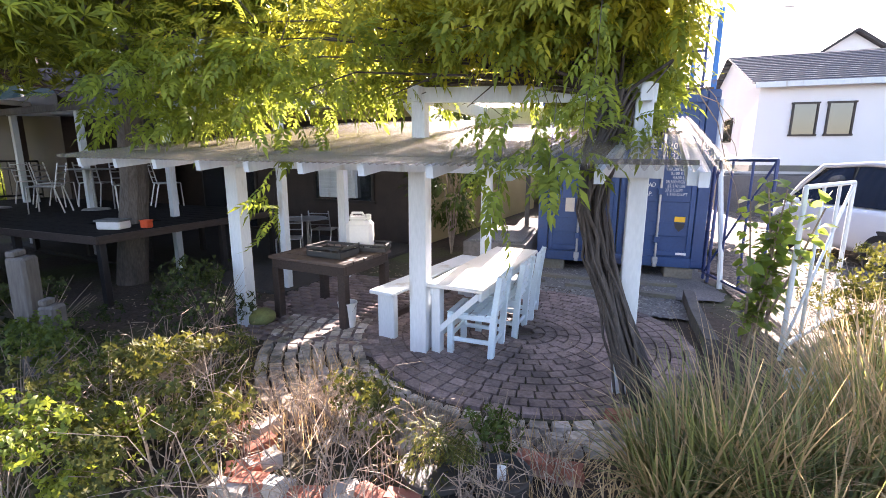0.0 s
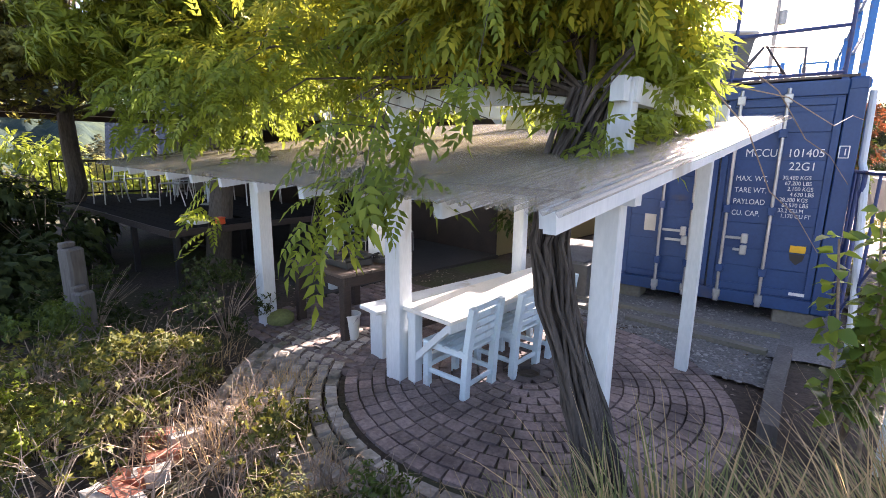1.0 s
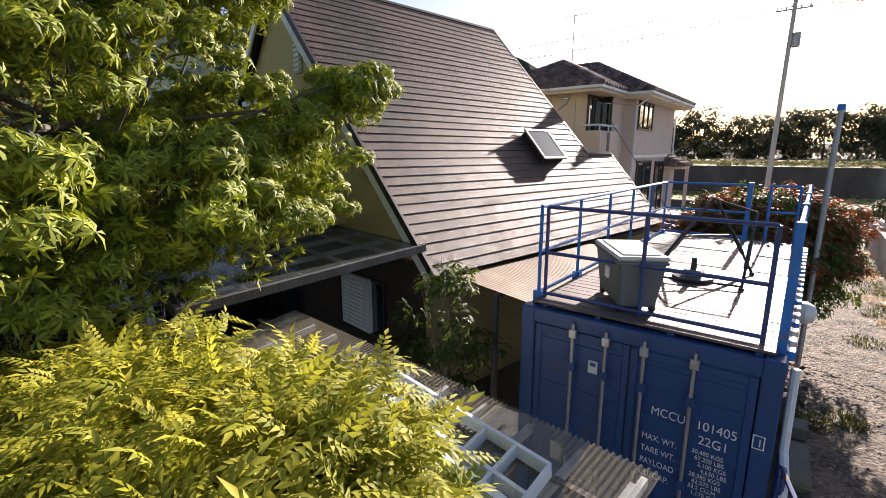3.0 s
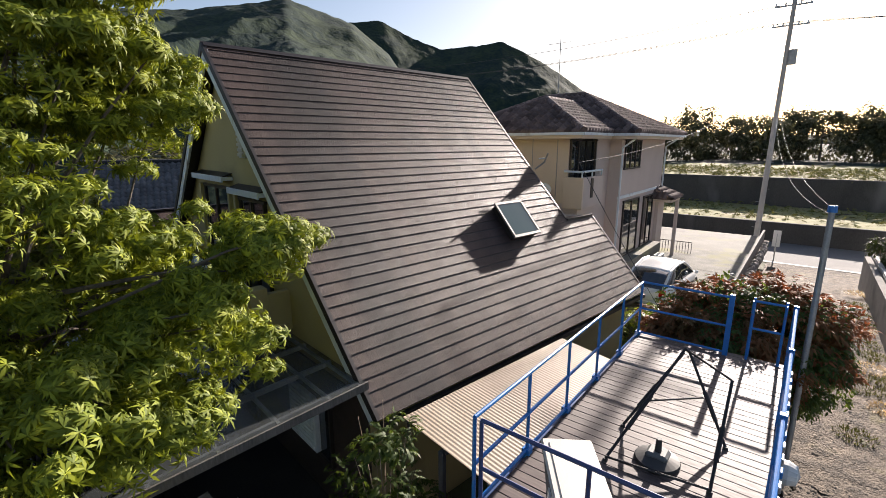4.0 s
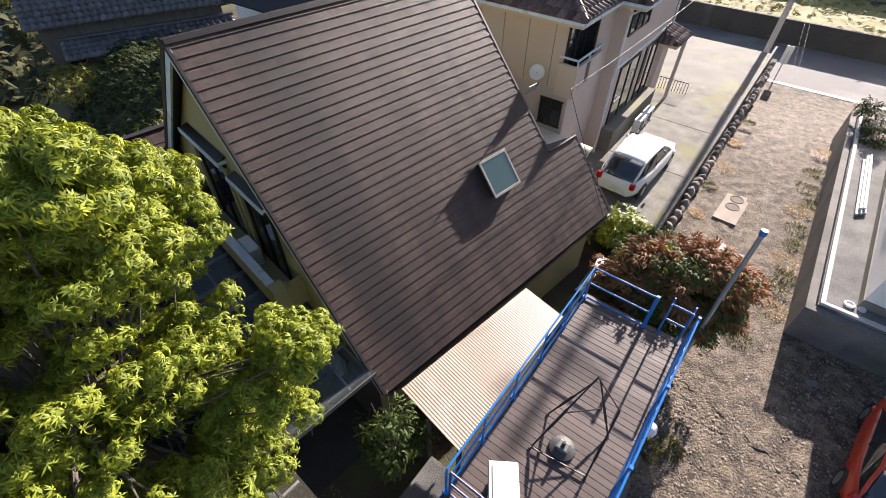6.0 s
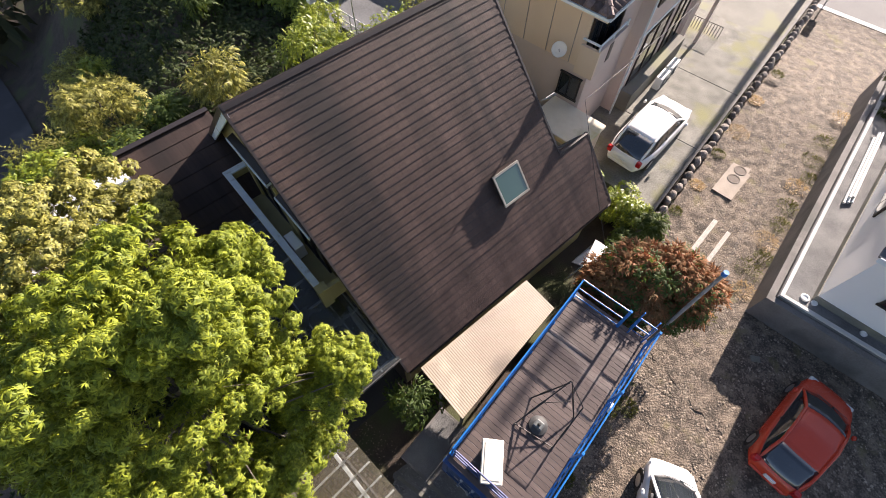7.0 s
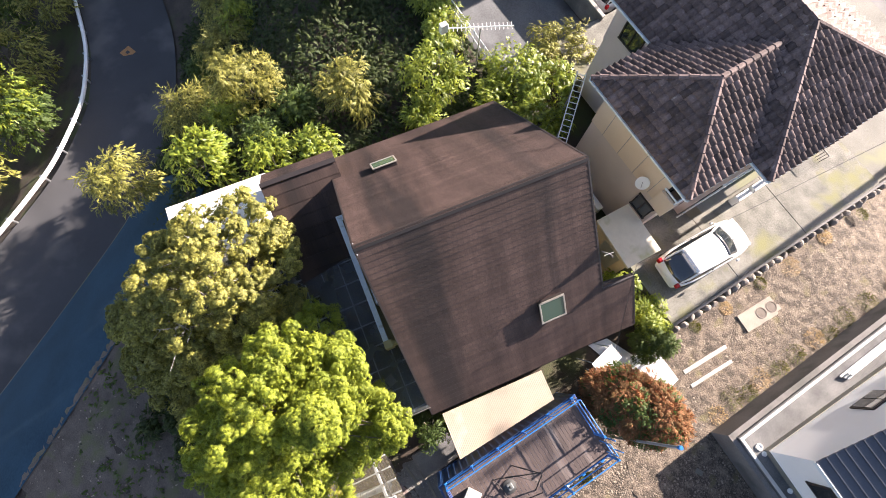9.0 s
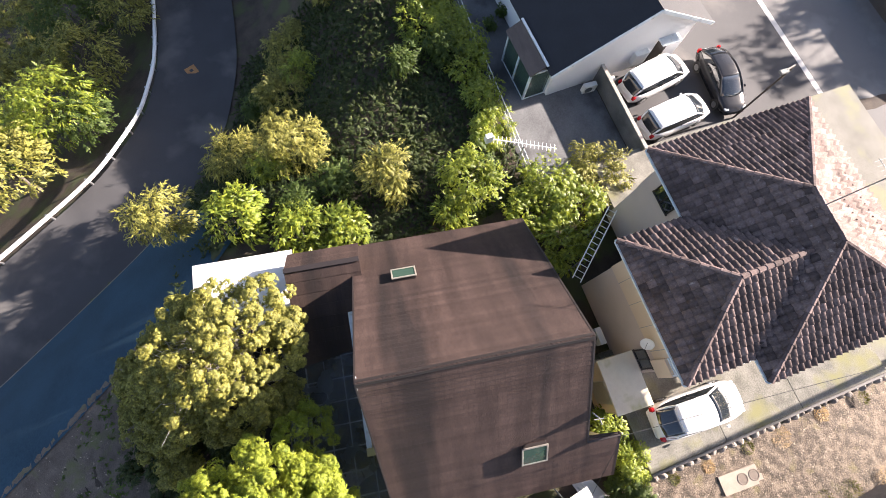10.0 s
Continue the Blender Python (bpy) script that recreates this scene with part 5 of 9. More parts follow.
# cream store shed between the houses
sh = thing("storage_shed", pose(-6.40, 11.82, 0, 0, 0, -3), "cream flat-roofed storage shed", "shed")
part("body", B(-1.10, -0.78, NB - 0.6, 1.10, 0.78, 2.55), CREAM, sh)
part("roof", B(-1.18, -0.85, 2.55, 1.18, 0.85, 2.68, 0.02), surface("mossy_cream_roof", (0.74, 0.67, 0.53), (0.62, 0.55, 0.43), 0.7, stain=(0.44, 0.40, 0.20), stain_scale=1.0, stain_at=0.62), sh, "cream roof with yellow moss")
part("door", B(-0.3, -0.81, NB, 0.7, -0.782, 2.4), ALU, sh)

# white house on the raised pad
wh_ = thing("white_house", pose(3.62, 11.72, 1.3, 0, 0, -1.5), "white single-storey house with blue-grey roof", "house")
part("wall", B(0, 0, -0.1, 9.5, 9.0, 3.05), WHITE_WALL, wh_)
part("foundation", B(-0.03, -0.03, -0.3, 9.53, 9.03, 0.3), CONCRETE, wh_)
for k in range(16):
    t0, t1 = k / 16, (k + 1) / 16
    for s in (0, 1):
        bm = bmesh.new()
        ya, yb = (-0.3 + 4.8 * t0, -0.3 + 4.8 * t1 + 0.03) if s == 0 else (9.3 - 4.8 * t0, 9.3 - 4.8 * t1 - 0.03)
        z0, z1 = 3.0 + 1.75 * t0, 3.0 + 1.75 * t1
        v = [bm.verts.new(p) for p in ((-0.25, ya, z0 + 0.03), (9.75, ya, z0 + 0.03), (9.75, yb, z1), (-0.25, yb, z1))]
        f = bm.faces.new(v)
        r = bmesh.ops.extrude_face_region(bm, geom=[f])
        bmesh.ops.translate(bm, vec=(0, 0, 0.05), verts=[g for g in r["geom"] if isinstance(g, bmesh.types.BMVert)])
        bmesh.ops.recalc_face_normals(bm, faces=bm.faces)
        part("roofing_course", bm, BLUE_ROOF, wh_)
for x in (0.0, 9.3):
    bm = bmesh.new()
    lo = [bm.verts.new(p) for p in ((x, 0, 3.05), (x, 9, 3.05), (x, 4.5, 4.66))]
    hi = [bm.verts.new(p) for p in ((x + 0.2, 0, 3.05), (x + 0.2, 9, 3.05), (x + 0.2, 4.5, 4.66))]
    for i in range(3):
        bm.faces.new((lo[i], lo[(i + 1) % 3], hi[(i + 1) % 3], hi[i]))
    bm.faces.new(lo[::-1])
    bm.faces.new(hi)
    part("gable", bm, WHITE_WALL, wh_)
part("fascia", B(-0.2, -0.34, 2.9, 9.7, -0.30, 3.08), WHITE_PAINT, wh_)
for x0, x1 in ((1.05, 1.75), (2.05, 2.75), (4.3, 4.8), (6.4, 7.6)):
    sash(wh_, x0, x1, 0.0, 1.35 if x1 < 4 else 1.6, 2.35, "window", 1, DARK_FRAME)
for y0, y1 in ((3.3, 4.6), (6.0, 7.0)):
    w = part("side_window", B(-0.06, y0, 1.2, 0.0, y1, 2.2), DARK_FRAME, wh_)
    part("pane", B(-0.075, y0 + 0.06, 1.26, -0.055, (y0 + y1) / 2 - 0.03, 2.14, 0), WINDOW, w)
    part("pane", B(-0.075, (y0 + y1) / 2 + 0.03, 1.26, -0.055, y1 - 0.06, 2.14, 0), WINDOW, w)
part("wall_vent", B(-0.08, 5.0, 1.9, 0.0, 5.25, 2.1, 0.02), WHITE_PLASTIC, wh_)
# taller gabled house behind it
tg = thing("tall_white_house", pose(9.0, 26.0, 0.6, 0, 0, -1.5), "taller white gabled house with brown roof", "house")
part("wall", B(-1.5, 0, -0.6, 7, 8, 5.2), WHITE_WALL, tg)
for i, (y0, y1) in enumerate(((0, 0.2), (7.8, 8.0))):
    bm = bmesh.new()
    prof = ((-1.5, 5.2), (7, 5.2), (2.75, 8.2))
    lo = [bm.verts.new((x, y0, z)) for x, z in prof]
    hi = [bm.verts.new((x, y1, z)) for x, z in prof]
    for k in range(3):
        bm.faces.new((lo[k], lo[(k + 1) % 3], hi[(k + 1) % 3], hi[k]))
    bm.faces.new(lo[::-1])
    bm.faces.new(hi)
    part("gable", bm, WHITE_WALL, tg)
part("roof_plane", beam(bmesh.new(), (-1.9, 4, 5.0), (2.75, 4, 8.32), 8.8, 0.14, (0, 0, 1)), TRIM_AND_LAP_SHADE, tg)
part("roof_plane", beam(bmesh.new(), (7.4, 4, 5.0), (2.75, 4, 8.32), 8.8, 0.14, (0, 0, 1)), TRIM_AND_LAP_SHADE, tg)
sash(tg, 1.5, 3.0, 0.0, 3.3, 4.6, "window", 2, DARK_FRAME)

# rear neighbour behind the thicket
rh = thing("rear_house", pose(-22.2, 15.45, -0.40, 0, 0, 2.4), "pale blue-white gabled house with a dark roof", "house")
bm = bmesh.new()
prof = ((0.35, -0.2), (9.15, -0.2), (9.15, 3.25), (4.95, 5.35), (0.35, 3.05))
lo = [bm.verts.new((0.0, y, z)) for y, z in prof]
hi = [bm.verts.new((-9.0, y, z)) for y, z in prof]
for i in range(5):
    bm.faces.new((lo[i], lo[(i + 1) % 5], hi[(i + 1) % 5], hi[i]))
bm.faces.new(lo[::-1])
bm.faces.new(hi)
bmesh.ops.recalc_face_normals(bm, faces=bm.faces)
part("wall", bm, WHITE_WALL, rh, "pale gable wall")
for y0, z0 in ((-0.35, 2.75), (9.75, 3.00)):
    part("roof_plane", beam(bmesh.new(), (-4.3, y0, z0), (-4.3, 4.95, 5.48), 9.6, 0.12), DARK_TILE, rh, "dark roof sheet")
    part("barge_board", beam(bmesh.new(), (0.54, y0, z0 - 0.02), (0.54, 4.95, 5.46), 0.05, 0.20), WHITE_PAINT, rh, "white barge board")
part("meter_box", B(0.0, 5.6, 0.9, 0.32, 6.5, 1.7, 0.02), WHITE_PLASTIC, rh)
part("wall_hood", B(0.0, 6.9, 2.2, 0.55, 8.2, 2.30, 0.02), WHITE_PAINT, rh, "white hood over the side door")
part("side_door", B(0.0, 7.0, 0.0, 0.05, 8.0, 2.1), DARK_FRAME, rh)
# glazed porch at the corner
part("porch_floor", B(-3.1, -1.1, -0.05, -0.2, 0.35, 0.10), CONCRETE, rh)
for a, b in (((-3.1, -1.05), (-0.25, -1.05)), ((-0.25, -1.05), (-0.25, 0.33)), ((-3.1, -1.05), (-3.1, 0.33))):
    part("porch_pane", beam(bmesh.new(), (*a, 1.2), (*b, 1.2), 0.02, 2.2), SKYGLASS, rh, "greenish porch glass")
    for z in (0.14, 2.32):
        part("porch_rail", beam(bmesh.new(), (*a, z), (*b, z), 0.09, 0.12), WHITE_PAINT, rh)
for x, y in ((-3.1, -1.05), (-1.65, -1.05), (-0.25, -1.05), (-0.25, 0.30), (-3.1, 0.30)):
    part("porch_post", B(x - 0.06, y - 0.06, 0.1, x + 0.06, y + 0.06, 2.38), WHITE_PAINT, rh)
for y0, y1, z0, z1 in ((-1.25, -0.35, 2.42, 2.95), (0.50, -0.35, 2.42, 2.95)):
    part("porch_roof", beam(bmesh.new(), (-1.65, y0, z0), (-1.65, y1, z1), 3.2, 0.06), BROWN_TOP, rh, "brown porch roof")
part("porch_ridge", beam(bmesh.new(), (-3.3, -0.35, 2.99), (0.0, -0.35, 2.99), 0.12, 0.07), WHITE_PAINT, rh)
condenser(pose(-21.75, 18.3, -0.28, 0, 0, 88), "white outdoor air conditioner by the rear house")
condenser(pose(-21.75, 19.5, -0.28, 0, 0, 88), "white outdoor air conditioner by the rear house")
fenc = thing("yard_wall", Matrix(), "weathered grey panel wall along the parking bay", "wall")
for k in range(7):
    a, b = -22.5 + k * 0.815, -22.5 + (k + 1) * 0.815 - 0.003
    part("panel", beam(bmesh.new(), (a, 19.05, 0.30), (b, 19.05, 0.30), 0.12, 1.5), WALL_CONCRETE, fenc)
part("cap", beam(bmesh.new(), (-22.6, 19.05, 1.09), (-16.75, 19.05, 1.09), 0.2, 0.07), PALE_STONE, fenc)
yf = thing("yard_fence", Matrix(), "low pale wire fence along the rear yard", "fence")
for z in (0.12, 0.62):
    part("rail", tube(bmesh.new(), (-31.5, 13.1, z), (-17.7, 12.8, z), 0.035), WHITE_PLASTIC, yf)
for k in range(15):
    x = -31.5 + k * 0.985
    part("post", tube(bmesh.new(), (x, 13.1 - 0.0217 * (x + 31.5), -0.9), (x, 13.1 - 0.0217 * (x + 31.5), 0.7), 0.03), GALV, yf)
for i, (x, y) in enumerate(((-27.6, 14.3), (-28.3, 15.4), (-26.3, 15.6))):
    yp = thing("yard_pot", pose(x, y, float(H(x, y)) + 0.05), "dark pot plant in the rear yard", "plant pot", "yard pots")
    part("pot", lathe(bmesh.new(), [(0.16, 0), (0.22, 0.3), (0.24, 0.32), (0.20, 0.32), (0.001, 0.28)], 16), BLACK_PLASTIC, yp)
    rng = np.random.default_rng(840 + i)
    pos, out = clumped(rng, (0, 0, 0.55), (0.22, 0.22, 0.25), 8, 16, 0.12, -0.8)
    link("leaves", scatter("leaves", far_spray(rng, 5, 0.16, 0.12, 0.06), pos, out, 1.0, rng), LEAF_DARK, yp)
st_l = thing("street_lamp", pose(-17.6, 26.6, -0.9), "dark slim street lamp by the parking bay", "street lamp")
part("pole", pipe(bmesh.new(), [(0, 0, 0), (0, 0, 4.6), (0.15, -0.5, 5.2), (0.4, -1.4, 5.5)], 0.06), BLACK_STEEL, st_l)
part("lamp_head", B(0.3, -1.8, 5.42, 0.55, -1.3, 5.54, 0.03), GREY_PLASTIC, st_l)
# two traditional tiled houses lower down the lane
for (x, y, z, r, w, d, rise) in ((-40.0, 12.6, -1.6, 68, 12, 9.0, 3.6), (-68.0, 21.5, -3.4, 75, 11, 7.0, 1.7), (-64.0, 32.0, -1.4, 60, 9, 6.0, 1.7)):
    old = thing("tiled_farmhouse", pose(x, y, z, 0, 0, r), "old farmhouse with dark glazed tile roof", "house", "lower houses")
    part("wall", B(-w / 2 + 0.6, -d / 2 + 0.6, -7.0, w / 2 - 0.6, d / 2 - 0.6, 3.2), GREY_WOOD if d > 8 else WHITE_WALL, old)
    if d > 8:
        for z0, xa, xb in ((1.3, -4.6, 6.0), (-0.9, -6.0, 4.0)):
            tile_field("pent_tiles", (xa, -d / 2 - 0.9, z0), (xb, -d / 2 - 0.9, z0), (xa, -d / 2 + 0.62, z0 + 0.75), (xb, -d / 2 + 0.62, z0 + 0.75), old, GREY_TILE, 0.42, 0.40, 0.15)
            part("pent_ridge", tube(bmesh.new(), (xa, -d / 2 + 0.55, z0 + 0.85), (xb, -d / 2 + 0.55, z0 + 0.85), 0.13), GREY_TILE, old)
    for s in (-1, 1):
        tile_field("roof_tiles", (-w / 2 * -s, s * d / 2, 3.0), (w / 2 * -s, s * d / 2, 3.0), (-w / 2 * -s, 0, 3.0 + rise), (w / 2 * -s, 0, 3.0 + rise), old, DARK_TILE if s > 0 else GREY_TILE, 0.42, 0.40, 0.15)
    ridge_line((-w / 2, 0, 3.05 + rise), (w / 2, 0, 3.05 + rise), old, DARK_TILE, 0.2)
    for k in range(3):
        sash(old, -w / 2 + 1.4 + k * (w - 2) / 3, -w / 2 + 2.8 + k * (w - 2) / 3, -d / 2 + 0.6, 0.6, 2.0, "window", 2, DARK_FRAME)
fh = thing("far_house", pose(-47.0, 71.0, 3.5, 0, 0, 40), "small white house with pale roof in the distance", "house")
part("wall", B(-4, -3, -2, 4, 3, 4.6), WHITE_WALL, fh)
for sgn in (-1, 1):
    part("roof_plane", beam(bmesh.new(), (0, sgn * 3.5, 4.5), (0, 0, 6.2), 8.8, 0.15), GREY_WOOD, fh)
# aerial on a short pole in the thicket
an2 = thing("yagi_aerial", pose(-18.05, 11.85, -0.3), "large grey aerial on a leaning pole", "aerial")
part("pole", tube(bmesh.new(), (0.2, -0.1, 0), (0, 0, 3.4), 0.03), STEEL, an2)
part("boom", tube(bmesh.new(), (-0.9, -1.4, 3.3), (0.6, 1.5, 3.3), 0.03), WHITE_PLASTIC, an2)
for k in range(16):
    t = k / 15
    c = Vector((-0.8 + 1.35 * t, -1.25 + 2.65 * t, 3.33))
    d = Vector((0.89, -0.46, 0)) * 0.2
    part("element", tube(bmesh.new(), c - d, c + d, 0.012), WHITE_PLASTIC, an2)
part("reflector", B(-1.05, -1.65, 3.1, -0.8, -1.3, 3.6), WHITE_PLASTIC, an2)
# white ladder leaning in the gap
ld = thing("ladder", pose(-12.45, 13.1, 0.75, 0, 0, 40), "white aluminium ladder in the gap between the houses", "ladder")
for s in (-0.2, 0.2):
    part("rail", beam(bmesh.new(), (s, -2.0, 2.2), (s, 2.0, 2.25), 0.04, 0.07), WHITE_PLASTIC, ld)
for k in range(13):
    part("rung", tube(bmesh.new(), (-0.2, -1.86 + k * 0.31, 2.23), (0.2, -1.86 + k * 0.31, 2.23), 0.018), WHITE_PLASTIC, ld)
for s in (-1, 1):
    part("bracket", B(-0.2, s * 1.0 - 0.03, 0, -0.14, s * 1.0 + 0.03, 2.2), STEEL, ld)

# ---------------------------------------------------------------- blue shipping container with a roof deck
CZ0, CZ1 = 0.19, 2.76
box_ = thing("shipping_container", pose(0, 0, 0), "blue steel shipping container on concrete blocks", "shipping container")
for x0, x1 in ((-2.44, -2.28), (-0.16, 0.0)):
    for y0, y1 in ((0.0, 0.14), (5.92, 6.06)):
        part("corner_post", B(x0, y0, CZ0, x1, y1, CZ1, 0.01), BLUE_STEEL, box_)
        for z in (CZ0, CZ1 - 0.12):
            part("corner_casting", B(x0 - 0.006, y0 - 0.006, z - 0.004, x1 + 0.006, y1 + 0.02, z + 0.13, 0.02), BLUE_STEEL, box_)
for y0, y1 in ((0.0, 0.12), (5.94, 6.06)):
    part("top_header", B(-2.28, y0, CZ1 - 0.16, -0.16, y1, CZ1 - 0.005), BLUE_STEEL, box_)
    part("sill", B(-2.28, y0, CZ0, -0.16, y1, CZ0 + 0.15), BLUE_STEEL, box_)
for x0, x1 in ((-2.43, -2.36), (-0.08, -0.01)):
    part("top_rail", B(x0, 0.14, CZ1 - 0.09, x1, 5.92, CZ1 - 0.004), BLUE_STEEL, box_)
    part("bottom_rail", B(x0, 0.14, CZ0 + 0.002, x1, 5.92, CZ0 + 0.14), BLUE_STEEL, box_)


def corrugated(y_or_x, a, b, z0, z1, along, out):
    """A trapezoidal steel side wall."""
    pitch, V, Q = 0.278, [], []
    s, pts = a, []
    while s < b - 0.01:
        for d, o in ((0.0, 0.0), (0.07, 0.0), (0.139, 0.036), (0.21, 0.036)):
            if s + d < b:
                pts.append((s + d, o))
        s += pitch
    pts.append((b, 0.0))
    for s, o in pts:
        p = y_or_x - out * o
        for z in (z0, z1):
            V.append((p, s, z) if along == "y" else (s, p, z))
    Q = [(2 * i, 2 * i + 2, 2 * i + 3, 2 * i + 1) for i in range(len(pts) - 1)]
    return from_arrays("side_wall", np.array(V), Q)


link("side_wall", corrugated(-0.015, 0.14, 5.92, CZ0 + 0.14, CZ1 - 0.09, "y", 1), BLUE_STEEL, box_)
link("side_wall", corrugated(-2.425, 0.14, 5.92, CZ0 + 0.14, CZ1 - 0.09, "y", -1), BLUE_STEEL, box_)
link("end_wall", corrugated(6.05, -2.28, -0.16, CZ0 + 0.15, CZ1 - 0.16, "x", 1), BLUE_STEEL, box_)
part("floor_plate", B(-2.36, 0.12, CZ0 + 0.05, -0.08, 5.94, CZ0 + 0.16, 0), BLUE_STEEL, box_)
part("roof_plate", B(-2.36, 0.12, CZ1 - 0.06, -0.08, 5.94, CZ1 - 0.03, 0), BLUE_STEEL, box_)
for x0, x1, sy, nm in ((-2.27, -1.235, 0.03, "left"), (-1.215, -0.17, 0.0, "right")):
    d = part("door", B(x0, sy + 0.02, CZ0 + 0.15, x1, sy + 0.06, CZ1 - 0.16, 0.004), BLUE_STEEL, box_)
    z0, z1 = CZ0 + 0.17, CZ1 - 0.18
    for a in ((x0, z0, x0 + 0.07, z1), (x1 - 0.07, z0, x1, z1), (x0 + 0.07, z0, x1 - 0.07, z0 + 0.08), (x0 + 0.07, z1 - 0.08, x1 - 0.07, z1)):
        part("door_frame", B(a[0], sy, a[1], a[2], sy + 0.022, a[3], 0.006), BLUE_STEEL, d)
    for k in range(4):
        z = z0 + 0.30 + k * 0.52
        part("door_rib", B(x0 + 0.07, sy + 0.008, z, x1 - 0.07, sy + 0.021, z + 0.22, 0.006), BLUE_STEEL, d)
    part("gasket", B(x0 - 0.010, sy + 0.012, z0, x0 - 0.001, sy + 0.05, z1, 0), BLACK_PLASTIC, d)
for x in (-1.81, -1.46, -1.09, -0.655):
    bar = part("locking_bar", tube(bmesh.new(), (x, -0.035, CZ0 + 0.06), (x, -0.035, CZ1 - 0.07), 0.018, n=10), GALV, box_, "galvanised locking bar")
    for z in (CZ0 + 0.10, CZ0 + 0.42, CZ0 + 1.15, CZ1 - 0.55, CZ1 - 0.18):
        part("bracket", B(x - 0.04, -0.055, z - 0.05, x + 0.04, -0.002, z + 0.05, 0.008), GALV if z < 0.4 or z > 2.5 else BLUE_STEEL, bar)
    part("cam", B(x - 0.03, -0.06, CZ0 + 0.0, x + 0.03, -0.02, CZ0 + 0.09, 0.01), GALV, bar)
for x0, x1, z in ((-1.78, -1.52, 1.02), (-1.07, -0.86, 1.0), (-1.74, -1.50, 0.90), (-0.98, -0.86, 0.86)):
    h = part("door_handle", B(x0, -0.052, z - 0.016, x1, -0.034, z + 0.016, 0.004), GALV, box_)
    part("hasp", B(x1 - 0.05, -0.06, z - 0.06, x1 + 0.02, -0.02, z + 0.06, 0.01), GALV, h)
for x in (-2.2, -0.3):
    for y in (0.25, 5.8):
        part("footing_block", B(x - 0.2, y - 0.2, 0.0, x + 0.2, y + 0.2, CZ0 - 0.003, 0.015), CONCRETE, box_, "concrete block")


def lettering(text, x, z, size, parent, mat=DECAL_WHITE, stretch=1.0, y=-0.006):
    cu = bpy.data.curves.new("lettering", "FONT")
    cu.body, cu.size, cu.extrude = text, size, 0.001
    tmp = bpy.data.objects.new("tmp", cu)
    scene.collection.objects.link(tmp)
    me = bpy.data.meshes.new_from_object(tmp.evaluated_get(bpy.context.evaluated_depsgraph_get()))
    bpy.data.objects.remove(tmp)
    ob = link("lettering", me, mat, parent)
    ob.matrix_basis = Matrix.Translation((x, y, z)) @ pose(0, 0, 0, 90, 0, 0) @ Matrix.Diagonal((stretch, 1, 1, 1))
    return ob


lettering("MCCU", -0.985, 1.955, 0.125, box_, stretch=0.85)
lettering("101405", -0.59, 1.955, 0.125, box_, stretch=0.88)
lettering("22G1", -0.56, 1.81, 0.125, box_, stretch=0.88)
lettering("1", -0.125, 1.975, 0.10, box_)
for a in ((-0.155, 1.945, -0.145, 2.075), (-0.075, 1.945, -0.065, 2.075), (-0.145, 1.945, -0.075, 1.953), (-0.145, 2.067, -0.075, 2.075)):
    part("check_box", B(a[0], -0.006, a[1], a[2], -0.003, a[3], 0), DECAL_WHITE, box_)
for k, s in enumerate(("MAX. WT.", "TARE WT.", "PAYLOAD", "CU. CAP.")):
    lettering(s, -1.045, 1.675 - 0.135 * k, 0.088, box_, stretch=0.80)
for k, s in enumerate(("30,480 KGS", "67,200 LBS", "2,100 KGS", "4,630 LBS", "28,380 KGS", "62,570 LBS", "33.2 CU.M", "1,170 CU.FT")):
    lettering(s, -0.60 + 0.03 * (k % 2) + (0.06 if 1 < k < 4 else 0), 1.705 - 0.0615 * k, 0.062, box_, stretch=0.86)
part("hazard_decal", B(-0.43, -0.006, 0.885, -0.285, -0.003, 0.965, 0), DECAL_YELLOW, box_, "yellow warning decal")
bm = bmesh.new()
vs = [bm.verts.new(p) for p in ((-0.43, -0.005, 0.87), (-0.285, -0.005, 0.87), (-0.30, -0.005, 0.80), (-0.357, -0.005, 0.74), (-0.415, -0.005, 0.80))]
bm.faces.new(vs)
part("badge", bm, DECAL_BLACK, box_)
part("plate", B(-0.375, -0.007, 0.385, -0.23, -0.003, 0.42, 0), DECAL_WHITE, box_)
part("approval_label", B(-1.645, 0.024, 2.17, -1.545, 0.03, 2.31, 0), DECAL_WHITE, box_)
part("label_mark", B(-1.625, 0.021, 2.25, -1.565, 0.0235, 2.29, 0), BLUE_STEEL, box_)
part("notice", B(-2.02, 0.024, 0.98, -1.88, 0.03, 1.2, 0), PALE_LID, box_, "pale paper notice")

# roof deck: cross boards and rails
deck = thing("roof_deck", pose(0, 0, CZ1), "brown board roof deck with blue steel railing", "deck")
for k in range(42):
    y = 0.09 + k * 0.1415
    part("board", B(-2.36, y, 0.022, -0.08, y + 0.134, 0.05 + random.uniform(-0.002, 0.002), 0.004), DECK, deck)
for x in (-2.2, -1.6, -0.9, -0.2):
    part("joist", B(x - 0.03, 0.08, -0.003, x + 0.03, 6.0, 0.022, 0), BLUE_STEEL, deck)
TOP, MID, LOW = 1.10, 0.58, 0.10
R_ = 0.021
left_y = (0.28, 1.40, 2.52, 3.64, 4.76, 5.86)
for y in left_y:
    part("post", tube(bmesh.new(), (-2.38, y, -0.02), (-2.38, y, TOP), R_), BLUE_RAIL, deck)
    part("base_clip", B(-2.43, y - 0.05, -0.05, -2.33, y + 0.05, 0.12, 0.006), BLUE_RAIL, deck)
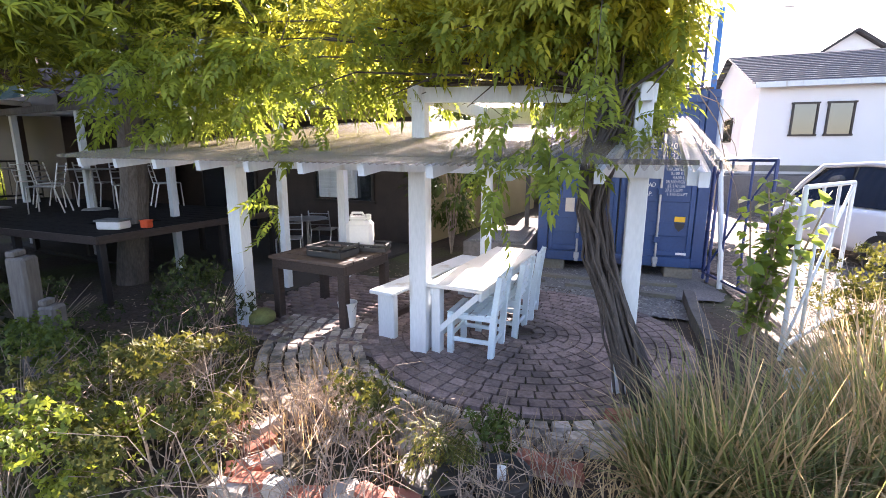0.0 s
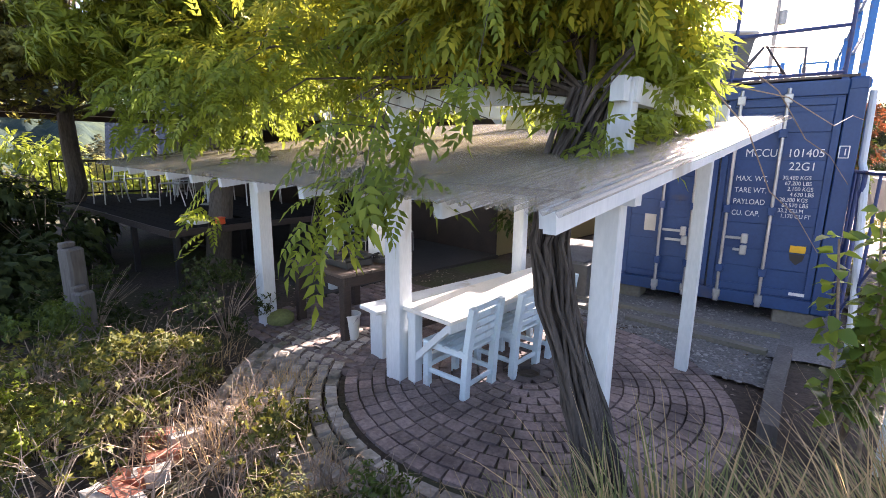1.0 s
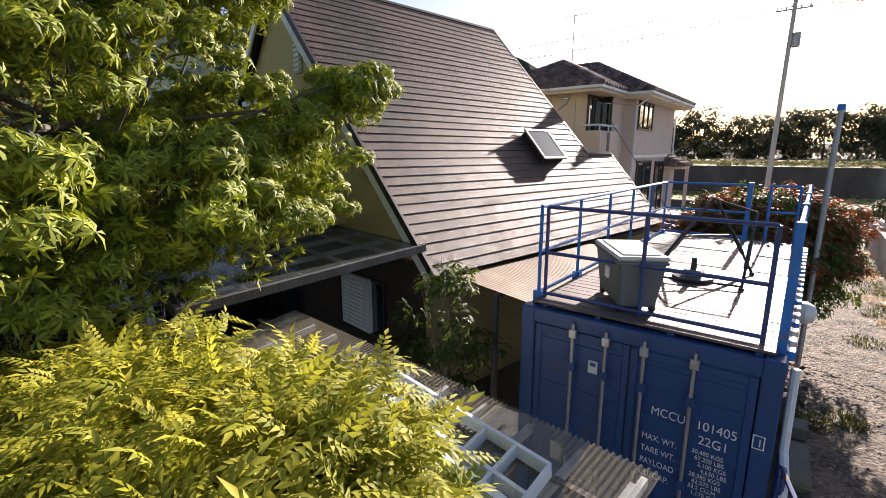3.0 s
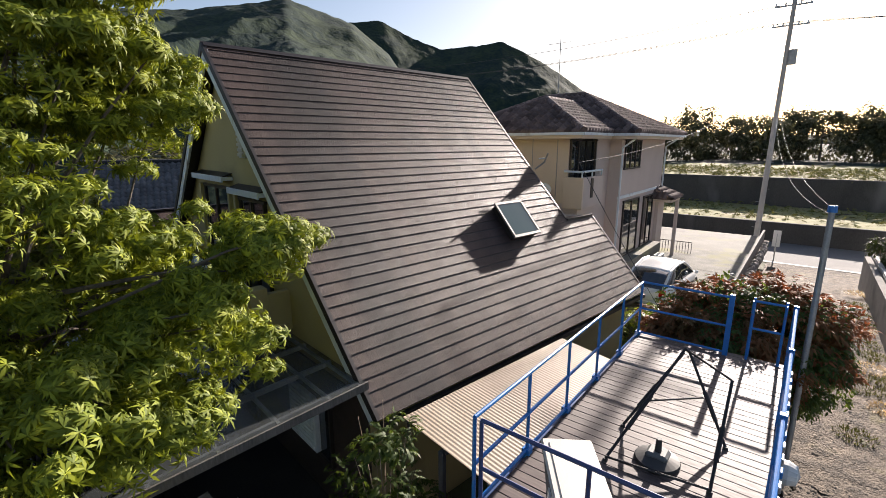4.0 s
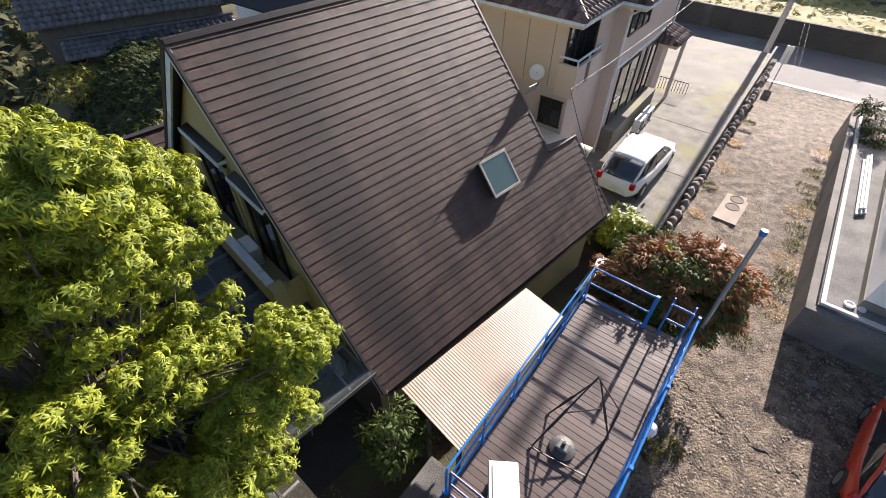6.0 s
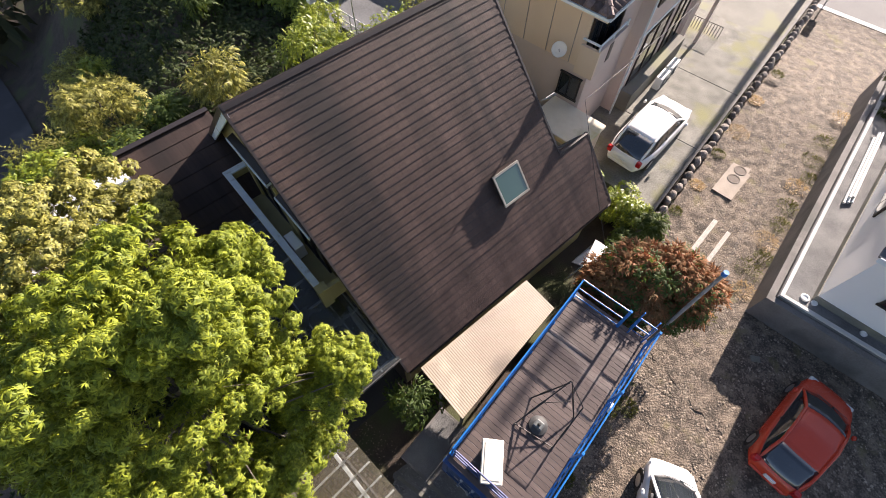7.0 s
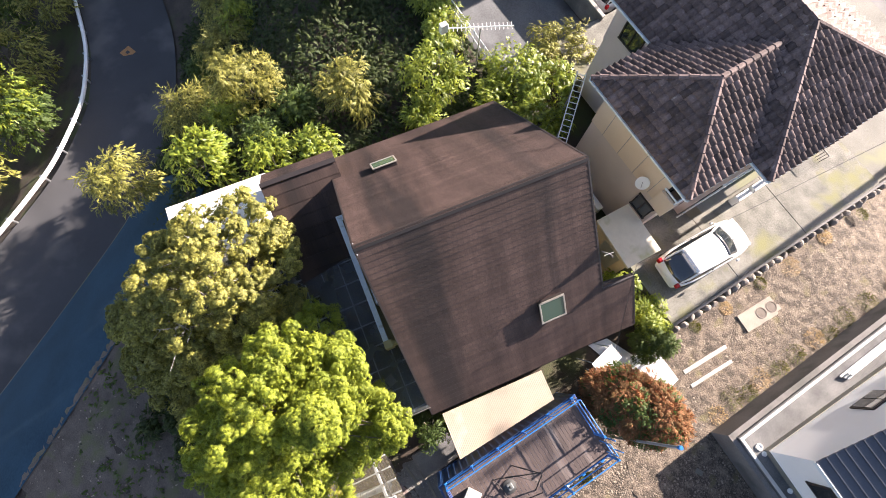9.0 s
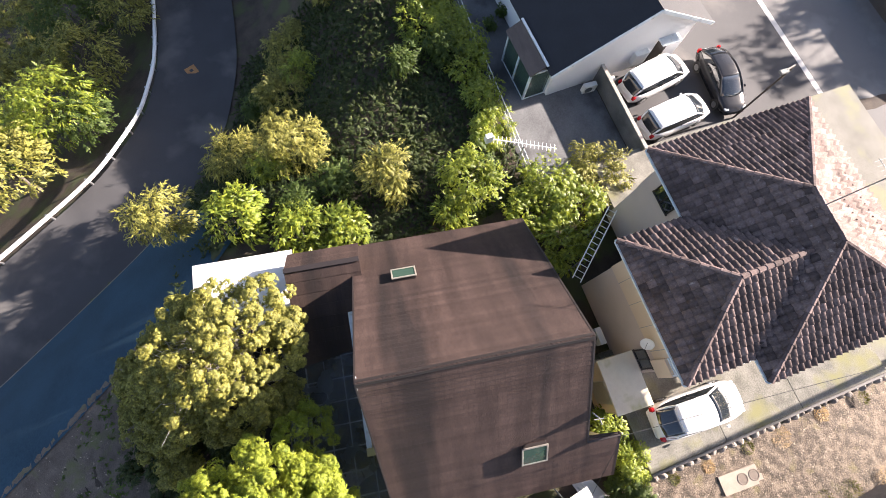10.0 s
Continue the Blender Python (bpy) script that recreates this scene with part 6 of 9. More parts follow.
for z in (TOP, MID, LOW):
    part("left_rail", tube(bmesh.new(), (-2.38, 0.28, z), (-2.38, 5.86, z), R_), BLUE_RAIL, deck)
    part("right_rail", tube(bmesh.new(), (-0.06, 0.28, z), (-0.06, 5.86, z), R_), BLUE_RAIL, deck)
for y in (0.28, 2.1, 3.9, 5.86):
    part("post", B(-0.095, y - 0.035, -0.02, -0.025, y + 0.035, TOP + 0.04, 0.006), BLUE_RAIL, deck)
for z in (TOP, MID, LOW):
    part("front_rail", tube(bmesh.new(), (-2.30, 0.28, z), (-0.2, 0.28, z), R_), NAVY_RAIL, deck)
    part("back_rail", tube(bmesh.new(), (-2.38, 5.88, z), (-0.93, 5.88, z), R_), BLUE_RAIL, deck)
for x in (-2.30, -1.25, -0.2):
    part("post", tube(bmesh.new(), (x, 0.28, 0), (x, 0.28, TOP), R_), NAVY_RAIL, deck)
part("post", B(-0.97, 5.84, 0, -0.89, 5.92, TOP + 0.05, 0.006), BLUE_RAIL, deck)
for x in (-0.62, -0.18):
    part("gate_post", tube(bmesh.new(), (x, 5.9, 0.05), (x, 5.9, TOP), R_), BLUE_RAIL, deck)
for z in (TOP, 0.62):
    part("gate_rail", tube(bmesh.new(), (-0.62, 5.9, z), (-0.18, 5.9, z), R_), BLUE_RAIL, deck)
for s in (-0.62, -0.18):
    part("ladder_rail", tube(bmesh.new(), (s, 6.12, -2.3), (s, 6.12, TOP), R_), BLUE_RAIL, deck)
for k in range(8):
    part("ladder_rung", tube(bmesh.new(), (-0.62, 6.12, -2.1 + k * 0.29), (-0.18, 6.12, -2.1 + k * 0.29), 0.014), BLUE_RAIL, deck)
for k in range(20):
    part("side_clip", B(-0.03, 0.3 + k * 0.29, -0.07, 0.045, 0.44 + k * 0.29, 0.015, 0.01), GALV if k % 3 else BLUE_RAIL, deck)

bn = thing("waste_bin", pose(-1.52, 0.70, CZ1 + 0.05, 0, 0, 34), "grey-green plastic wheeled bin with pale lid", "bin")
bm = bmesh.new()
lo = [bm.verts.new(p) for p in ((-0.19, -0.38, 0.06), (0.19, -0.38, 0.06), (0.19, 0.38, 0.06), (-0.19, 0.38, 0.06))]
hi = [bm.verts.new(p) for p in ((-0.24, -0.47, 0.56), (0.24, -0.47, 0.56), (0.24, 0.47, 0.56), (-0.24, 0.47, 0.56))]
for i in range(4):
    bm.faces.new((lo[i], lo[(i + 1) % 4], hi[(i + 1) % 4], hi[i]))
bm.faces.new(lo[::-1])
bm.faces.new(hi)
bmesh.ops.bevel(bm, geom=list(bm.edges), offset=0.02, segments=2, affect="EDGES")
part("body", bm, GREY_PLASTIC, bn)
part("rim", B(-0.255, -0.485, 0.53, 0.255, 0.485, 0.57, 0.012), GREY_PLASTIC, bn)
part("lid", B(-0.26, -0.49, 0.572, 0.26, 0.49, 0.62, 0.02), PALE_LID, bn, "pale beige lid")
part("lid_panel", B(-0.19, -0.41, 0.612, 0.19, 0.41, 0.632, 0.008), PALE_LID, bn)
for x in (-0.17, 0.17):
    for y in (-0.33, 0.33):
        part("wheel", tube(bmesh.new(), (x - 0.02, y, 0.05), (x + 0.02, y, 0.05), 0.05, n=12), BLACK_PLASTIC, bn)
part("label", B(-0.245, -0.12, 0.3, -0.225, 0.0, 0.42, 0), WHITE_PLASTIC, bn)

pb = thing("parasol_base", pose(-1.12, 2.2, CZ1 + 0.05), "round dark parasol base on the deck", "parasol base")
part("disc", lathe(bmesh.new(), [(0.23, 0), (0.25, 0.02), (0.24, 0.05), (0.12, 0.09), (0.04, 0.11), (0.03, 0.3), (0.001, 0.3)], 20), BLACK_PLASTIC, pb)
part("weight", B(-0.12, -0.10, 0.05, 0.12, 0.12, 0.14, 0.03), GREY_PLASTIC, pb, "grey plastic weight")
fs = thing("frame_stand", pose(-1.05, 2.6, CZ1 + 0.05), "black tubular folding frame stand", "frame")
legs = (((-0.55, -0.75, 0.02), (-0.10, 0.75, 0.98)), ((0.52, 0.35, 0.02), (-0.06, 0.75, 0.98)), ((0.50, -0.60, 0.02), (0.48, 0.45, 0.85)), ((-0.60, 0.05, 0.02), (-0.10, 0.70, 0.95)))
for p, q in legs:
    lg = part("leg", tube(bmesh.new(), p, q, 0.018), BLACK_STEEL, fs)
    part("sleeve", tube(bmesh.new(), Vector(p).lerp(Vector(q), 0.25), Vector(p).lerp(Vector(q), 0.55), 0.027), BLACK_STEEL, lg)
    part("foot", tube(bmesh.new(), (p[0], p[1], 0.0), (p[0], p[1], 0.035), 0.03), BLACK_PLASTIC, lg)
for p, q in (((-0.55, -0.75, 0.05), (0.50, -0.60, 0.05)), ((-0.32, 0.0, 0.5), (0.2, 0.5, 0.5)), ((-0.10, 0.75, 0.98), (0.48, 0.45, 0.85))):
    part("crossbar", tube(bmesh.new(), p, q, 0.014), BLACK_STEEL, fs)
dk = thing("outlet_duct", pose(0.03, 4.05, 2.1), "pale round vent hood on the container side", "vent")
part("hood", lathe(bmesh.new(), [(0.16, 0), (0.17, 0.1), (0.13, 0.2), (0.001, 0.24)], 16), WHITE_PLASTIC, dk).matrix_basis = pose(0, 0, 0, 0, 90, 0)

# ---------------------------------------------------------------- garden shelter with its vine
sl = thing("garden_shelter", Matrix(), "white timber shelter with corrugated plastic roof", "shelter")
FL_, FR_, BR_, BL_ = (-5.74, -4.95), (-1.03, -5.33), (-0.58, -1.36), (-5.35, -1.05)


def roof_z(x, y):
    return 1.80 + 0.132 * (y + 5.1)


u, v = np.meshgrid(np.linspace(0, 1, 680), np.linspace(0, 1, 9), indexing="ij")
AX = (1 - u) * (1 - v) * FL_[0] + u * (1 - v) * FR_[0] + u * v * BR_[0] + (1 - u) * v * BL_[0]
AY = (1 - u) * (1 - v) * FL_[1] + u * (1 - v) * FR_[1] + u * v * BR_[1] + (1 - u) * v * BL_[1]
AZ = roof_z(AX, AY) + 0.014 * np.sin(u * 96 * 2 * math.pi)
link("roof_sheet", grid_mesh("roof_sheet", AX, AY, AZ), PLASTIC_ROOF, sl, "weathered corrugated plastic sheet", True)
posts = ((-5.12, -3.68, 0.15), (-3.06, -3.74, 0.16), (-1.30, -3.98, 0.13), (-5.10, -1.60, 0.12), (-2.86, -1.95, 0.12), (-1.12, -2.05, 0.105), (-7.6, -1.6, 0.12), (-6.4, -1.75, 0.12))
for x, y, w in posts[:6]:
    part("post", B(x - w / 2, y - w / 2, 0.0, x + w / 2, y + w / 2, roof_z(x, y) - 0.14, 0.006), WHITE_PAINT, sl)
bm = beam(bmesh.new(), (-5.5, -3.66, roof_z(-5, -3.7) - 0.20), (-1.15, -4.05, roof_z(-1, -4.0) - 0.20), 0.09, 0.13)
part("front_beam", bm, WHITE_PAINT, sl)
bm = beam(bmesh.new(), (-5.45, -1.58, roof_z(-5, -1.6) - 0.20), (-1.0, -2.08, roof_z(-1, -2.05) - 0.20), 0.09, 0.13)
part("back_beam", bm, WHITE_PAINT, sl)
for k in range(11):
    t = 0.02 + 0.96 * k / 10
    a = Vector((FL_[0] + (FR_[0] - FL_[0]) * t, FL_[1] + (FR_[1] - FL_[1]) * t + 0.12, 0))
    b = Vector((BL_[0] + (BR_[0] - BL_[0]) * t, BL_[1] + (BR_[1] - BL_[1]) * t - 0.05, 0))
    a.z, b.z = roof_z(a.x, a.y) - 0.066, roof_z(b.x, b.y) - 0.066
    part("rafter", beam(bmesh.new(), a, b, 0.045, 0.07), WHITE_PAINT, sl)
for y0 in (-4.75, -3.0, -1.55):
    part("batten", beam(bmesh.new(), (-5.6, y0 + 0.1, roof_z(0, y0 + 0.1) - 0.018), (-1.14 + 0.10 * (y0 + 5.0), y0 - 0.25, roof_z(0, y0 - 0.25) - 0.018), 0.05, 0.028), GREY_WOOD, sl)
part("side_beam", beam(bmesh.new(), (-1.16, -5.15, roof_z(-1.1, -5.15) - 0.065), (-0.72, -1.5, roof_z(-0.7, -1.5) - 0.065), 0.05, 0.075), WHITE_PAINT, sl)
# raised trellis that carries the vine
for x, y in ((-3.06, -3.72), (-1.30, -3.93), (-1.12, -2.30), (-2.9, -2.05)):
    part("upper_post", B(x - 0.06, y - 0.06, roof_z(x, y) - 0.13, x + 0.06, y + 0.06, 2.40 if x < -2 else 2.31, 0.006), WHITE_PAINT, sl)
for a, b in (((-3.16, -3.72), (-1.22, -3.94)), ((-2.98, -2.03), (-0.98, -2.32)), ((-3.06, -3.85), (-2.9, -1.9)), ((-1.30, -4.06), (-1.10, -2.18))):
    part("upper_beam", beam(bmesh.new(), (*a, 2.34 if a[0] < -2 else 2.26), (*b, 2.34 if b[0] < -2 else 2.26), 0.07, 0.12), WHITE_PAINT, sl)
# white lattice frame lying on the roof
lt = thing("lattice_frame", Matrix(), "white slatted lattice frame lying on the plastic roof", "lattice")
L0, LU, LV = Vector((-2.95, -1.52, 0)), Vector((1.75, -0.28, 0)), Vector((-0.02, -0.62, 0))


def lat(u, v, h=0.06):
    p = L0 + LU * u + LV * v
    p.z = roof_z(p.x, p.y) + h
    return p


for v in (0, 0.5, 1.0):
    part("slat", beam(bmesh.new(), lat(0, v), lat(1, v), 0.035, 0.10), WHITE_PAINT, lt)
for k in range(7):
    part("cross_slat", beam(bmesh.new(), lat(k / 6, 0), lat(k / 6, 1), 0.03, 0.095), WHITE_PAINT, lt)

# long white table, its chairs and the bench
tb = thing("long_table", pose(-2.60, -2.84, 0, 0, 0, -7), "long white-topped wooden table", "table")
part("tabletop", B(-0.27, -0.98, 0.66, 0.27, 0.98, 0.70, 0.008), PALE_TABLE, tb, "white tabletop")
part("apron", B(-0.25, -0.95, 0.58, -0.22, 0.95, 0.66), WHITE_PAINT, tb)
part("apron", B(0.22, -0.95, 0.58, 0.25, 0.95, 0.66), WHITE_PAINT, tb)
for y in (-0.9, 0.9):
    part("leg", B(-0.24, y - 0.045, 0, -0.15, y + 0.045, 0.66), WHITE_PAINT, tb)
    part("brace", beam(bmesh.new(), (-0.20, y, 0.22), (0.22, y, 0.63), 0.05, 0.07, (0, 1, 0)), WHITE_PAINT, tb)
part("stretcher", B(-0.22, -0.9, 0.16, -0.17, 0.9, 0.22), WHITE_PAINT, tb)


def chair(m):
    c = thing("slatted_chair", m, "pale blue painted slat-back wooden chair", "chair", "chairs at the long table")
    for x in (-0.19, 0.19):
        part("front_leg", B(x - 0.03, -0.225, 0, x + 0.03, -0.17, 0.42), BLUE_WHITE, c)
        bm = bmesh.new()
        beam(bm, (x, 0.19, 0), (x, 0.21, 0.42), 0.062, 0.055, (0, 1, 0))
        beam(bm, (x, 0.21, 0.415), (x, 0.26, 0.80), 0.062, 0.05, (0, 1, 0))
        part("back_leg", bm, BLUE_WHITE, c)
        part("side_stretcher", B(x - 0.015, -0.18, 0.15, x + 0.015, 0.19, 0.19), BLUE_WHITE, c)
        part("seat_rail", B(x - 0.018, -0.2, 0.37, x + 0.018, 0.2, 0.42), BLUE_WHITE, c)
    part("front_stretcher", B(-0.17, -0.21, 0.18, 0.17, -0.185, 0.22), BLUE_WHITE, c)
    part("back_stretcher", B(-0.17, 0.18, 0.12, 0.17, 0.205, 0.16), BLUE_WHITE, c)
    for k in range(6):
        part("seat_slat", B(-0.225, -0.225 + k * 0.074, 0.422, 0.225, -0.160 + k * 0.074, 0.44), BLUE_WHITE, c)
    for k in range(5):
        z = 0.48 + k * 0.068
        part("back_slat", B(-0.20, 0.195 + 0.125 * (z - 0.42), z, 0.20, 0.215 + 0.125 * (z - 0.42), z + 0.05), BLUE_WHITE, c)
    return c


first = chair(pose(-2.57, -3.52, 0, 0, 0, -93))
for x, y, r in ((-2.44, -2.94, -96), (-2.37, -2.40, -91)):
    copy_thing(first, pose(x, y, 0, 0, 0, r))
bc = thing("bench", pose(-3.30, -2.72, 0, 0, 0, -12), "long white wooden bench", "bench")
part("seat", B(-0.14, -0.98, 0.50, 0.14, 0.98, 0.54, 0.008), WHITE_PAINT, bc)
for y in (-0.85, 0.85):
    part("leg", B(-0.11, y - 0.035, 0, 0.09, y + 0.035, 0.5), WHITE_PAINT, bc)
part("stretcher", B(-0.03, -0.82, 0.2, 0.02, 0.82, 0.27), DARK_WOOD_AND_SHADE, bc)
# dark work table with its clutter
dt = thing("work_table", pose(-4.42, -3.05, 0, 0, 0, -8), "dark wooden work table with worn board top", "table")
for k in range(5):
    part("board", B(-0.52, -0.45 + k * 0.182, 0.71, 0.52, -0.45 + k * 0.182 + 0.172, 0.745, 0.006), BROWN_TOP, dt)
for x in (-0.46, 0.46):
    for y in (-0.38, 0.38):
        part("leg", B(x - 0.045, y - 0.045, 0, x + 0.045, y + 0.045, 0.62), DARK_WOOD_AND_SHADE, dt)
part("apron", B(-0.5, -0.42, 0.6, 0.5, -0.38, 0.708), DARK_WOOD_AND_SHADE, dt)
part("apron", B(-0.5, 0.38, 0.6, 0.5, 0.42, 0.708), DARK_WOOD_AND_SHADE, dt)
part("apron", B(-0.5, -0.38, 0.6, -0.46, 0.38, 0.708), DARK_WOOD_AND_SHADE, dt)
part("apron", B(0.46, -0.38, 0.6, 0.5, 0.38, 0.708), DARK_WOOD_AND_SHADE, dt)
jg = thing("water_jug", pose(-4.22, -2.72, 0.745, 0, 0, 20) @ Matrix.Scale(1.42, 4), "white plastic water canister on the dark table", "canister")
bm = B(-0.11, -0.075, 0, 0.11, 0.075, 0.24, 0.03)
part("body", bm, WHITE_PLASTIC, jg)
part("shoulder", B(-0.09, -0.05, 0.235, 0.06, 0.05, 0.275, 0.02), WHITE_PLASTIC, jg)
part("cap", tube(bmesh.new(), (0.07, 0, 0.24), (0.07, 0, 0.29), 0.025, n=12), WHITE_PLASTIC, jg)
part("grip", pipe(bmesh.new(), [(-0.08, 0, 0.26), (-0.06, 0, 0.30), (0.02, 0, 0.30), (0.04, 0, 0.27)], 0.012), WHITE_PLASTIC, jg)


def crate(m, w, d, h):
    c = thing("seed_crate", m, "black plastic mesh crate on the dark table", "crate", "crates on the work table")
    part("base", B(-w / 2, -d / 2, 0, w / 2, d / 2, 0.012), BLACK_PLASTIC, c)
    for a in ((-w / 2, -d / 2, w / 2, -d / 2 + 0.01), (-w / 2, d / 2 - 0.01, w / 2, d / 2), (-w / 2, -d / 2, -w / 2 + 0.01, d / 2), (w / 2 - 0.01, -d / 2, w / 2, d / 2)):
        part("side", B(a[0], a[1], 0.01, a[2], a[3], h * 0.55, 0.002), BLACK_PLASTIC, c)
        part("rim", B(a[0] - 0.005, a[1] - 0.005, h * 0.75, a[2] + 0.005, a[3] + 0.005, h, 0.003), BLACK_PLASTIC, c)
    for x in np.linspace(-w / 2 + 0.02, w / 2 - 0.02, 5):
        for y in (-d / 2 + 0.005, d / 2 - 0.005):
            part("rib", B(x - 0.006, y - 0.004, h * 0.5, x + 0.006, y + 0.004, h * 0.8, 0), BLACK_PLASTIC, c)


crate(pose(-4.32, -3.18, 0.747, 0, 0, -6), 0.46, 0.34, 0.12)
crate(pose(-4.02, -2.78, 0.747, 0, 0, 12), 0.36, 0.28, 0.09)
bk = thing("bucket", pose(-4.02, -3.42, 0.02), "white plastic bucket under the dark table", "bucket")
part("pail", lathe(bmesh.new(), [(0.075, 0), (0.10, 0.27), (0.108, 0.275), (0.108, 0.285), (0.094, 0.285), (0.07, 0.03), (0.001, 0.03)], 18), WHITE_PLASTIC, bk)
part("bail", pipe(bmesh.new(), [(-0.105, 0, 0.26), (-0.08, -0.04, 0.20), (0, -0.06, 0.17), (0.08, -0.04, 0.20), (0.105, 0, 0.26)], 0.004), STEEL, bk)
# raised black deck of the terrace, built round the big tree
DKZ = 0.89
BLACK_DECK = surface("black_plank", (0.018, 0.016, 0.015), (0.010, 0.009, 0.009), 0.95, scale=4, fine=40, bump=0.5, aspect=(0.2, 1, 1), spec=0.12)
pf = thing("terrace_deck", pose(-8.0, -2.75, 0, 0, 0, -3), "raised black plank deck round the tree trunk", "deck")
for k in range(14):
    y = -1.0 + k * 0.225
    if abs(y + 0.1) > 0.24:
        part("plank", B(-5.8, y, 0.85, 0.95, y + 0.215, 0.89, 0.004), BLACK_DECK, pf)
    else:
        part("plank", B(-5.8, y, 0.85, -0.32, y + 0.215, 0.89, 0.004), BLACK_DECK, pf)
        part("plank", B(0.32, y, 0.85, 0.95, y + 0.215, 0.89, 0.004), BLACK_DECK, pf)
part("edge_trim", B(-5.8, -1.03, 0.80, 0.98, -1.003, 0.895, 0.003), DARK_WOOD_AND_SHADE, pf, "worn dark deck edge")
part("edge_trim", B(0.953, -1.0, 0.80, 0.98, 2.1, 0.895, 0.003), DARK_WOOD_AND_SHADE, pf, "worn dark deck edge")
for x in (-5.6, -4.0, -2.4, -0.85, 0.85):
    for y in (-0.9, 0.9, 2.0):
        part("leg", B(x - 0.04, y - 0.04, 0, x + 0.04, y + 0.04, 0.85), BLACK_STEEL, pf)
df = thing("deck_railing", pose(-8.0, -2.75, DKZ, 0, 0, -3), "black steel railing at the end of the deck", "railing")
for z in (0.08, 0.82):
    part("rail", tube(bmesh.new(), (-5.72, -0.95, z), (-5.72, 2.05, z), 0.022), BLACK_STEEL, df)
for k in range(22):
    y = -0.95 + k * 3.0 / 21
    part("bar", tube(bmesh.new(), (-5.72, y, 0.0 if k % 7 == 0 else 0.08), (-5.72, y, 0.82), 0.018 if k % 7 == 0 else 0.010), BLACK_STEEL, df)
cr = thing("crate", pose(-7.55, -3.25, 0.89, 0, 0, 15), "grey-white plastic tub on the platform", "tub")
part("body", B(-0.16, -0.11, 0, 0.16, 0.11, 0.12, 0.015), WHITE_PLASTIC, cr)
part("rim", B(-0.175, -0.125, 0.10, 0.175, 0.125, 0.125, 0.006), GREY_PLASTIC, cr)
oc = thing("orange_box", pose(-7.22, -3.05, 0.89, 0, 0, 5), "small orange plastic box on the platform", "box")
part("body", B(-0.06, -0.05, 0, 0.06, 0.05, 0.09, 0.01), ORANGE, oc)
part("lid", B(-0.065, -0.055, 0.09, 0.065, 0.055, 0.105, 0.004), ORANGE, oc)


# terrace seats in the shade by the house
def steel_chair(m):
    c = thing("terrace_chair", m, "light metal terrace chair", "chair", "chairs on the shaded terrace")
    for x in (-0.2, 0.2):
        part("side_frame", pipe(bmesh.new(), [(x, -0.22, 0), (x, -0.2, 0.44), (x, 0.18, 0.43), (x, 0.26, 0.82)], 0.012), GALV, c)
        part("rear_leg", tube(bmesh.new(), (x, 0.26, 0), (x, 0.16, 0.43), 0.012), GALV, c)
    part("seat", B(-0.2, -0.2, 0.43, 0.2, 0.18, 0.45), GALV, c)
    for z in (0.55, 0.66, 0.77):
        part("back_bar", tube(bmesh.new(), (-0.2, 0.19 + (z - 0.43) * 0.19, z), (0.2, 0.19 + (z - 0.43) * 0.19, z), 0.010), GALV, c)
    return c


tc = steel_chair(pose(-9.5, -1.5, DKZ, 0, 0, 60))
for x, y, z, r in ((-10.3, -2.3, DKZ, -50), (-9.4, -0.8, DKZ, 150), (-10.7, -1.2, DKZ, 200), (-11.6, -3.0, DKZ, 10), (-12.6, -2.2, DKZ, -95), (-11.2, -1.6, DKZ, 120), (-12.3, -1.3, DKZ, 190), (-6.6, -0.9, 0, 30), (-6.6, 0.2, 0, 190)):
    copy_thing(tc, pose(x, y, z, 0, 0, r))
for x, y, z in ((-10.0, -1.75, DKZ), (-11.9, -2.2, DKZ), (-6.6, -0.35, 0)):
    tt = thing("terrace_table", pose(x, y, z), "round metal terrace table in the shade", "table", "tables on the shaded terrace")
    part("tabletop", lathe(bmesh.new(), [(0.36, 0.70), (0.37, 0.71), (0.36, 0.72), (0.001, 0.72)], 20), GALV, tt)
    part("stem", tube(bmesh.new(), (0, 0, 0.02), (0, 0, 0.70), 0.025), STEEL, tt)
    part("foot", lathe(bmesh.new(), [(0.22, 0), (0.2, 0.02), (0.03, 0.04), (0.001, 0.04)], 16), STEEL, tt)
shp = thing("shutter_wall", HOUSE @ pose(3.0, 0.14, 0), "white louvred shutter on the house wall", "shutter")
part("shutter_frame", B(-0.5, -0.04, 0.95, 0.5, 0.06, 2.05), WHITE_PAINT, shp)
for k in range(12):
    part("louvre", B(-0.44, -0.07, 1.0 + k * 0.083, 0.44, -0.04, 1.055 + k * 0.083, 0.003), WHITE_PAINT, shp)

# weathered posts in the garden, kerb timber, steel gates
for x, y, h, w, lab in ((-6.05, -5.15, 1.02, 0.16, "tall"), (-5.68, -5.2, 0.66, 0.14, "short")):
    wp = thing("timber_stump", pose(x, y, 0, 2, 3, 20), lab + " grey weathered timber post in the weeds", "post", "weathered posts")
    part("block", B(-w / 2, -w / 2, -0.1, w / 2, w / 2, h, 0.02), GREY_WOOD, wp)
    part("top_splinter", B(-w / 2 + 0.01, -w / 2 + 0.01, h, 0.0, w / 2 - 0.02, h + 0.05, 0.01), GREY_WOOD, wp)
kb = thing("edging_timber", Matrix(), "weathered timber edging beside the round paving", "edging", kind="structure")
for a, b in (((-0.36, -1.15), (-0.42, -2.0)), ((-0.42, -2.0), (-0.45, -2.9))):
    part("timber", beam(bmesh.new(), (*a, 0.07), (*b, 0.07), 0.12, 0.16), GREY_WOOD, kb)
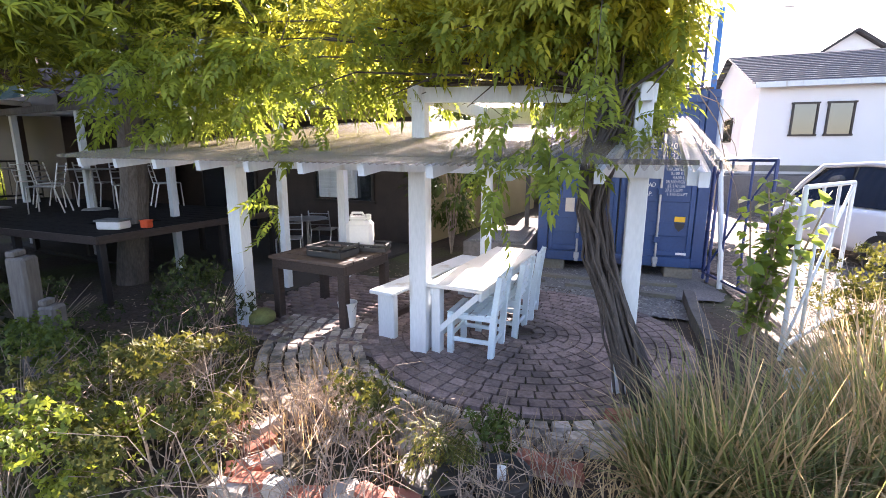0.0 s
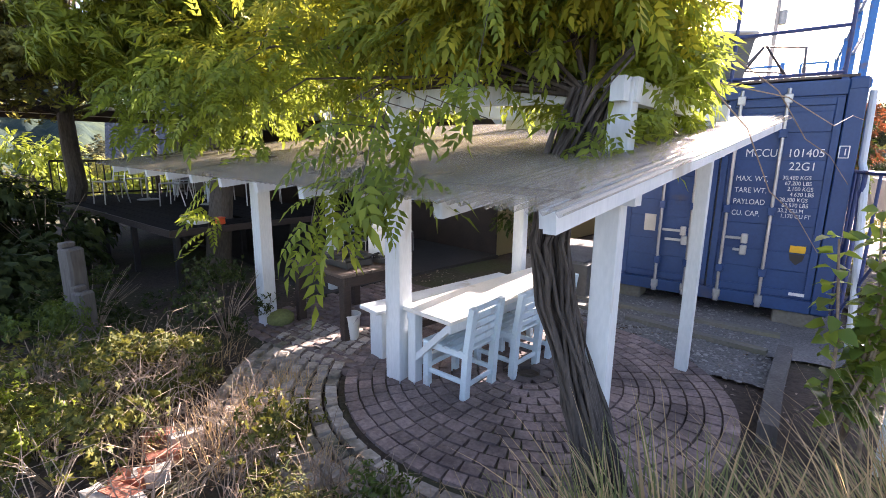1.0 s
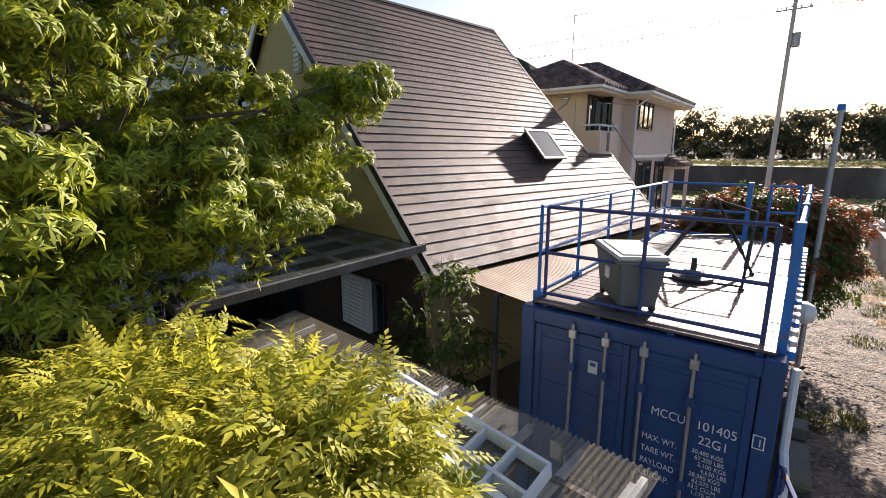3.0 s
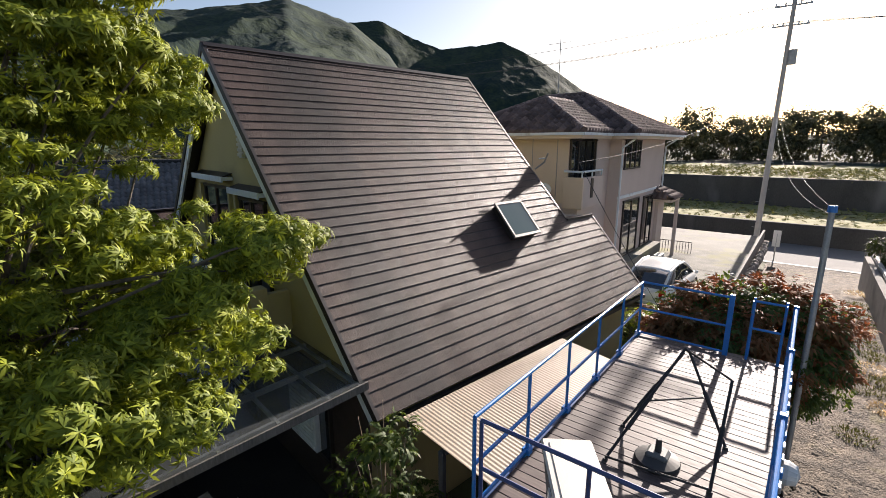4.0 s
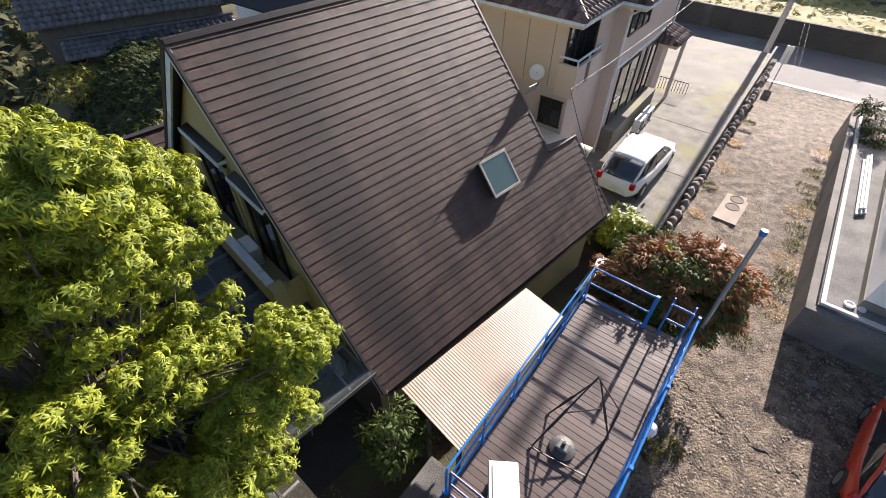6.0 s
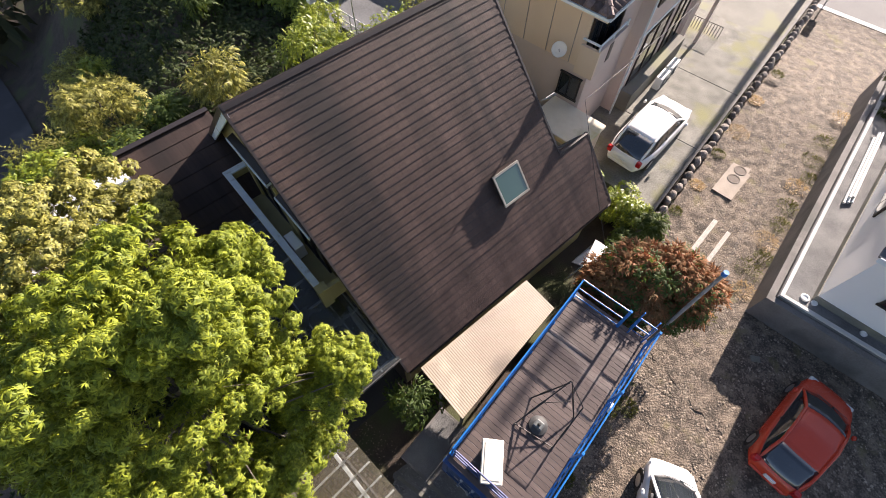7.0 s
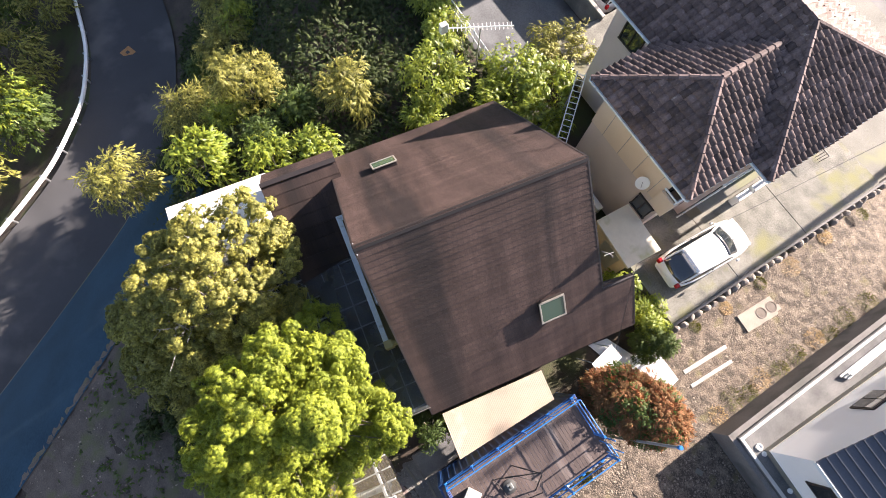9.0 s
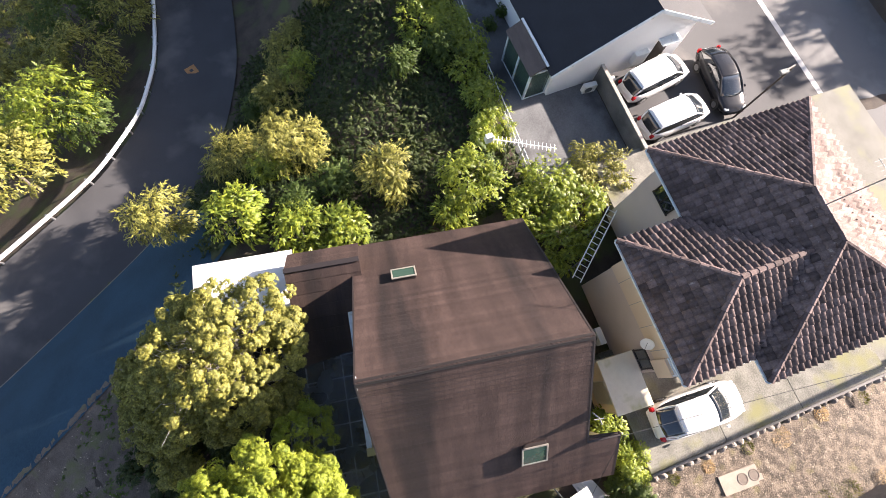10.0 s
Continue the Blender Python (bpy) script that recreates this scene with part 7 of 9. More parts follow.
for a, b in (((-3.0, -0.5), (-0.4, -0.55)), ((-1.9, -0.95), (-0.5, -1.15)), ((-3.3, -1.0), (-2.2, -0.85))):
    part("kerb_slab", beam(bmesh.new(), (*a, 0.03), (*b, 0.03), 0.10, 0.08), CONCRETE, kb)


def gate(m, w, h, mat, label, bars):
    g = thing("steel_gate", m, label, "gate", "yard gates")
    for z in (0.12, h):
        part("rail", tube(bmesh.new(), (0, 0, z), (w, 0, z), 0.022), mat, g)
    for x in np.linspace(0, w, bars):
        part("bar", tube(bmesh.new(), (x, 0, 0.0 if x in (0, w) else 0.12), (x, 0, h), 0.022 if x in (0, w) else 0.016), mat, g)
    part("brace", tube(bmesh.new(), (0, 0, 0.12), (w, 0, h), 0.014), mat, g)
    return g


gate(pose(0.06, 0.14, 0, 0, 0, -75), 1.36, 1.80, NAVY_RAIL, "navy steel gate beside the container", 4)
gate(pose(0.06, 0.95, 0, 0, 0, -88), 0.95, 1.80, NAVY_RAIL, "tall navy steel fence panel by the container", 4)
gate(pose(0.12, -2.85, 0, 0, 0, 55), 1.5, 1.58, WHITE_PAINT, "white rusty steel gate standing open", 4)
wp = thing("downpipe", Matrix(), "white drainpipe down the container side", "pipe")
part("pipe_run", pipe(bmesh.new(), [(0.06, 0.25, 2.65), (0.07, 0.2, 1.9), (0.10, 0.05, 1.75), (0.16, -0.3, 0.5), (0.18, -0.35, 0.0)], 0.035), WHITE_PAINT, wp)

# ---------------------------------------------------------------- cars
def car(m, label, paint, L=4.3, W=1.7, Ht=1.48, kind_="hatch"):
    """A parked car: rounded hull, bowed glazing, roof, pillars, wheels and lamps. Front towards +y."""
    c = thing("car", m, label, "car")
    van = kind_ == "van"
    if van:
        top = ((-0.50, 0.74), (-0.47, 0.95), (-0.30, 1.00), (0.10, 1.00), (0.30, 0.98), (0.38, 0.90), (0.46, 0.76), (0.50, 0.58))
        yb, yr, yf, yw, zr, zf = -0.475, -0.43, 0.13, 0.34, Ht - 0.05, Ht - 0.05
    else:
        top = ((-0.50, 0.66), (-0.475, 0.88), (-0.40, 0.97), (-0.10, 0.95), (0.20, 0.93), (0.32, 0.86), (0.44, 0.74), (0.50, 0.54))
        yb, yr, yf, yw, zr, zf = -0.455, -0.30, 0.06, 0.27, Ht - 0.12, Ht - 0.05
    ty, tz = [p[0] * L for p in top], [p[1] for p in top]

    def half(y):
        return W / 2 * (1 - 0.30 * abs(2 * y / L) ** 5)

    def belt(y):
        return float(np.interp(y, ty, tz))

    bm = bmesh.new()
    rings = []
    for k in range(21):
        y = L / 2 * math.sin((k / 20 - 0.5) * math.pi)
        w, z1, z0 = half(y), belt(y), 0.24 + 0.14 * abs(2 * y / L) ** 6
        side = ((0.90, z0), (0.985, z0 + 0.10), (1.0, z0 + (z1 - z0) * 0.45), (0.985, z1 - 0.13), (0.93, z1 - 0.045), (0.80, z1 + 0.005), (0.42, z1 + 0.035), (0.0, z1 + 0.045))
        rings.append([bm.verts.new((-x * w, y, z)) for x, z in side] + [bm.verts.new((x * w, y, z)) for x, z in side[-2::-1]])
    n = len(rings[0])
    for p, q in zip(rings, rings[1:]):
        for k in range(n - 1):
            bm.faces.new((p[k], p[k + 1], q[k + 1], q[k]))
        bm.faces.new((p[n - 1], p[0], q[0], q[n - 1]))
    bm.faces.new(rings[0])
    bm.faces.new(rings[-1][::-1])
    bmesh.ops.recalc_face_normals(bm, faces=bm.faces)
    part("body", bm, paint, c, "", True)

    def sheet(name, rows, mat, label_=""):
        b = bmesh.new()
        g = [[b.verts.new(p) for p in r] for r in rows]
        for p, q in zip(g, g[1:]):
            for k in range(len(p) - 1):
                b.faces.new((p[k], p[k + 1], q[k + 1], q[k]))
        r = bmesh.ops.extrude_face_region(b, geom=b.faces[:])
        bmesh.ops.translate(b, vec=(0, 0, -0.02), verts=[e for e in r["geom"] if isinstance(e, bmesh.types.BMVert)])
        bmesh.ops.recalc_face_normals(b, faces=b.faces)
        return part(name, b, mat, c, label_, True)

    wR = W / 2 * (0.76 if van else 0.71)
    S = [-1 + i / 4 for i in range(9)]

    def edge(y, z, w, bow, crown):
        return [(w * q, y * L + bow * (1 - q * q), z + crown * (1 - q * q)) for q in S]

    def across(a_, b_, k):
        return [[tuple(u + (v - u) * i / k for u, v in zip(p, q)) for p, q in zip(a_, b_)] for i in range(k + 1)]

    front_top, rear_top = edge(yf, zf, wR, 0.07, 0.05), edge(yr, zr, wR * 0.96, -0.05, 0.05)
    front_low, rear_low = edge(yw, belt(yw * L) + 0.02, half(yw * L) * 0.86, 0.16, 0.03), edge(yb, belt(yb * L) + 0.0, half(yb * L) * 0.84, -0.08, 0.02)
    mid = edge((yf + yr) / 2 + 0.02, Ht, wR, 0.0, 0.055)
    sheet("windscreen", across(front_low, front_top, 4), WINDOW, "dark windscreen glass")
    sheet("rear_window", across(rear_top, rear_low, 4), WINDOW, "dark rear glass")
    sheet("roof_panel", across(rear_top, mid, 5) + across(mid, front_top, 5)[1:], paint)
    for q in (0, -1):
        sg = -1 if q == 0 else 1
        lo0, lo1 = Vector(rear_low[q]), Vector(front_low[q])
        hi0, hm, hi1 = Vector(rear_top[q]), Vector(mid[q]), Vector(front_top[q])
        b = bmesh.new()
        loft = []
        for i in range(11):
            t = i / 10
            low = lo0.lerp(lo1, t)
            low.x, low.z = sg * half(low.y) * 0.90, belt(low.y) + 0.0
            u = 0.12 + 0.76 * t
            high = (hi0.lerp(hm, u * 2) if u < 0.5 else hm.lerp(hi1, u * 2 - 1)) - Vector((0, 0, 0.035))
            loft.append((b.verts.new(low), b.verts.new(low.lerp(high, 0.5) + Vector((sg * 0.03, 0, 0))), b.verts.new(high)))
        for p, r in zip(loft, loft[1:]):
            for k in range(2):
                b.faces.new((p[k], p[k + 1], r[k + 1], r[k]))
        bmesh.ops.recalc_face_normals(b, faces=b.faces)
        part("side_window", b, WINDOW, c, "dark side glass", True)
        part("rear_pillar", pipe(bmesh.new(), [lo0 + Vector((0, 0.03, -0.03)), lo0.lerp(hi0, 0.55) + Vector((sg * 0.03, 0, 0.02)), hi0 + Vector((0, 0.05, 0)), hm, hi1 + Vector((0, -0.03, 0)), lo1.lerp(hi1, 0.5) + Vector((sg * 0.02, 0, 0.01)), lo1 + Vector((0, 0, -0.03))], 0.045, 8), paint, c)
        pm = 0.48 * L * (yw + yb)
        part("door_pillar", beam(bmesh.new(), (sg * half(pm) * 0.915, pm, belt(pm)), (sg * wR * 1.01, pm - 0.03, Ht - 0.05), 0.07, 0.03), CAR_BLACK, c)
        part("door_mirror", B(sg * half(0) - 0.05 + 0.08 * sg, L * 0.17, 0.93, sg * half(0) + 0.05 + 0.08 * sg, L * 0.17 + 0.16, 1.06, 0.035), paint, c)
        part("headlight", B(sg * W * 0.33 - 0.15, L / 2 - 0.36, 0.60, sg * W * 0.33 + 0.13, L / 2 - 0.12, 0.72, 0.04), LAMP_CLEAR, c, "clear headlight")
        part("tail_light", B(sg * W * 0.37 - 0.10, -L / 2 + 0.01, 0.68, sg * W * 0.37 + 0.09, -L / 2 + 0.18, 0.93, 0.03), TAIL_RED, c, "red tail light")
        for y in (-L * 0.30, L * 0.30):
            part("wheel_arch", tube(bmesh.new(), (sg * (W / 2 - 0.12), y, 0.31), (sg * (half(y) + 0.004), y, 0.31), 0.355, n=24), BLACK_PLASTIC, c)
            wl_ = part("wheel", tube(bmesh.new(), (sg * (W / 2 - 0.20), y, 0.30), (sg * (half(y) + 0.012), y, 0.30), 0.30, n=20), TYRE, c, "black tyre")
            part("rim", tube(bmesh.new(), (sg * (W / 2 - 0.02), y, 0.30), (sg * (half(y) + 0.02), y, 0.30), 0.19, n=16), GALV, wl_)
    part("rear_bumper", B(-W * 0.34, -L / 2 - 0.03, 0.36, W * 0.34, -L / 2 + 0.12, 0.52, 0.05), paint, c)
    part("front_grille", B(-W * 0.26, L / 2 - 0.07, 0.36, W * 0.26, L / 2 + 0.015, 0.48, 0.02), BLACK_PLASTIC, c)
    part("number_plate", B(-0.16, -L / 2 - 0.045, 0.56, 0.16, -L / 2 + 0.02, 0.70, 0.004), WHITE_PLASTIC, c)
    for x in (-0.4, 0.1):
        part("wiper", tube(bmesh.new(), (x, front_low[4][1] - 0.03, front_low[4][2] + 0.02), (x + 0.42, front_low[4][1] - 0.12, front_low[4][2] + 0.10), 0.010), BLACK_PLASTIC, c)
    return c


car(pose(-4.02, 15.0, NB, 0, 0, -3), "white hatchback car parked on the forecourt", CAR_WHITE, 4.45, 1.74, 1.48)
car(pose(5.15, 7.75, 0.02, 0, 0, -9), "red hatchback car parked on gravel in shade", CAR_RED, 3.8, 1.66, 1.48)
car(pose(3.15, 2.75, 0.02, 0, 0, 20), "white small van parked in the gravel yard", CAR_WHITE, 3.5, 1.5, 1.72, "van")
car(pose(-21.05, 22.2, -0.28, 0, 0, 10), "white people carrier parked behind the houses", CAR_WHITE, 4.5, 1.75, 1.6, "van")
car(pose(-18.35, 22.1, -0.28, 0, 0, 6), "white estate car parked behind the houses", CAR_WHITE, 4.4, 1.72, 1.55, "van")
car(pose(-19.9, 26.5, -0.75, 0, 0, -96), "black saloon car parked behind the houses", CAR_BLACK, 4.5, 1.75, 1.45)

# ---------------------------------------------------------------- plants
def tree(name, x, y, crown, radii, trunk_r, mat, label, seed, clumps, per, clump_r, tpl_args, size, limbs_n=9, lean=(0, 0), low=-0.35, category="tree", far=False):
    """A tapered trunk with limbs and a crown of many small leaves in uneven clumps."""
    rng = np.random.default_rng(seed)
    z = float(H(x, y))
    t = thing(name, pose(x, y, z), label, category)
    c = np.array(crown, float) - (x, y, z)
    pos, out = clumped(rng, c, radii, clumps, per, clump_r, low)
    link("crown", scatter("crown", (far_spray if far else spray)(rng, *tpl_args), pos, out, size, rng), mat, t)
    tips = [c + np.array(radii) * v / np.linalg.norm(v) * 0.85 for v in rng.normal(0, 1, (limbs_n, 3)) + (0, 0, 0.4)]
    part("trunk", limbs(rng, (0, 0, -0.2), (c[0] * 0.7 + lean[0], c[1] * 0.7 + lean[1], c[2] + radii[2] * 0.2), trunk_r, trunk_r * 0.4, tips), BARK, t)
    return t


def lobed_tree(name, x, y, lobes, trunk_r, top, mat, label, seed, clumps, per, clump_r, leaf):
    """A large tree whose crown is a set of leafy lobes with gaps between them."""
    rng = np.random.default_rng(seed)
    t = thing(name, pose(x, y, 0), label, "tree")
    rel = [(lx - x, ly - y, lz, lr) for lx, ly, lz, lr in lobes]
    pos, out = lobed(rng, rel, clumps, per, clump_r)
    link("crown", scatter("crown", rosette(rng, *leaf), pos, out, 1.0, rng, 0.35), mat, t)
    part("trunk", limbs(rng, (0, 0, -0.2), top, trunk_r, trunk_r * 0.45, [(lx, ly, lz) for lx, ly, lz, lr in rel] + [tuple(pos[i]) for i in rng.integers(0, len(pos), 26)]), BARK, t)
    return t


lobed_tree("broadleaf_tree", -8.05, -2.75, ((-7.7, -3.0, 7.2, 1.15), (-6.7, -3.8, 6.6, 1.15), (-8.4, -2.0, 6.4, 1.1), (-7.3, -1.7, 6.3, 1.15), (-7.8, -4.1, 5.9, 1.1), (-6.3, -2.5, 5.5, 1.2), (-5.5, -4.0, 5.1, 1.2), (-7.1, -5.0, 5.1, 1.2),
                                            (-5.3, -0.9, 4.4, 0.95), (-6.6, -0.7, 4.9, 1.0), (-9.0, -1.0, 4.9, 1.2), (-4.9, -2.6, 4.0, 0.95), (-4.4, -4.3, 4.0, 1.0), (-6.2, -5.3, 3.9, 1.1), (-7.3, -5.0, 4.0, 0.9), (-5.3, -1.7, 3.5, 0.9), (-5.9, -0.7, 3.8, 0.9), (-5.3, -3.2, 3.2, 0.85), (-6.7, -1.7, 4.4, 1.0),
                                            (-6.7, -3.3, 3.7, 1.1), (-7.6, -1.5, 3.5, 1.0), (-6.0, -4.4, 3.0, 0.8), (-7.4, -4.2, 2.9, 0.8),
                                            (-7.5, -2.3, 8.3, 1.05), (-6.7, -1.4, 7.2, 0.95), (-8.4, -1.5, 7.8, 1.05), (-7.3, -3.6, 8.0, 1.05), (-8.2, -3.0, 7.7, 0.95),
                                            (-7.4, -0.45, 7.35, 0.75), (-6.7, -1.0, 8.0, 0.65), (-6.5, -1.4, 8.5, 0.6), (-5.1, -0.05, 5.15, 0.55), (-7.1, -0.45, 6.7, 0.75), (-7.9, -0.4, 7.1, 0.7)),
           0.21, (0.7, 0.1, 5.6), LEAF_MAPLE, "tall tree with dense yellow-green drooping leaves", 11, 25, 42, 0.25, (10, 0.115, 0.025, -0.35))
lobed_tree("evergreen_tree", -12.6, -3.4, ((-12.3, -3.2, 6.1, 1.2), (-11.2, -2.2, 5.6, 1.1), (-13.6, -2.4, 5.5, 1.2), (-13.0, -4.4, 5.4, 1.2), (-11.3, -4.0, 5.3, 1.1), (-14.3, -1.2, 4.8, 1.0), (-12.2, -1.0, 5.0, 1.0), (-10.6, -3.0, 4.4, 1.0), (-14.3, -3.6, 4.4, 1.1),
                                           (-12.6, -5.6, 4.4, 1.1), (-11.0, -5.2, 4.1, 1.0), (-14.0, -5.2, 3.8, 1.0), (-10.4, -1.4, 4.0, 0.9), (-11.8, -3.0, 3.6, 1.1), (-13.4, -3.4, 3.2, 1.1), (-11.8, -5.8, 3.0, 0.9), (-10.4, -4.4, 3.0, 0.8),
                                           (-14.7, -2.9, 4.7, 0.9), (-13.2, -6.2, 3.8, 1.0), (-11.7, -6.8, 3.0, 1.0), (-14.7, -4.5, 4.2, 0.9), (-10.4, -6.5, 2.6, 0.9), (-9.2, -6.3, 2.3, 0.8), (-12.6, -7.0, 2.6, 0.9), (-13.0, -0.6, 4.4, 0.8)),
           0.2, (0.3, 0.2, 4.8), LEAF_OLIVE, "broad evergreen tree with olive leaves and pale twigs", 12, 22, 36, 0.26, (7, 0.105, 0.050))
rng = np.random.default_rng(17)
bm = bmesh.new()
for k in range(110):
    c = Vector((rng.uniform(-1.2, 1.3), rng.uniform(-1.5, 1.5), rng.uniform(4.0, 5.5)))
    for _ in range(3):
        e = c + Vector((rng.normal(0, 0.4), rng.normal(0, 0.4), rng.uniform(0.2, 0.6)))
        pipe(bm, [c, c.lerp(e, 0.5) + Vector((rng.normal(0, 0.06), rng.normal(0, 0.06), 0.05)), e], 0.012, 4, 0.005)
part("bare_twig", bm, surface("pale_twig", (0.48, 0.44, 0.40), (0.30, 0.27, 0.24), 0.9, scale=8, bump=0.2), bpy.data.objects["evergreen_tree"], "pale leafless twigs")["kind"] = "stuff"
# red-tipped hedge shrub behind the container
tree("photinia", -0.75, 8.0, (-0.75, 8.0, 2.05), (1.85, 0.95, 1.45), 0.06, LEAF_DARK, "tall hedge shrub with red-tipped young leaves", 13, 60, 120, 0.42, (6, 0.12, 0.085, 0.04), 1.0, 14, low=-0.9, category="shrub", far=True)
rng = np.random.default_rng(14)
ph = bpy.data.objects["photinia"]
ph.matrix_world = pose(-0.75, 8.0, float(H(-0.75, 8.0)), 0, 0, 33)
pos, out = clumped(rng, (0, 0, 2.2), (1.90, 1.04, 1.42), 190, 56, 0.26, -0.5)
link("new_growth", scatter("new_growth", far_spray(rng, 5, 0.10, 0.09, 0.045), pos, out + (0, 0, 0.5), 1.0, rng), LEAF_RED, ph, "red young leaves")


def bush(name, x, y, r, h, mat, label, seed, clumps=14, per=70, clump_r=0.2, leaf=(6, 0.10, 0.06, 0.03), size=1.0, category="shrub", stems=7, z=None, far=False, tuft=None, thick=0.012):
    rng = np.random.default_rng(seed)
    z = float(H(x, y)) if z is None else z
    b = thing(name, pose(x, y, z), label, category)
    pos, out = clumped(rng, (0, 0, h * 0.55), (r, r, h * 0.5), clumps, per, clump_r, -0.9)
    link("leaves", scatter("leaves", rosette(rng, *tuft) if tuft else (far_spray if far else spray)(rng, *leaf), pos, out, size, rng), mat, b)
    bm = bmesh.new()
    for _ in range(stems):
        a = rng.uniform(0, 6.28)
        e = Vector((r * 0.8 * math.cos(a), r * 0.8 * math.sin(a), h * rng.uniform(0.6, 1.0)))
        pipe(bm, [(0, 0, -0.05), e * 0.4 + Vector((0, 0, 0.12 * h)), e], thick, 5, thick / 3)
    part("stem", bm, DRY_TWIG, b)["kind"] = "stuff"
    return b


# thicket on the slope behind the house
THICKET = ((-19.5, 5.4, 2.2, 1.35, LEAF_OLIVE), (-17.9, 9.2, 2.4, 1.5, LEAF_BRIGHT), (-16.7, 13.2, 1.7, 1.4, LEAF_BRIGHT), (-16.6, 16.3, 0.9, 1.5, LEAF_OLIVE), (-23.3, 1.2, 1.6, 1.7, LEAF_OLIVE),
           (-19.8, -2.4, 2.3, 1.4, LEAF_BRIGHT), (-21.6, -6.3, 1.7, 1.4, LEAF_OLIVE), (-24.5, -2.2, -0.6, 1.6, LEAF_OLIVE), (-29.0, 1.5, -3.5, 2.0, LEAF_OLIVE), (-33.0, 2.6, -4.5, 1.8, LEAF_OLIVE),
           (-28.5, 10.5, -1.6, 1.8, LEAF_BRIGHT),
           (-17.6, 2.4, 0.9, 1.1, LEAF_BRIGHT), (-18.2, 0.2, 1.5, 1.2, LEAF_BRIGHT), (-26.6, 12.4, -0.4, 1.0, LEAF_BRIGHT),
           (-15.4, 11.6, 1.2, 1.1, LEAF_BRIGHT), (-13.2, 12.4, 2.1, 1.3, LEAF_BRIGHT), (-36.0, 6.0, -5.0, 2.3, LEAF_OLIVE), (-14.8, 14.0, 1.9, 1.3, LEAF_BRIGHT),
           (-30.6, 11.9, -0.6, 1.1, LEAF_BRIGHT), (-28.4, 11.8, -0.3, 1.0, LEAF_BRIGHT), (-25.0, 11.9, 0.1, 1.1, LEAF_BRIGHT), (-22.8, 12.0, 0.1, 1.0, LEAF_BRIGHT), (-20.8, 11.8, 0.4, 1.0, LEAF_BRIGHT))
rng = np.random.default_rng(149)
FILL = []
while len(FILL) < 9:
    x, y = rng.uniform(-31, -15.8), rng.uniform(-5.5, 12.5)
    d, _ = road_near(np.array([x]), np.array([y]))
    if d[0] > 4.2 and all(math.hypot(x - q[0], y - q[1]) > 1.25 for q in list(THICKET) + FILL) and not (x > -19.6 and -7 < y < 1.0):
        FILL.append((x, y, float(H(x, y)) + rng.uniform(0.7, 1.4), rng.uniform(0.6, 1.0), (LEAF_DARK, LEAF_DARK, LEAF_BRIGHT)[len(FILL) % 3]))
for i, (x, y, top, r, mt) in enumerate(list(THICKET) + FILL):
    g = float(H(x, y))
    h = max(1.4, top - g)
    kind_ = {LEAF_OLIVE: "feathery olive-green conifer", LEAF_BRIGHT: "bright green leafy shrub", LEAF_DARK: "dark green tangled shrub"}[mt]
    tree("thicket_tree", x, y, (x, y, g + h * 0.60), (r * 0.85, r * 0.85, h * 0.42), 0.07, mt, kind_ + " on the overgrown slope", 100 + i, int(20 * r), 34, 0.42, (5, 0.22, 0.15, 0.065) if mt is not LEAF_OLIVE else (6, 0.30, 0.17, 0.045), 1.0, 7, low=-0.7, far=True)["group"] = "thicket"
# brambles and undergrowth that carpet the slope
rng = np.random.default_rng(150)
n = 17000
x, y = rng.uniform(-36, -15.6, n), rng.uniform(-6.5, 12.5, n)
d, _ = road_near(x, y)
ok = (d > 3.2) & ((x < -16.2) | (y > 10.8)) & ~((x > -18.8) & (y < 0.5) & (y > -6))
x, y = x[ok], y[ok]
pos = np.stack((x, y, H(x, y) + rng.uniform(0.05, 0.75, len(x)) * (0.4 + 0.6 * np.abs(np.sin(x * 0.9) * np.cos(y * 0.8)))), 1)
tagged(link("undergrowth", scatter("undergrowth", far_spray(rng, 7, 0.24, 0.13, 0.07), pos, rng.normal(0, 1, (len(x), 3)) * (1, 1, 0.5) + (0, 0, 0.3), 1.0, rng, 0.3), LEAF_BRAMBLE), "tangled dark green brambles on the slope", "undergrowth", kind="stuff")
# woods below the lane
WOODS = ((-30.5, -17.0, 3.2), (-35.0, -14.0, 3.4), (-39.5, -12.5, 3.0), (-44.5, -13.0, 3.6), (-41.0, -18.0, 3.8), (-35.5, -20.5, 3.6), (-29.0, -23.0, 3.4), (-49.0, -11.0, 3.4), (-47.0, -18.5, 3.8), (-52.0, -15.0, 3.6), (-43.0, -8.6, 1.8), (-33.4, -12.4, 1.6), (-50.0, 12.0, 3.0), (-48.0, 20.0, 2.8), (-52.0, 27.0, 3.0), (-61.0, 12.0, 3.2), (-75.0, 14.0, 3.4), (-78.0, 28.0, 3.4), (-58.0, 36.0, 3.0))
for i, (x, y, r) in enumerate(WOODS):
    g = float(H(x, y))
    h = 5.0 if r > 2 else 3.0
    tree("wood_tree", x, y, (x, y, g + h * 0.66), (r * 0.8, r * 0.8, h * 0.42), 0.14, (LEAF_OLIVE, LEAF_BRIGHT, LEAF_OLIVE, LEAF_DARK)[i % 4], "wild tree in the wood below the lane", 200 + i, int(18 * r), 24, 0.58, (5, 0.32, 0.19, 0.085), 1.0, 7, low=-0.5, far=True)["group"] = "wood"
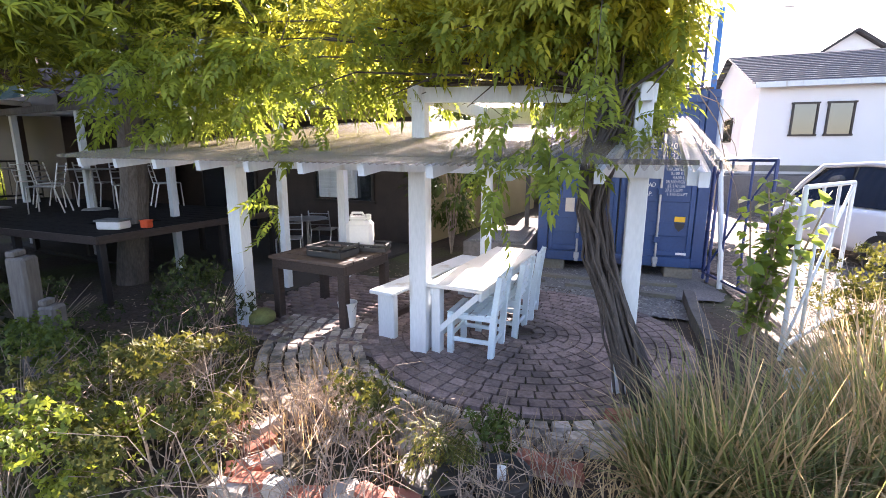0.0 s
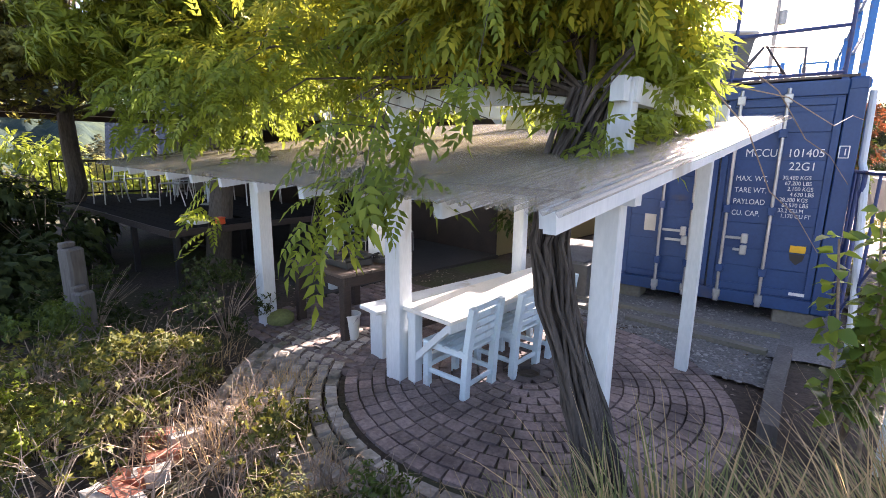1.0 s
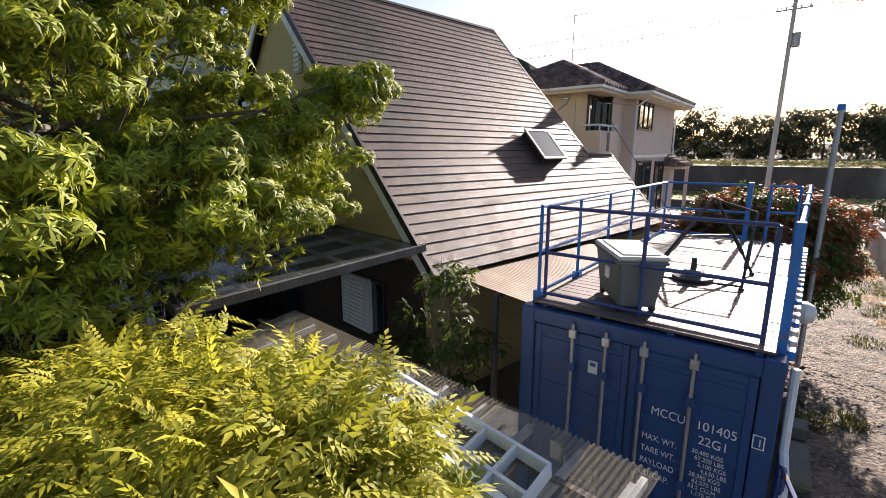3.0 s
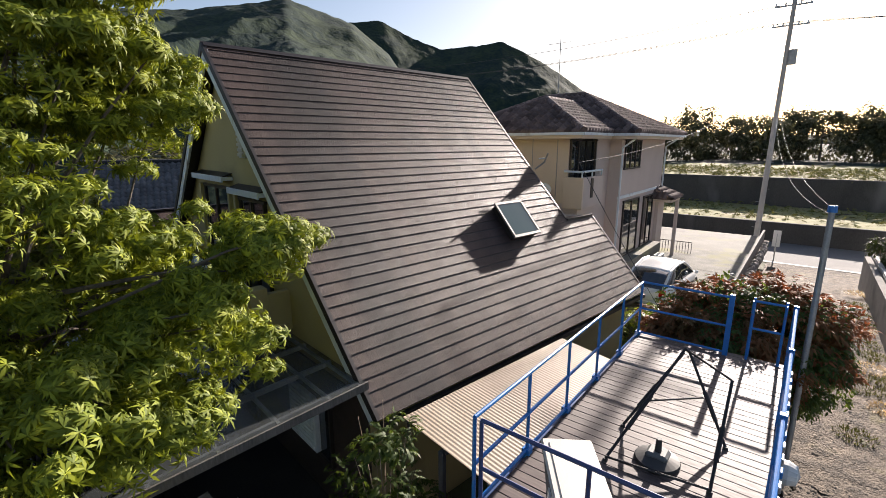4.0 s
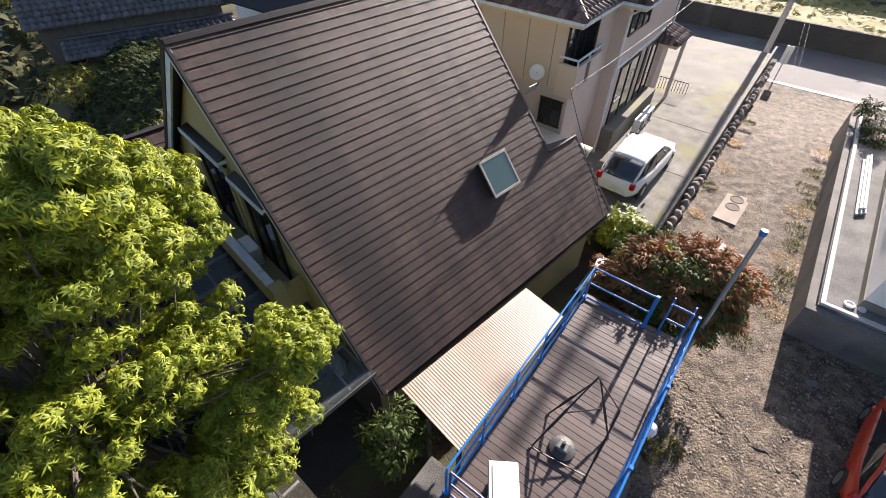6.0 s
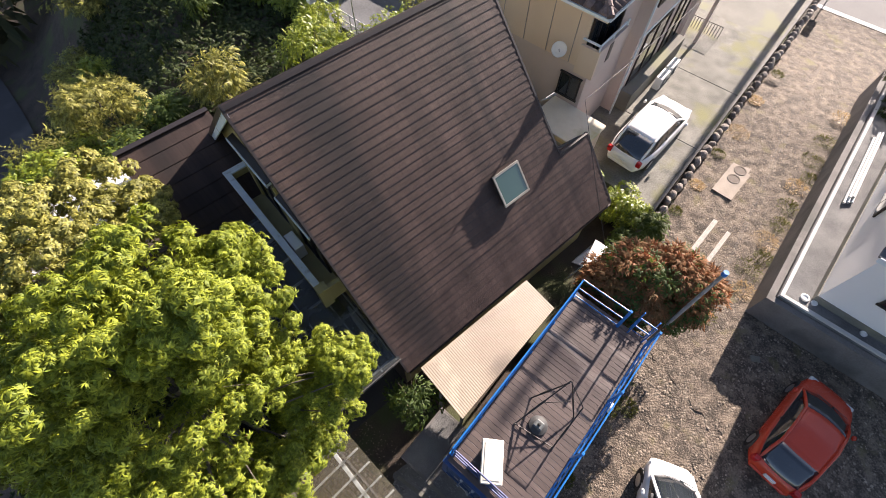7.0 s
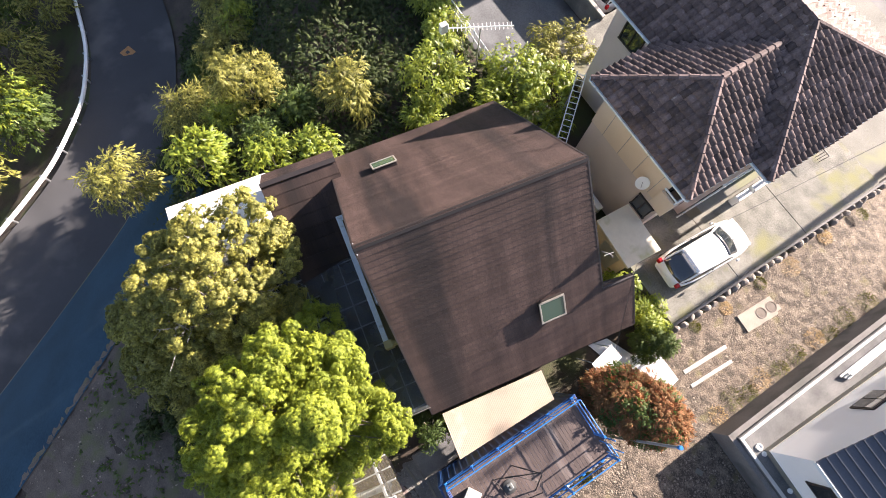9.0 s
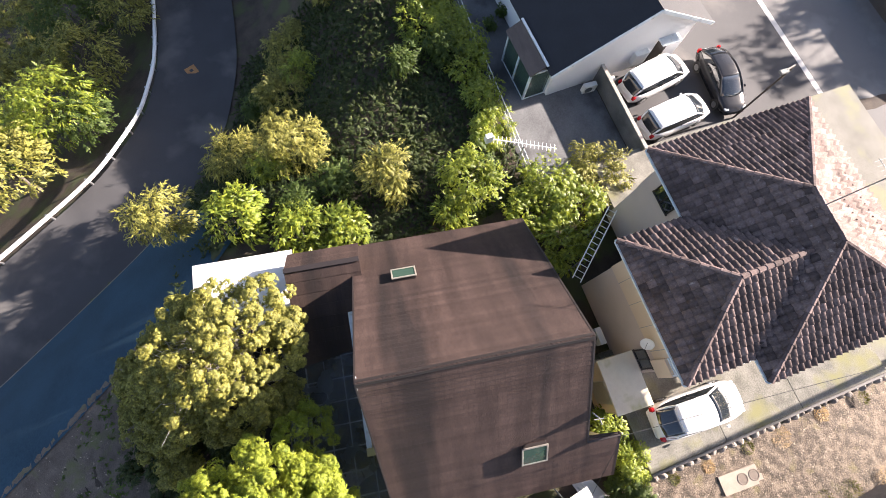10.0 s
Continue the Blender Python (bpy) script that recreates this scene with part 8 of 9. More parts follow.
# shrubs about the drive
bush("garden_shrub", -4.6, 10.6, 0.62, 2.0, LEAF_BRIGHT, "yellow-green shrub beside the drive", 301, 20, 70, 0.28, (6, 0.14, 0.09, 0.045), far=True)
bush("garden_shrub", -3.0, 11.2, 0.6, 1.7, LEAF_BRIGHT, "bright green shrub at the foot of the stone edge", 302, 20, 70, 0.30, (6, 0.14, 0.09, 0.045), far=True)
bush("garden_shrub", -2.0, 10.7, 0.7, 1.6, LEAF_DARK, "dark green shrub at the foot of the stone edge", 303, 20, 70, 0.30, (6, 0.14, 0.09, 0.045), far=True)
bush("rose_bush", -4.15, 0.75, 0.55, 2.9, LEAF_DARK, "tall loose shrub by the corner of the house", 304, 20, 60, 0.26, (5, 0.12, 0.07, 0.035), stems=12)

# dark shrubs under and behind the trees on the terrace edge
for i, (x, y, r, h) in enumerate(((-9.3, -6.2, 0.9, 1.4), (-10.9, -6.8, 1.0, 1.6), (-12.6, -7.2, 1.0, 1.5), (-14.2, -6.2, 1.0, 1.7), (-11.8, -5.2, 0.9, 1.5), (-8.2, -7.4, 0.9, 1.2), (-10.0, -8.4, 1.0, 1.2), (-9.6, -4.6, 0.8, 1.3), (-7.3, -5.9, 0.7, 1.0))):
    # the dark bramble leaf carries the trees' shade in its colour
    bush("dark_shrub", x, y, r, h, LEAF_BRAMBLE, "green shrub, tree shade put into its dark leaf colour", 330 + i, int(20 * r), 46, 0.30, (6, 0.14, 0.10, 0.055), far=True)["group"] = "shade shrubs"

# wisteria: twisted stems, a mound of pinnate leaves over the shelter, hanging trails
ws = thing("wisteria", pose(-1.25, -4.14, 0), "old wisteria with rope-like stems and yellow-green leaves", "vine")
rng = np.random.default_rng(21)
AXIS = [Vector(p) for p in ((0.06, 0.06, -0.05), (-0.02, 0.05, 0.30), (-0.14, 0.04, 0.70), (-0.28, 0.03, 1.10), (-0.35, 0.04, 1.45), (-0.32, 0.10, 1.85), (-0.20, 0.18, 2.28))]
for k in range(44):
    a, tw, spread_ = rng.uniform(0, 6.28), rng.uniform(-1.2, 2.6), rng.uniform(0.3, 1.35)
    pts = []
    for i in range(13):
        s = i / 12
        j = min(5, int(s * 6))
        c = AXIS[j].lerp(AXIS[j + 1], s * 6 - j)
        rr = (0.075 + 0.055 * (1 - s) ** 3 + 0.03 * s * s) * spread_
        ang = a + tw * s * 2.2
        pts.append(c + Vector((rr * math.cos(ang) + rng.normal(0, 0.012), rr * math.sin(ang) + rng.normal(0, 0.012), 0)))
    part("stem", pipe(bmesh.new(), pts, rng.uniform(0.007, 0.024), 6, 0.009), VINE_BARK, ws)
bm = bmesh.new()
for k in range(46):
    a = rng.uniform(0, 6.28)
    p0 = Vector((-0.22, 0.16, 2.24))
    e = p0 + Vector((rng.uniform(-3.6, 0.35), rng.uniform(-0.35, 1.9), rng.uniform(-0.05, 0.7)))
    m1 = p0.lerp(e, 0.35) + Vector((rng.normal(0, 0.15), rng.normal(0, 0.15), 0.18))
    m2 = p0.lerp(e, 0.7) + Vector((rng.normal(0, 0.15), rng.normal(0, 0.15), 0.15))
    pipe(bm, [p0, m1, m2, e], 0.014, 5, 0.003)
part("runner", bm, VINE_BARK, ws)["kind"] = "stuff"
pin = pinnate(5, 0.21, 0.070, 0.028)
P1, D1 = [], []
for c, r, n, per in (((-1.2, 0.60, 2.82), (0.9, 0.85, 0.34), 42, 36), ((-0.60, 0.60, 2.76), (0.36, 0.85, 0.38), 34, 36), ((-0.16, 0.45, 2.68), (0.34, 0.75, 0.34), 34, 34), ((-2.3, 0.35, 2.74), (0.9, 0.9, 0.26), 24, 26), ((-3.5, 0.30, 2.60), (0.9, 0.8, 0.24), 12, 20), ((-0.02, 0.75, 2.36), (0.22, 0.5, 0.22), 13, 26), ((-0.45, 0.55, 2.40), (0.3, 0.5, 0.18), 9, 22),
                     ((-2.2, -0.30, 2.44), (0.7, 0.4, 0.20), 9, 10), ((-3.3, -0.40, 2.42), (0.8, 0.4, 0.20), 7, 9), ((-2.2, 0.5, 2.35), (0.5, 0.45, 0.2), 8, 16), ((-0.25, 0.15, 1.9), (0.10, 0.10, 0.25), 4, 8),
                     ((-2.9, -0.15, 2.20), (0.9, 0.45, 0.22), 12, 10), ((-3.9, -0.25, 2.22), (0.8, 0.5, 0.26), 12, 11), ((-3.6, 0.6, 2.35), (0.8, 0.6, 0.25), 10, 15)):
    p, d = clumped(rng, c, r, n, per, 0.24, -0.6, 0.25)
    P1.append(p)
    D1.append(d)
P1, D1 = np.concatenate(P1), np.concatenate(D1)
floor_z = np.where(P1[:, 0] > -1.75, np.where((P1[:, 1] > 0.30) & (P1[:, 0] > -0.7), 2.04, np.where(P1[:, 1] > 0.25, 2.36, 2.48)), np.where(P1[:, 0] < -2.2, 1.98, 2.2))
keep = (P1[:, 2] > floor_z) & (P1[:, 0] < 0.16) | (P1[:, 1] < 0.45) & (P1[:, 0] > -0.5) & (P1[:, 2] < 2.2)
P1, D1 = P1[keep], D1[keep]
# arching shoots that break the outline
bm = bmesh.new()
for k in range(18):
    q0 = Vector((rng.uniform(-3.9, 0.05), rng.uniform(-0.4, 1.3), rng.uniform(2.7, 2.95)))
    a = rng.uniform(0, 6.28)
    l = rng.uniform(0.25, 0.5)
    if q0.x > -0.5:
        a = rng.uniform(1.8, 4.6)
    arc = [q0, q0 + Vector((l * 0.5 * math.cos(a), l * 0.5 * math.sin(a), 0.22)), q0 + Vector((l * math.cos(a), l * math.sin(a), 0.26)), q0 + Vector((1.35 * l * math.cos(a), 1.35 * l * math.sin(a), 0.16))]
    pipe(bm, arc, 0.005, 5, 0.002)
    for u in np.linspace(0.25, 1, 6):
        i = min(2, int(u * 3))
        P1 = np.vstack((P1, arc[i].lerp(arc[i + 1], u * 3 - i)))
        D1 = np.vstack((D1, (math.cos(a) + rng.normal(0, 0.7), math.sin(a) + rng.normal(0, 0.7), 0.0)))
part("shoot", bm, VINE_BARK, ws)["kind"] = "stuff"
# colour by height: sunlight and yellowing painted above, shaded green below
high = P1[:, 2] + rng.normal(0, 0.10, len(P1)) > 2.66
link("leaves", scatter("leaves", pin, P1[high], D1[high] * (1, 1, 0.6) + (0, 0, 0.05), 1.0, rng, 0.6), LEAF_VINE, ws, "upper leaves, yellowing and sunlight put into their colour")
link("leaves", scatter("leaves", pin, P1[~high], D1[~high] * (1, 1, 0.6) + (0, 0, 0.05), 1.0, rng, 0.6), LEAF_VINE_GREEN, ws, "green lower leaves with shade put into their colour")
# trails that hang over the front edge
bm = bmesh.new()
P2, D2 = [], []
for x, y, z0, z1 in ((-0.55, -1.22, 1.85, 1.72), (-0.78, -1.26, 1.82, 1.58), (-0.42, -1.12, 1.86, 1.76), (-0.92, -1.08, 1.84, 1.70), (-0.65, -1.05, 1.9, 1.84), (-0.38, -0.72, 2.5, 2.15), (-2.40, -0.85, 1.68, 1.40), (-3.0, -0.2, 2.5, 2.2)):
    top = Vector((x + 0.02, y + 0.55, z0 + 0.22))
    end = Vector((x, y, z1))
    k = [top, top.lerp(end, 0.4) + Vector((0, -0.2, 0.18)), top.lerp(end, 0.75) + Vector((0, -0.1, 0.05)), end]
    pipe(bm, k, 0.0025, 5, 0.0015)
    for s in np.linspace(0.15, 1, 9):
        i = min(2, int(s * 3))
        q = k[i].lerp(k[i + 1], s * 3 - i)
        for _ in range(1 + (s > 0.7)):
            P2.append(q)
            D2.append((rng.normal(0, 0.6), rng.normal(-0.3, 0.5), -0.55))
part("trail_stem", bm, VINE_BARK, ws)["kind"] = "stuff"
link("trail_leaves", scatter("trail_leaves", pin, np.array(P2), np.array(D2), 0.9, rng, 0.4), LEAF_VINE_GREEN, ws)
bm = bmesh.new()
for a, b, c in (((0.35, 0.9, 2.5), (0.75, 1.4, 2.05), (1.05, 2.1, 1.75)), ((0.3, 0.4, 2.3), (0.62, 0.7, 1.75), (0.9, 1.3, 1.35)), ((0.3, 0.8, 2.35), (0.9, 1.8, 2.15), (1.15, 2.9, 2.25)), ((-0.9, 0.2, 2.6), (-0.75, -0.2, 2.9), (-0.55, -0.35, 3.15)), ((-2.2, 0.2, 2.6), (-2.3, -0.3, 2.95), (-2.15, -0.6, 3.2))):
    a, b, c = Vector(a), Vector(b), Vector(c)
    pipe(bm, [a, a.lerp(b, 0.5) + Vector((0.03, 0, 0.05)), b, b.lerp(c, 0.5) + Vector((0, -0.03, 0.05)), c], 0.0045, 5, 0.002)
part("bare_shoot", bm, DRY_TWIG, ws)["kind"] = "stuff"


# arching grass clump
def blades(name, n, x, y, r, length, mat, parent, seed, width=0.010, spread=0.75, z=0.0):
    rng = np.random.default_rng(seed)
    a, rad = rng.uniform(0, 6.283, n), r * np.sqrt(rng.random(n))
    base = np.stack((x + rad * np.cos(a), y + rad * np.sin(a), np.full(n, z)), 1)
    az = a + rng.normal(0, 0.6, n)
    el = rng.uniform(0.15, spread, n)
    ln = length * rng.uniform(0.55, 1.1, n)
    K = 6
    V = np.zeros((n, K, 2, 3))
    p = base.copy()
    for k in range(K):
        ang = el + 0.25 * k * el
        d = np.stack((np.sin(ang) * np.cos(az), np.sin(ang) * np.sin(az), np.cos(ang)), 1)
        side = np.stack((-np.sin(az), np.cos(az), np.zeros(n)), 1)
        w = width * (1 - k / (K - 0.9))
        V[:, k, 0], V[:, k, 1] = p - side * w, p + side * w
        p = p + d * (ln / (K - 1))[:, None]
    idx = np.arange(n * K * 2).reshape(n, K, 2)
    Q = np.stack((idx[:, :-1, 0], idx[:, :-1, 1], idx[:, 1:, 1], idx[:, 1:, 0]), -1).reshape(-1, 4)
    return link(name, from_arrays(name, V.reshape(-1, 3), Q), mat, parent)


for i, (x, y, r, l) in enumerate(((-0.72, -4.75, 0.30, 0.85), (0.08, -4.58, 0.30, 0.95), (0.38, -4.0, 0.32, 0.95), (-1.05, -5.05, 0.22, 0.6), (-0.45, -5.2, 0.28, 0.75), (0.4, -4.9, 0.35, 0.9))):
    gc = thing("ornamental_grass", pose(x, y, 0), "arching clump of green and straw grass blades", "grass", "grass clumps")
    blades("green_blades", 320, 0, 0, r, l * 0.95, BLADE, gc, 401 + i, 0.011)
    blades("dry_blades", 150 + 170 * (x > -0.4), 0, 0, r * 1.15, l * 1.10, BLADE_DRY, gc, 421 + i, 0.010)
# broad-leaved plant by the gate
bp = thing("broadleaf_plant", pose(-0.04, -2.62, 0), "tall plant with large bright green leaves", "plant")
rng = np.random.default_rng(31)
bm = bmesh.new()
LP, LD = [], []
for k in range(7):
    e = Vector((rng.uniform(-0.25, 0.35), rng.uniform(-0.35, 0.35), rng.uniform(1.0, 1.62)))
    s = Vector((rng.uniform(-0.1, 0.1), rng.uniform(-0.1, 0.1), 0))
    pipe(bm, [s, s.lerp(e, 0.5) + Vector((0.03, 0, 0.05)), e], 0.014, 6, 0.006)
    for t in np.linspace(0.2, 1.0, 13):
        for _ in range(4):
            LP.append(s.lerp(e, t))
            LD.append((rng.normal(0, 1), rng.normal(0, 1), rng.uniform(-0.3, 0.3)))
part("stem", bm, DRY_TWIG, bp)["kind"] = "stuff"
link("leaves", scatter("leaves", template([ovate(0.115, 0.09, 0.03, 0, 0.35, 0.12)]), np.array(LP), np.array(LD), 1.0, rng, 0.3), LEAF_HEART, bp)

# weeds and dry stalks of the front bed
# two bushes use the dark bramble leaf to paint in their shade
for i, (x, y, r, h, mt, lab) in enumerate(((-4.55, -5.60, 0.55, 0.55, LEAF_YELLOW, "low bush of yellow-green weeds"), (-3.75, -5.95, 0.45, 0.5, LEAF_YELLOW, "low bush of yellow-green weeds"), (-5.4, -5.65, 0.55, 0.6, LEAF_DARK, "low bush of green weeds"),
                                           (-6.3, -5.0, 0.6, 0.7, LEAF_BRAMBLE, "low bush, shade put into its dark leaf colour"), (-4.4, -5.05, 0.4, 0.4, LEAF_YELLOW, "sparse yellowing weeds of the bed"), (-5.15, -4.15, 0.45, 0.75, LEAF_BRAMBLE, "shrub beside the shelter post, shade put into its dark leaves"),
                                           (-3.05, -4.95, 0.15, 0.40, LEAF_YELLOW, "upright yellow-green weed by the paving"), (-2.85, -5.15, 0.14, 0.34, LEAF_YELLOW, "upright yellow-green weed by the paving"), (-2.15, -4.95, 0.12, 0.18, LEAF_DARK, "small dark green herb"), (-4.3, -6.35, 0.5, 0.5, LEAF_BRIGHT, "low bush of green weeds"),
                                           (0.75, -3.2, 0.4, 0.9, LEAF_YELLOW, "dry yellowing shrub by the gate"), (1.0, -2.2, 0.45, 0.9, LEAF_YELLOW, "dry yellowing shrub by the gate"), (0.25, -5.6, 0.3, 0.5, LEAF_BRIGHT, "low green bush at the path edge"))):
    bush("weed_bush", x, y, r, h, mt, lab, 500 + i, int(6 + 34 * r), 34 if r > 0.2 else 14, 0.15, (5, 0.07, 0.036, 0.019), 1.0, "weeds", 22, tuft=(5, 0.038, 0.018), thick=0.0045)
bs = thing("dry_stalks", Matrix(), "tangle of dry bent stalks in the bed", "dry stalks", kind="stuff")
rng = np.random.default_rng(41)
bm = bmesh.new()
for k in range(75):
    cx, cy = rng.uniform(-5.4, -1.5), rng.uniform(-6.2, -4.65)
    if cy > -4.85 and cx > -3.2:
        continue
    tall = rng.uniform(0.18, 0.62) * (0.5 if cx > -2.5 else 1)
    for _ in range(int(rng.integers(8, 20))):
        x, y = cx + rng.normal(0, 0.07), cy + rng.normal(0, 0.07)
        h, a, l = tall * rng.uniform(0.4, 1.1), rng.uniform(0, 6.28), tall * rng.uniform(0.15, 0.8)
        e = Vector((x + l * math.cos(a), y + l * math.sin(a), h))
        mid = Vector((x + 0.35 * l * math.cos(a + 0.5), y + 0.35 * l * math.sin(a + 0.5), h * 0.65))
        pipe(bm, [(x, y, -0.02), mid, mid.lerp(e, 0.5) + Vector((rng.normal(0, 0.03), rng.normal(0, 0.03), 0.04)), e + Vector((0.3 * l * math.cos(a), 0.3 * l * math.sin(a), -rng.uniform(0.0, 0.18) * tall))], 0.0036, 4, 0.0014)
        if rng.random() < 0.5:
            pipe(bm, [mid, mid.lerp(e, 0.6) + Vector((rng.normal(0, 0.05), rng.normal(0, 0.05), 0.02))], 0.0028, 4, 0.0014)
part("stalks", bm, DRY_TWIG, bs)
for i, (x, y, r, l) in enumerate(((-3.35, -5.25, 0.35, 0.4), (-2.6, -5.1, 0.3, 0.3), (-1.7, -5.2, 0.4, 0.35), (-4.6, -4.8, 0.5, 0.4), (-1.35, -5.5, 0.35, 0.35), (-3.6, -4.55, 0.3, 0.3))):
    st = thing("straw_tuft", pose(x, y, 0), "tuft of dry straw-coloured grass", "dry grass", "straw tufts")
    blades("straw", 170, 0, 0, r, l, BLADE_DRY, st, 450 + i, 0.004, 1.1)
# leaf litter
rng = np.random.default_rng(43)
n = 2600
pos = np.stack((rng.uniform(-7.5, 0.5, n), rng.uniform(-6.6, -0.4, n), rng.uniform(0.005, 0.02, n)), 1)
lit = link("leaf_litter", scatter("leaf_litter", template([leaflet(0.05, 0.022)]), pos, rng.normal(0, 1, (n, 3)) * (1, 1, 0.1), 1.0, rng, 0.1), DRY_TWIG)
tagged(lit, "scattered dry brown leaves on the ground", "leaf litter", kind="stuff")
# pots
pt = thing("planter_pot", pose(-2.33, -5.40, -0.13), "large round pot with a feathery shrub", "plant pot")
part("pot", lathe(bmesh.new(), [(0.13, 0), (0.19, 0.22), (0.205, 0.23), (0.205, 0.26), (0.18, 0.26), (0.17, 0.22), (0.001, 0.21)], 22), BLACK_PLASTIC, pt)
rng = np.random.default_rng(44)
pos, out = clumped(rng, (0, 0, 0.35), (0.15, 0.15, 0.14), 12, 36, 0.08, -0.8)
link("shrub", scatter("shrub", spray(rng, 6, 0.06, 0.025, 0.007), pos, out, 1.0, rng), LEAF_YELLOW, pt)
pt2 = thing("empty_pot", pose(-1.98, -5.33, 0), "half-buried round pot rim with dark soil", "plant pot")
part("rim", lathe(bmesh.new(), [(0.15, -0.02), (0.165, 0.10), (0.172, 0.11), (0.172, 0.125), (0.155, 0.125), (0.15, 0.08), (0.001, 0.07)], 22), BLACK_PLASTIC, pt2)
part("tag", B(-0.02, -0.01, 0.08, 0.03, -0.005, 0.17), WHITE_PLASTIC, pt2)
pt3 = thing("glazed_pot", pose(-0.02, -3.95, 0), "blue-white glazed pot with dry soil", "plant pot")
part("pot", lathe(bmesh.new(), [(0.12, 0), (0.18, 0.1), (0.2, 0.26), (0.215, 0.28), (0.215, 0.31), (0.185, 0.31), (0.18, 0.26), (0.001, 0.25)], 22), BLUE_WHITE, pt3)

# weeds and litter on the bare terrace corner
rng = np.random.default_rng(46)
n = 4200
x, y = rng.uniform(-27, -7.5, n), rng.uniform(-19, -5.5, n)
d, _ = road_near(x, y)
ok = (d > 10.3) & (np.sin(x * 0.8 + 1.0) + np.cos(y * 0.9 + x * 0.3) + rng.normal(0, 0.5, n) > 0.1)
x, y = x[ok], y[ok]
pos = np.stack((x, y, H(x, y) + rng.uniform(0.02, 0.2, len(x))), 1)
tagged(link("terrace_weeds", scatter("terrace_weeds", far_spray(rng, 6, 0.16, 0.12, 0.055), pos, rng.normal(0, 1, (len(x), 3)) * (1, 1, 0.3) + (0, 0, 0.5), 1.0, rng, 0.3), LEAF_DARK), "low dark weeds on the bare terrace corner", "weeds", kind="stuff")
n = 5000
x, y = rng.uniform(-27, -7.5, n), rng.uniform(-20, -5.5, n)
d, _ = road_near(x, y)
x, y = x[d > 10.2], y[d > 10.2]
pos = np.stack((x, y, H(x, y) + 0.02), 1)
tagged(link("terrace_litter", scatter("terrace_litter", template([flake(0.10, 0.06)]), pos, rng.normal(0, 1, (len(x), 3)) * (1, 1, 0.1), 1.0, rng, 0.1), DRY_TWIG), "dry brown leaves on the terrace corner", "leaf litter", kind="stuff")

# ---------------------------------------------------------------- poles, wires, distance
up_ = thing("utility_pole", pose(-2.65, 36.0, float(H(-2.65, 36.0))), "tall leaning concrete utility pole by the street", "utility pole")
part("shaft", tube(bmesh.new(), (0, 0, -0.2), (0.15, 0, 17.5), 0.19, 0.12, 14), POLE_CONCRETE, up_)
for z in (15.2, 16.4):
    part("crossarm", beam(bmesh.new(), (-0.9, 0, z), (1.1, 0, z), 0.09, 0.09), STEEL, up_)
    for x in (-0.8, -0.3, 0.5, 1.0):
        part("insulator", tube(bmesh.new(), (x, 0, z + 0.04), (x, 0, z + 0.22), 0.045), WHITE_PLASTIC, up_)
part("transformer", tube(bmesh.new(), (0.45, 0, 12.8), (0.45, 0, 13.7), 0.25, n=16), STEEL, up_)
for k in range(8):
    part("step_bolt", tube(bmesh.new(), (0, 0, 2 + k * 0.9), (0.35 if k % 2 else -0.35, 0, 2 + k * 0.9), 0.012), STEEL, up_)
sp = thing("steel_pipe_pole", Matrix(), "blue-grey steel pipe pole by the container", "pole")
part("pipe", tube(bmesh.new(), (0.19, 6.9, 0), (0.2, 7.4, 5.24), 0.05, 0.05, 12), STEEL, sp)
part("cap", tube(bmesh.new(), (0.2, 7.4, 5.24), (0.2, 7.41, 5.36), 0.075, 0.07, 12), BLUE_RAIL, sp)


def wire(pts, label, r=0.012, sag=0.3):
    w = thing("cable", Matrix(), label, "cable", "overhead cables")
    bm = bmesh.new()
    a, b = Vector(pts[0]), Vector(pts[1])
    pipe(bm, [a.lerp(b, t) - Vector((0, 0, sag * 4 * t * (1 - t))) for t in np.linspace(0, 1, 14)], r, 5)
    part("strand", bm, BLACK_PLASTIC if "black" in label else GREY_PLASTIC, w)


wire(((0.2, 7.4, 5.3), (-2.6, 36.0, 9.5)), "pale service cable to the pipe pole", 0.002, 1.0)
wire(((0.2, 7.4, 5.2), (-2.6, 36.0, 8.4)), "pale service cable to the pipe pole", 0.002, 1.2)
wire(((-5.3, 9.6, 5.9), (-2.6, 36.0, 11.0)), "black service cable to the house", 0.010, 1.0)
wire(((-5.3, 9.6, 5.9), (-0.4, 6.8, 0.6)), "black cable sagging over the roof edge", 0.008, 0.2)
for i, z in enumerate((15.4, 15.4, 16.6)):
    wire(((-2.6 + 0.8 * i - 0.8, 36, z - 1.4), (60, 40 + i, z)), "black power line along the street", 0.02, 1.4)
    wire(((-2.6 + 0.8 * i - 0.8, 36, z - 1.4), (-60, 38 + i, z)), "black power line along the street", 0.02, 1.4)
wire(((-60, -20.0, -1.5), (-20.0, -36.0, 0.5)), "black power line above the wood", 0.03, 0.8)
wire(((-62, -17.0, -1.0), (-18.0, -33.0, 1.0)), "black power line above the wood", 0.03, 0.8)
sg = thing("sign_post", pose(-1.4, 34.6, float(H(-1.4, 34.6))), "white signboard on a post by the drive", "sign")
part("post", tube(bmesh.new(), (0, 0, 0), (0, 0, 1.9), 0.04), GALV, sg)
part("board", B(-0.22, -0.03, 1.0, 0.22, 0.0, 2.1, 0.01), WHITE_PLASTIC, sg)
fg = thing("entrance_fence", pose(-6.1, 23.4, 0.35), "black metal railing by the neighbour's entrance", "fence")
for k in range(12):
    part("bar", tube(bmesh.new(), (k * 0.14, 0, 0), (k * 0.14, 0, 1.0), 0.014), BLACK_STEEL, fg)
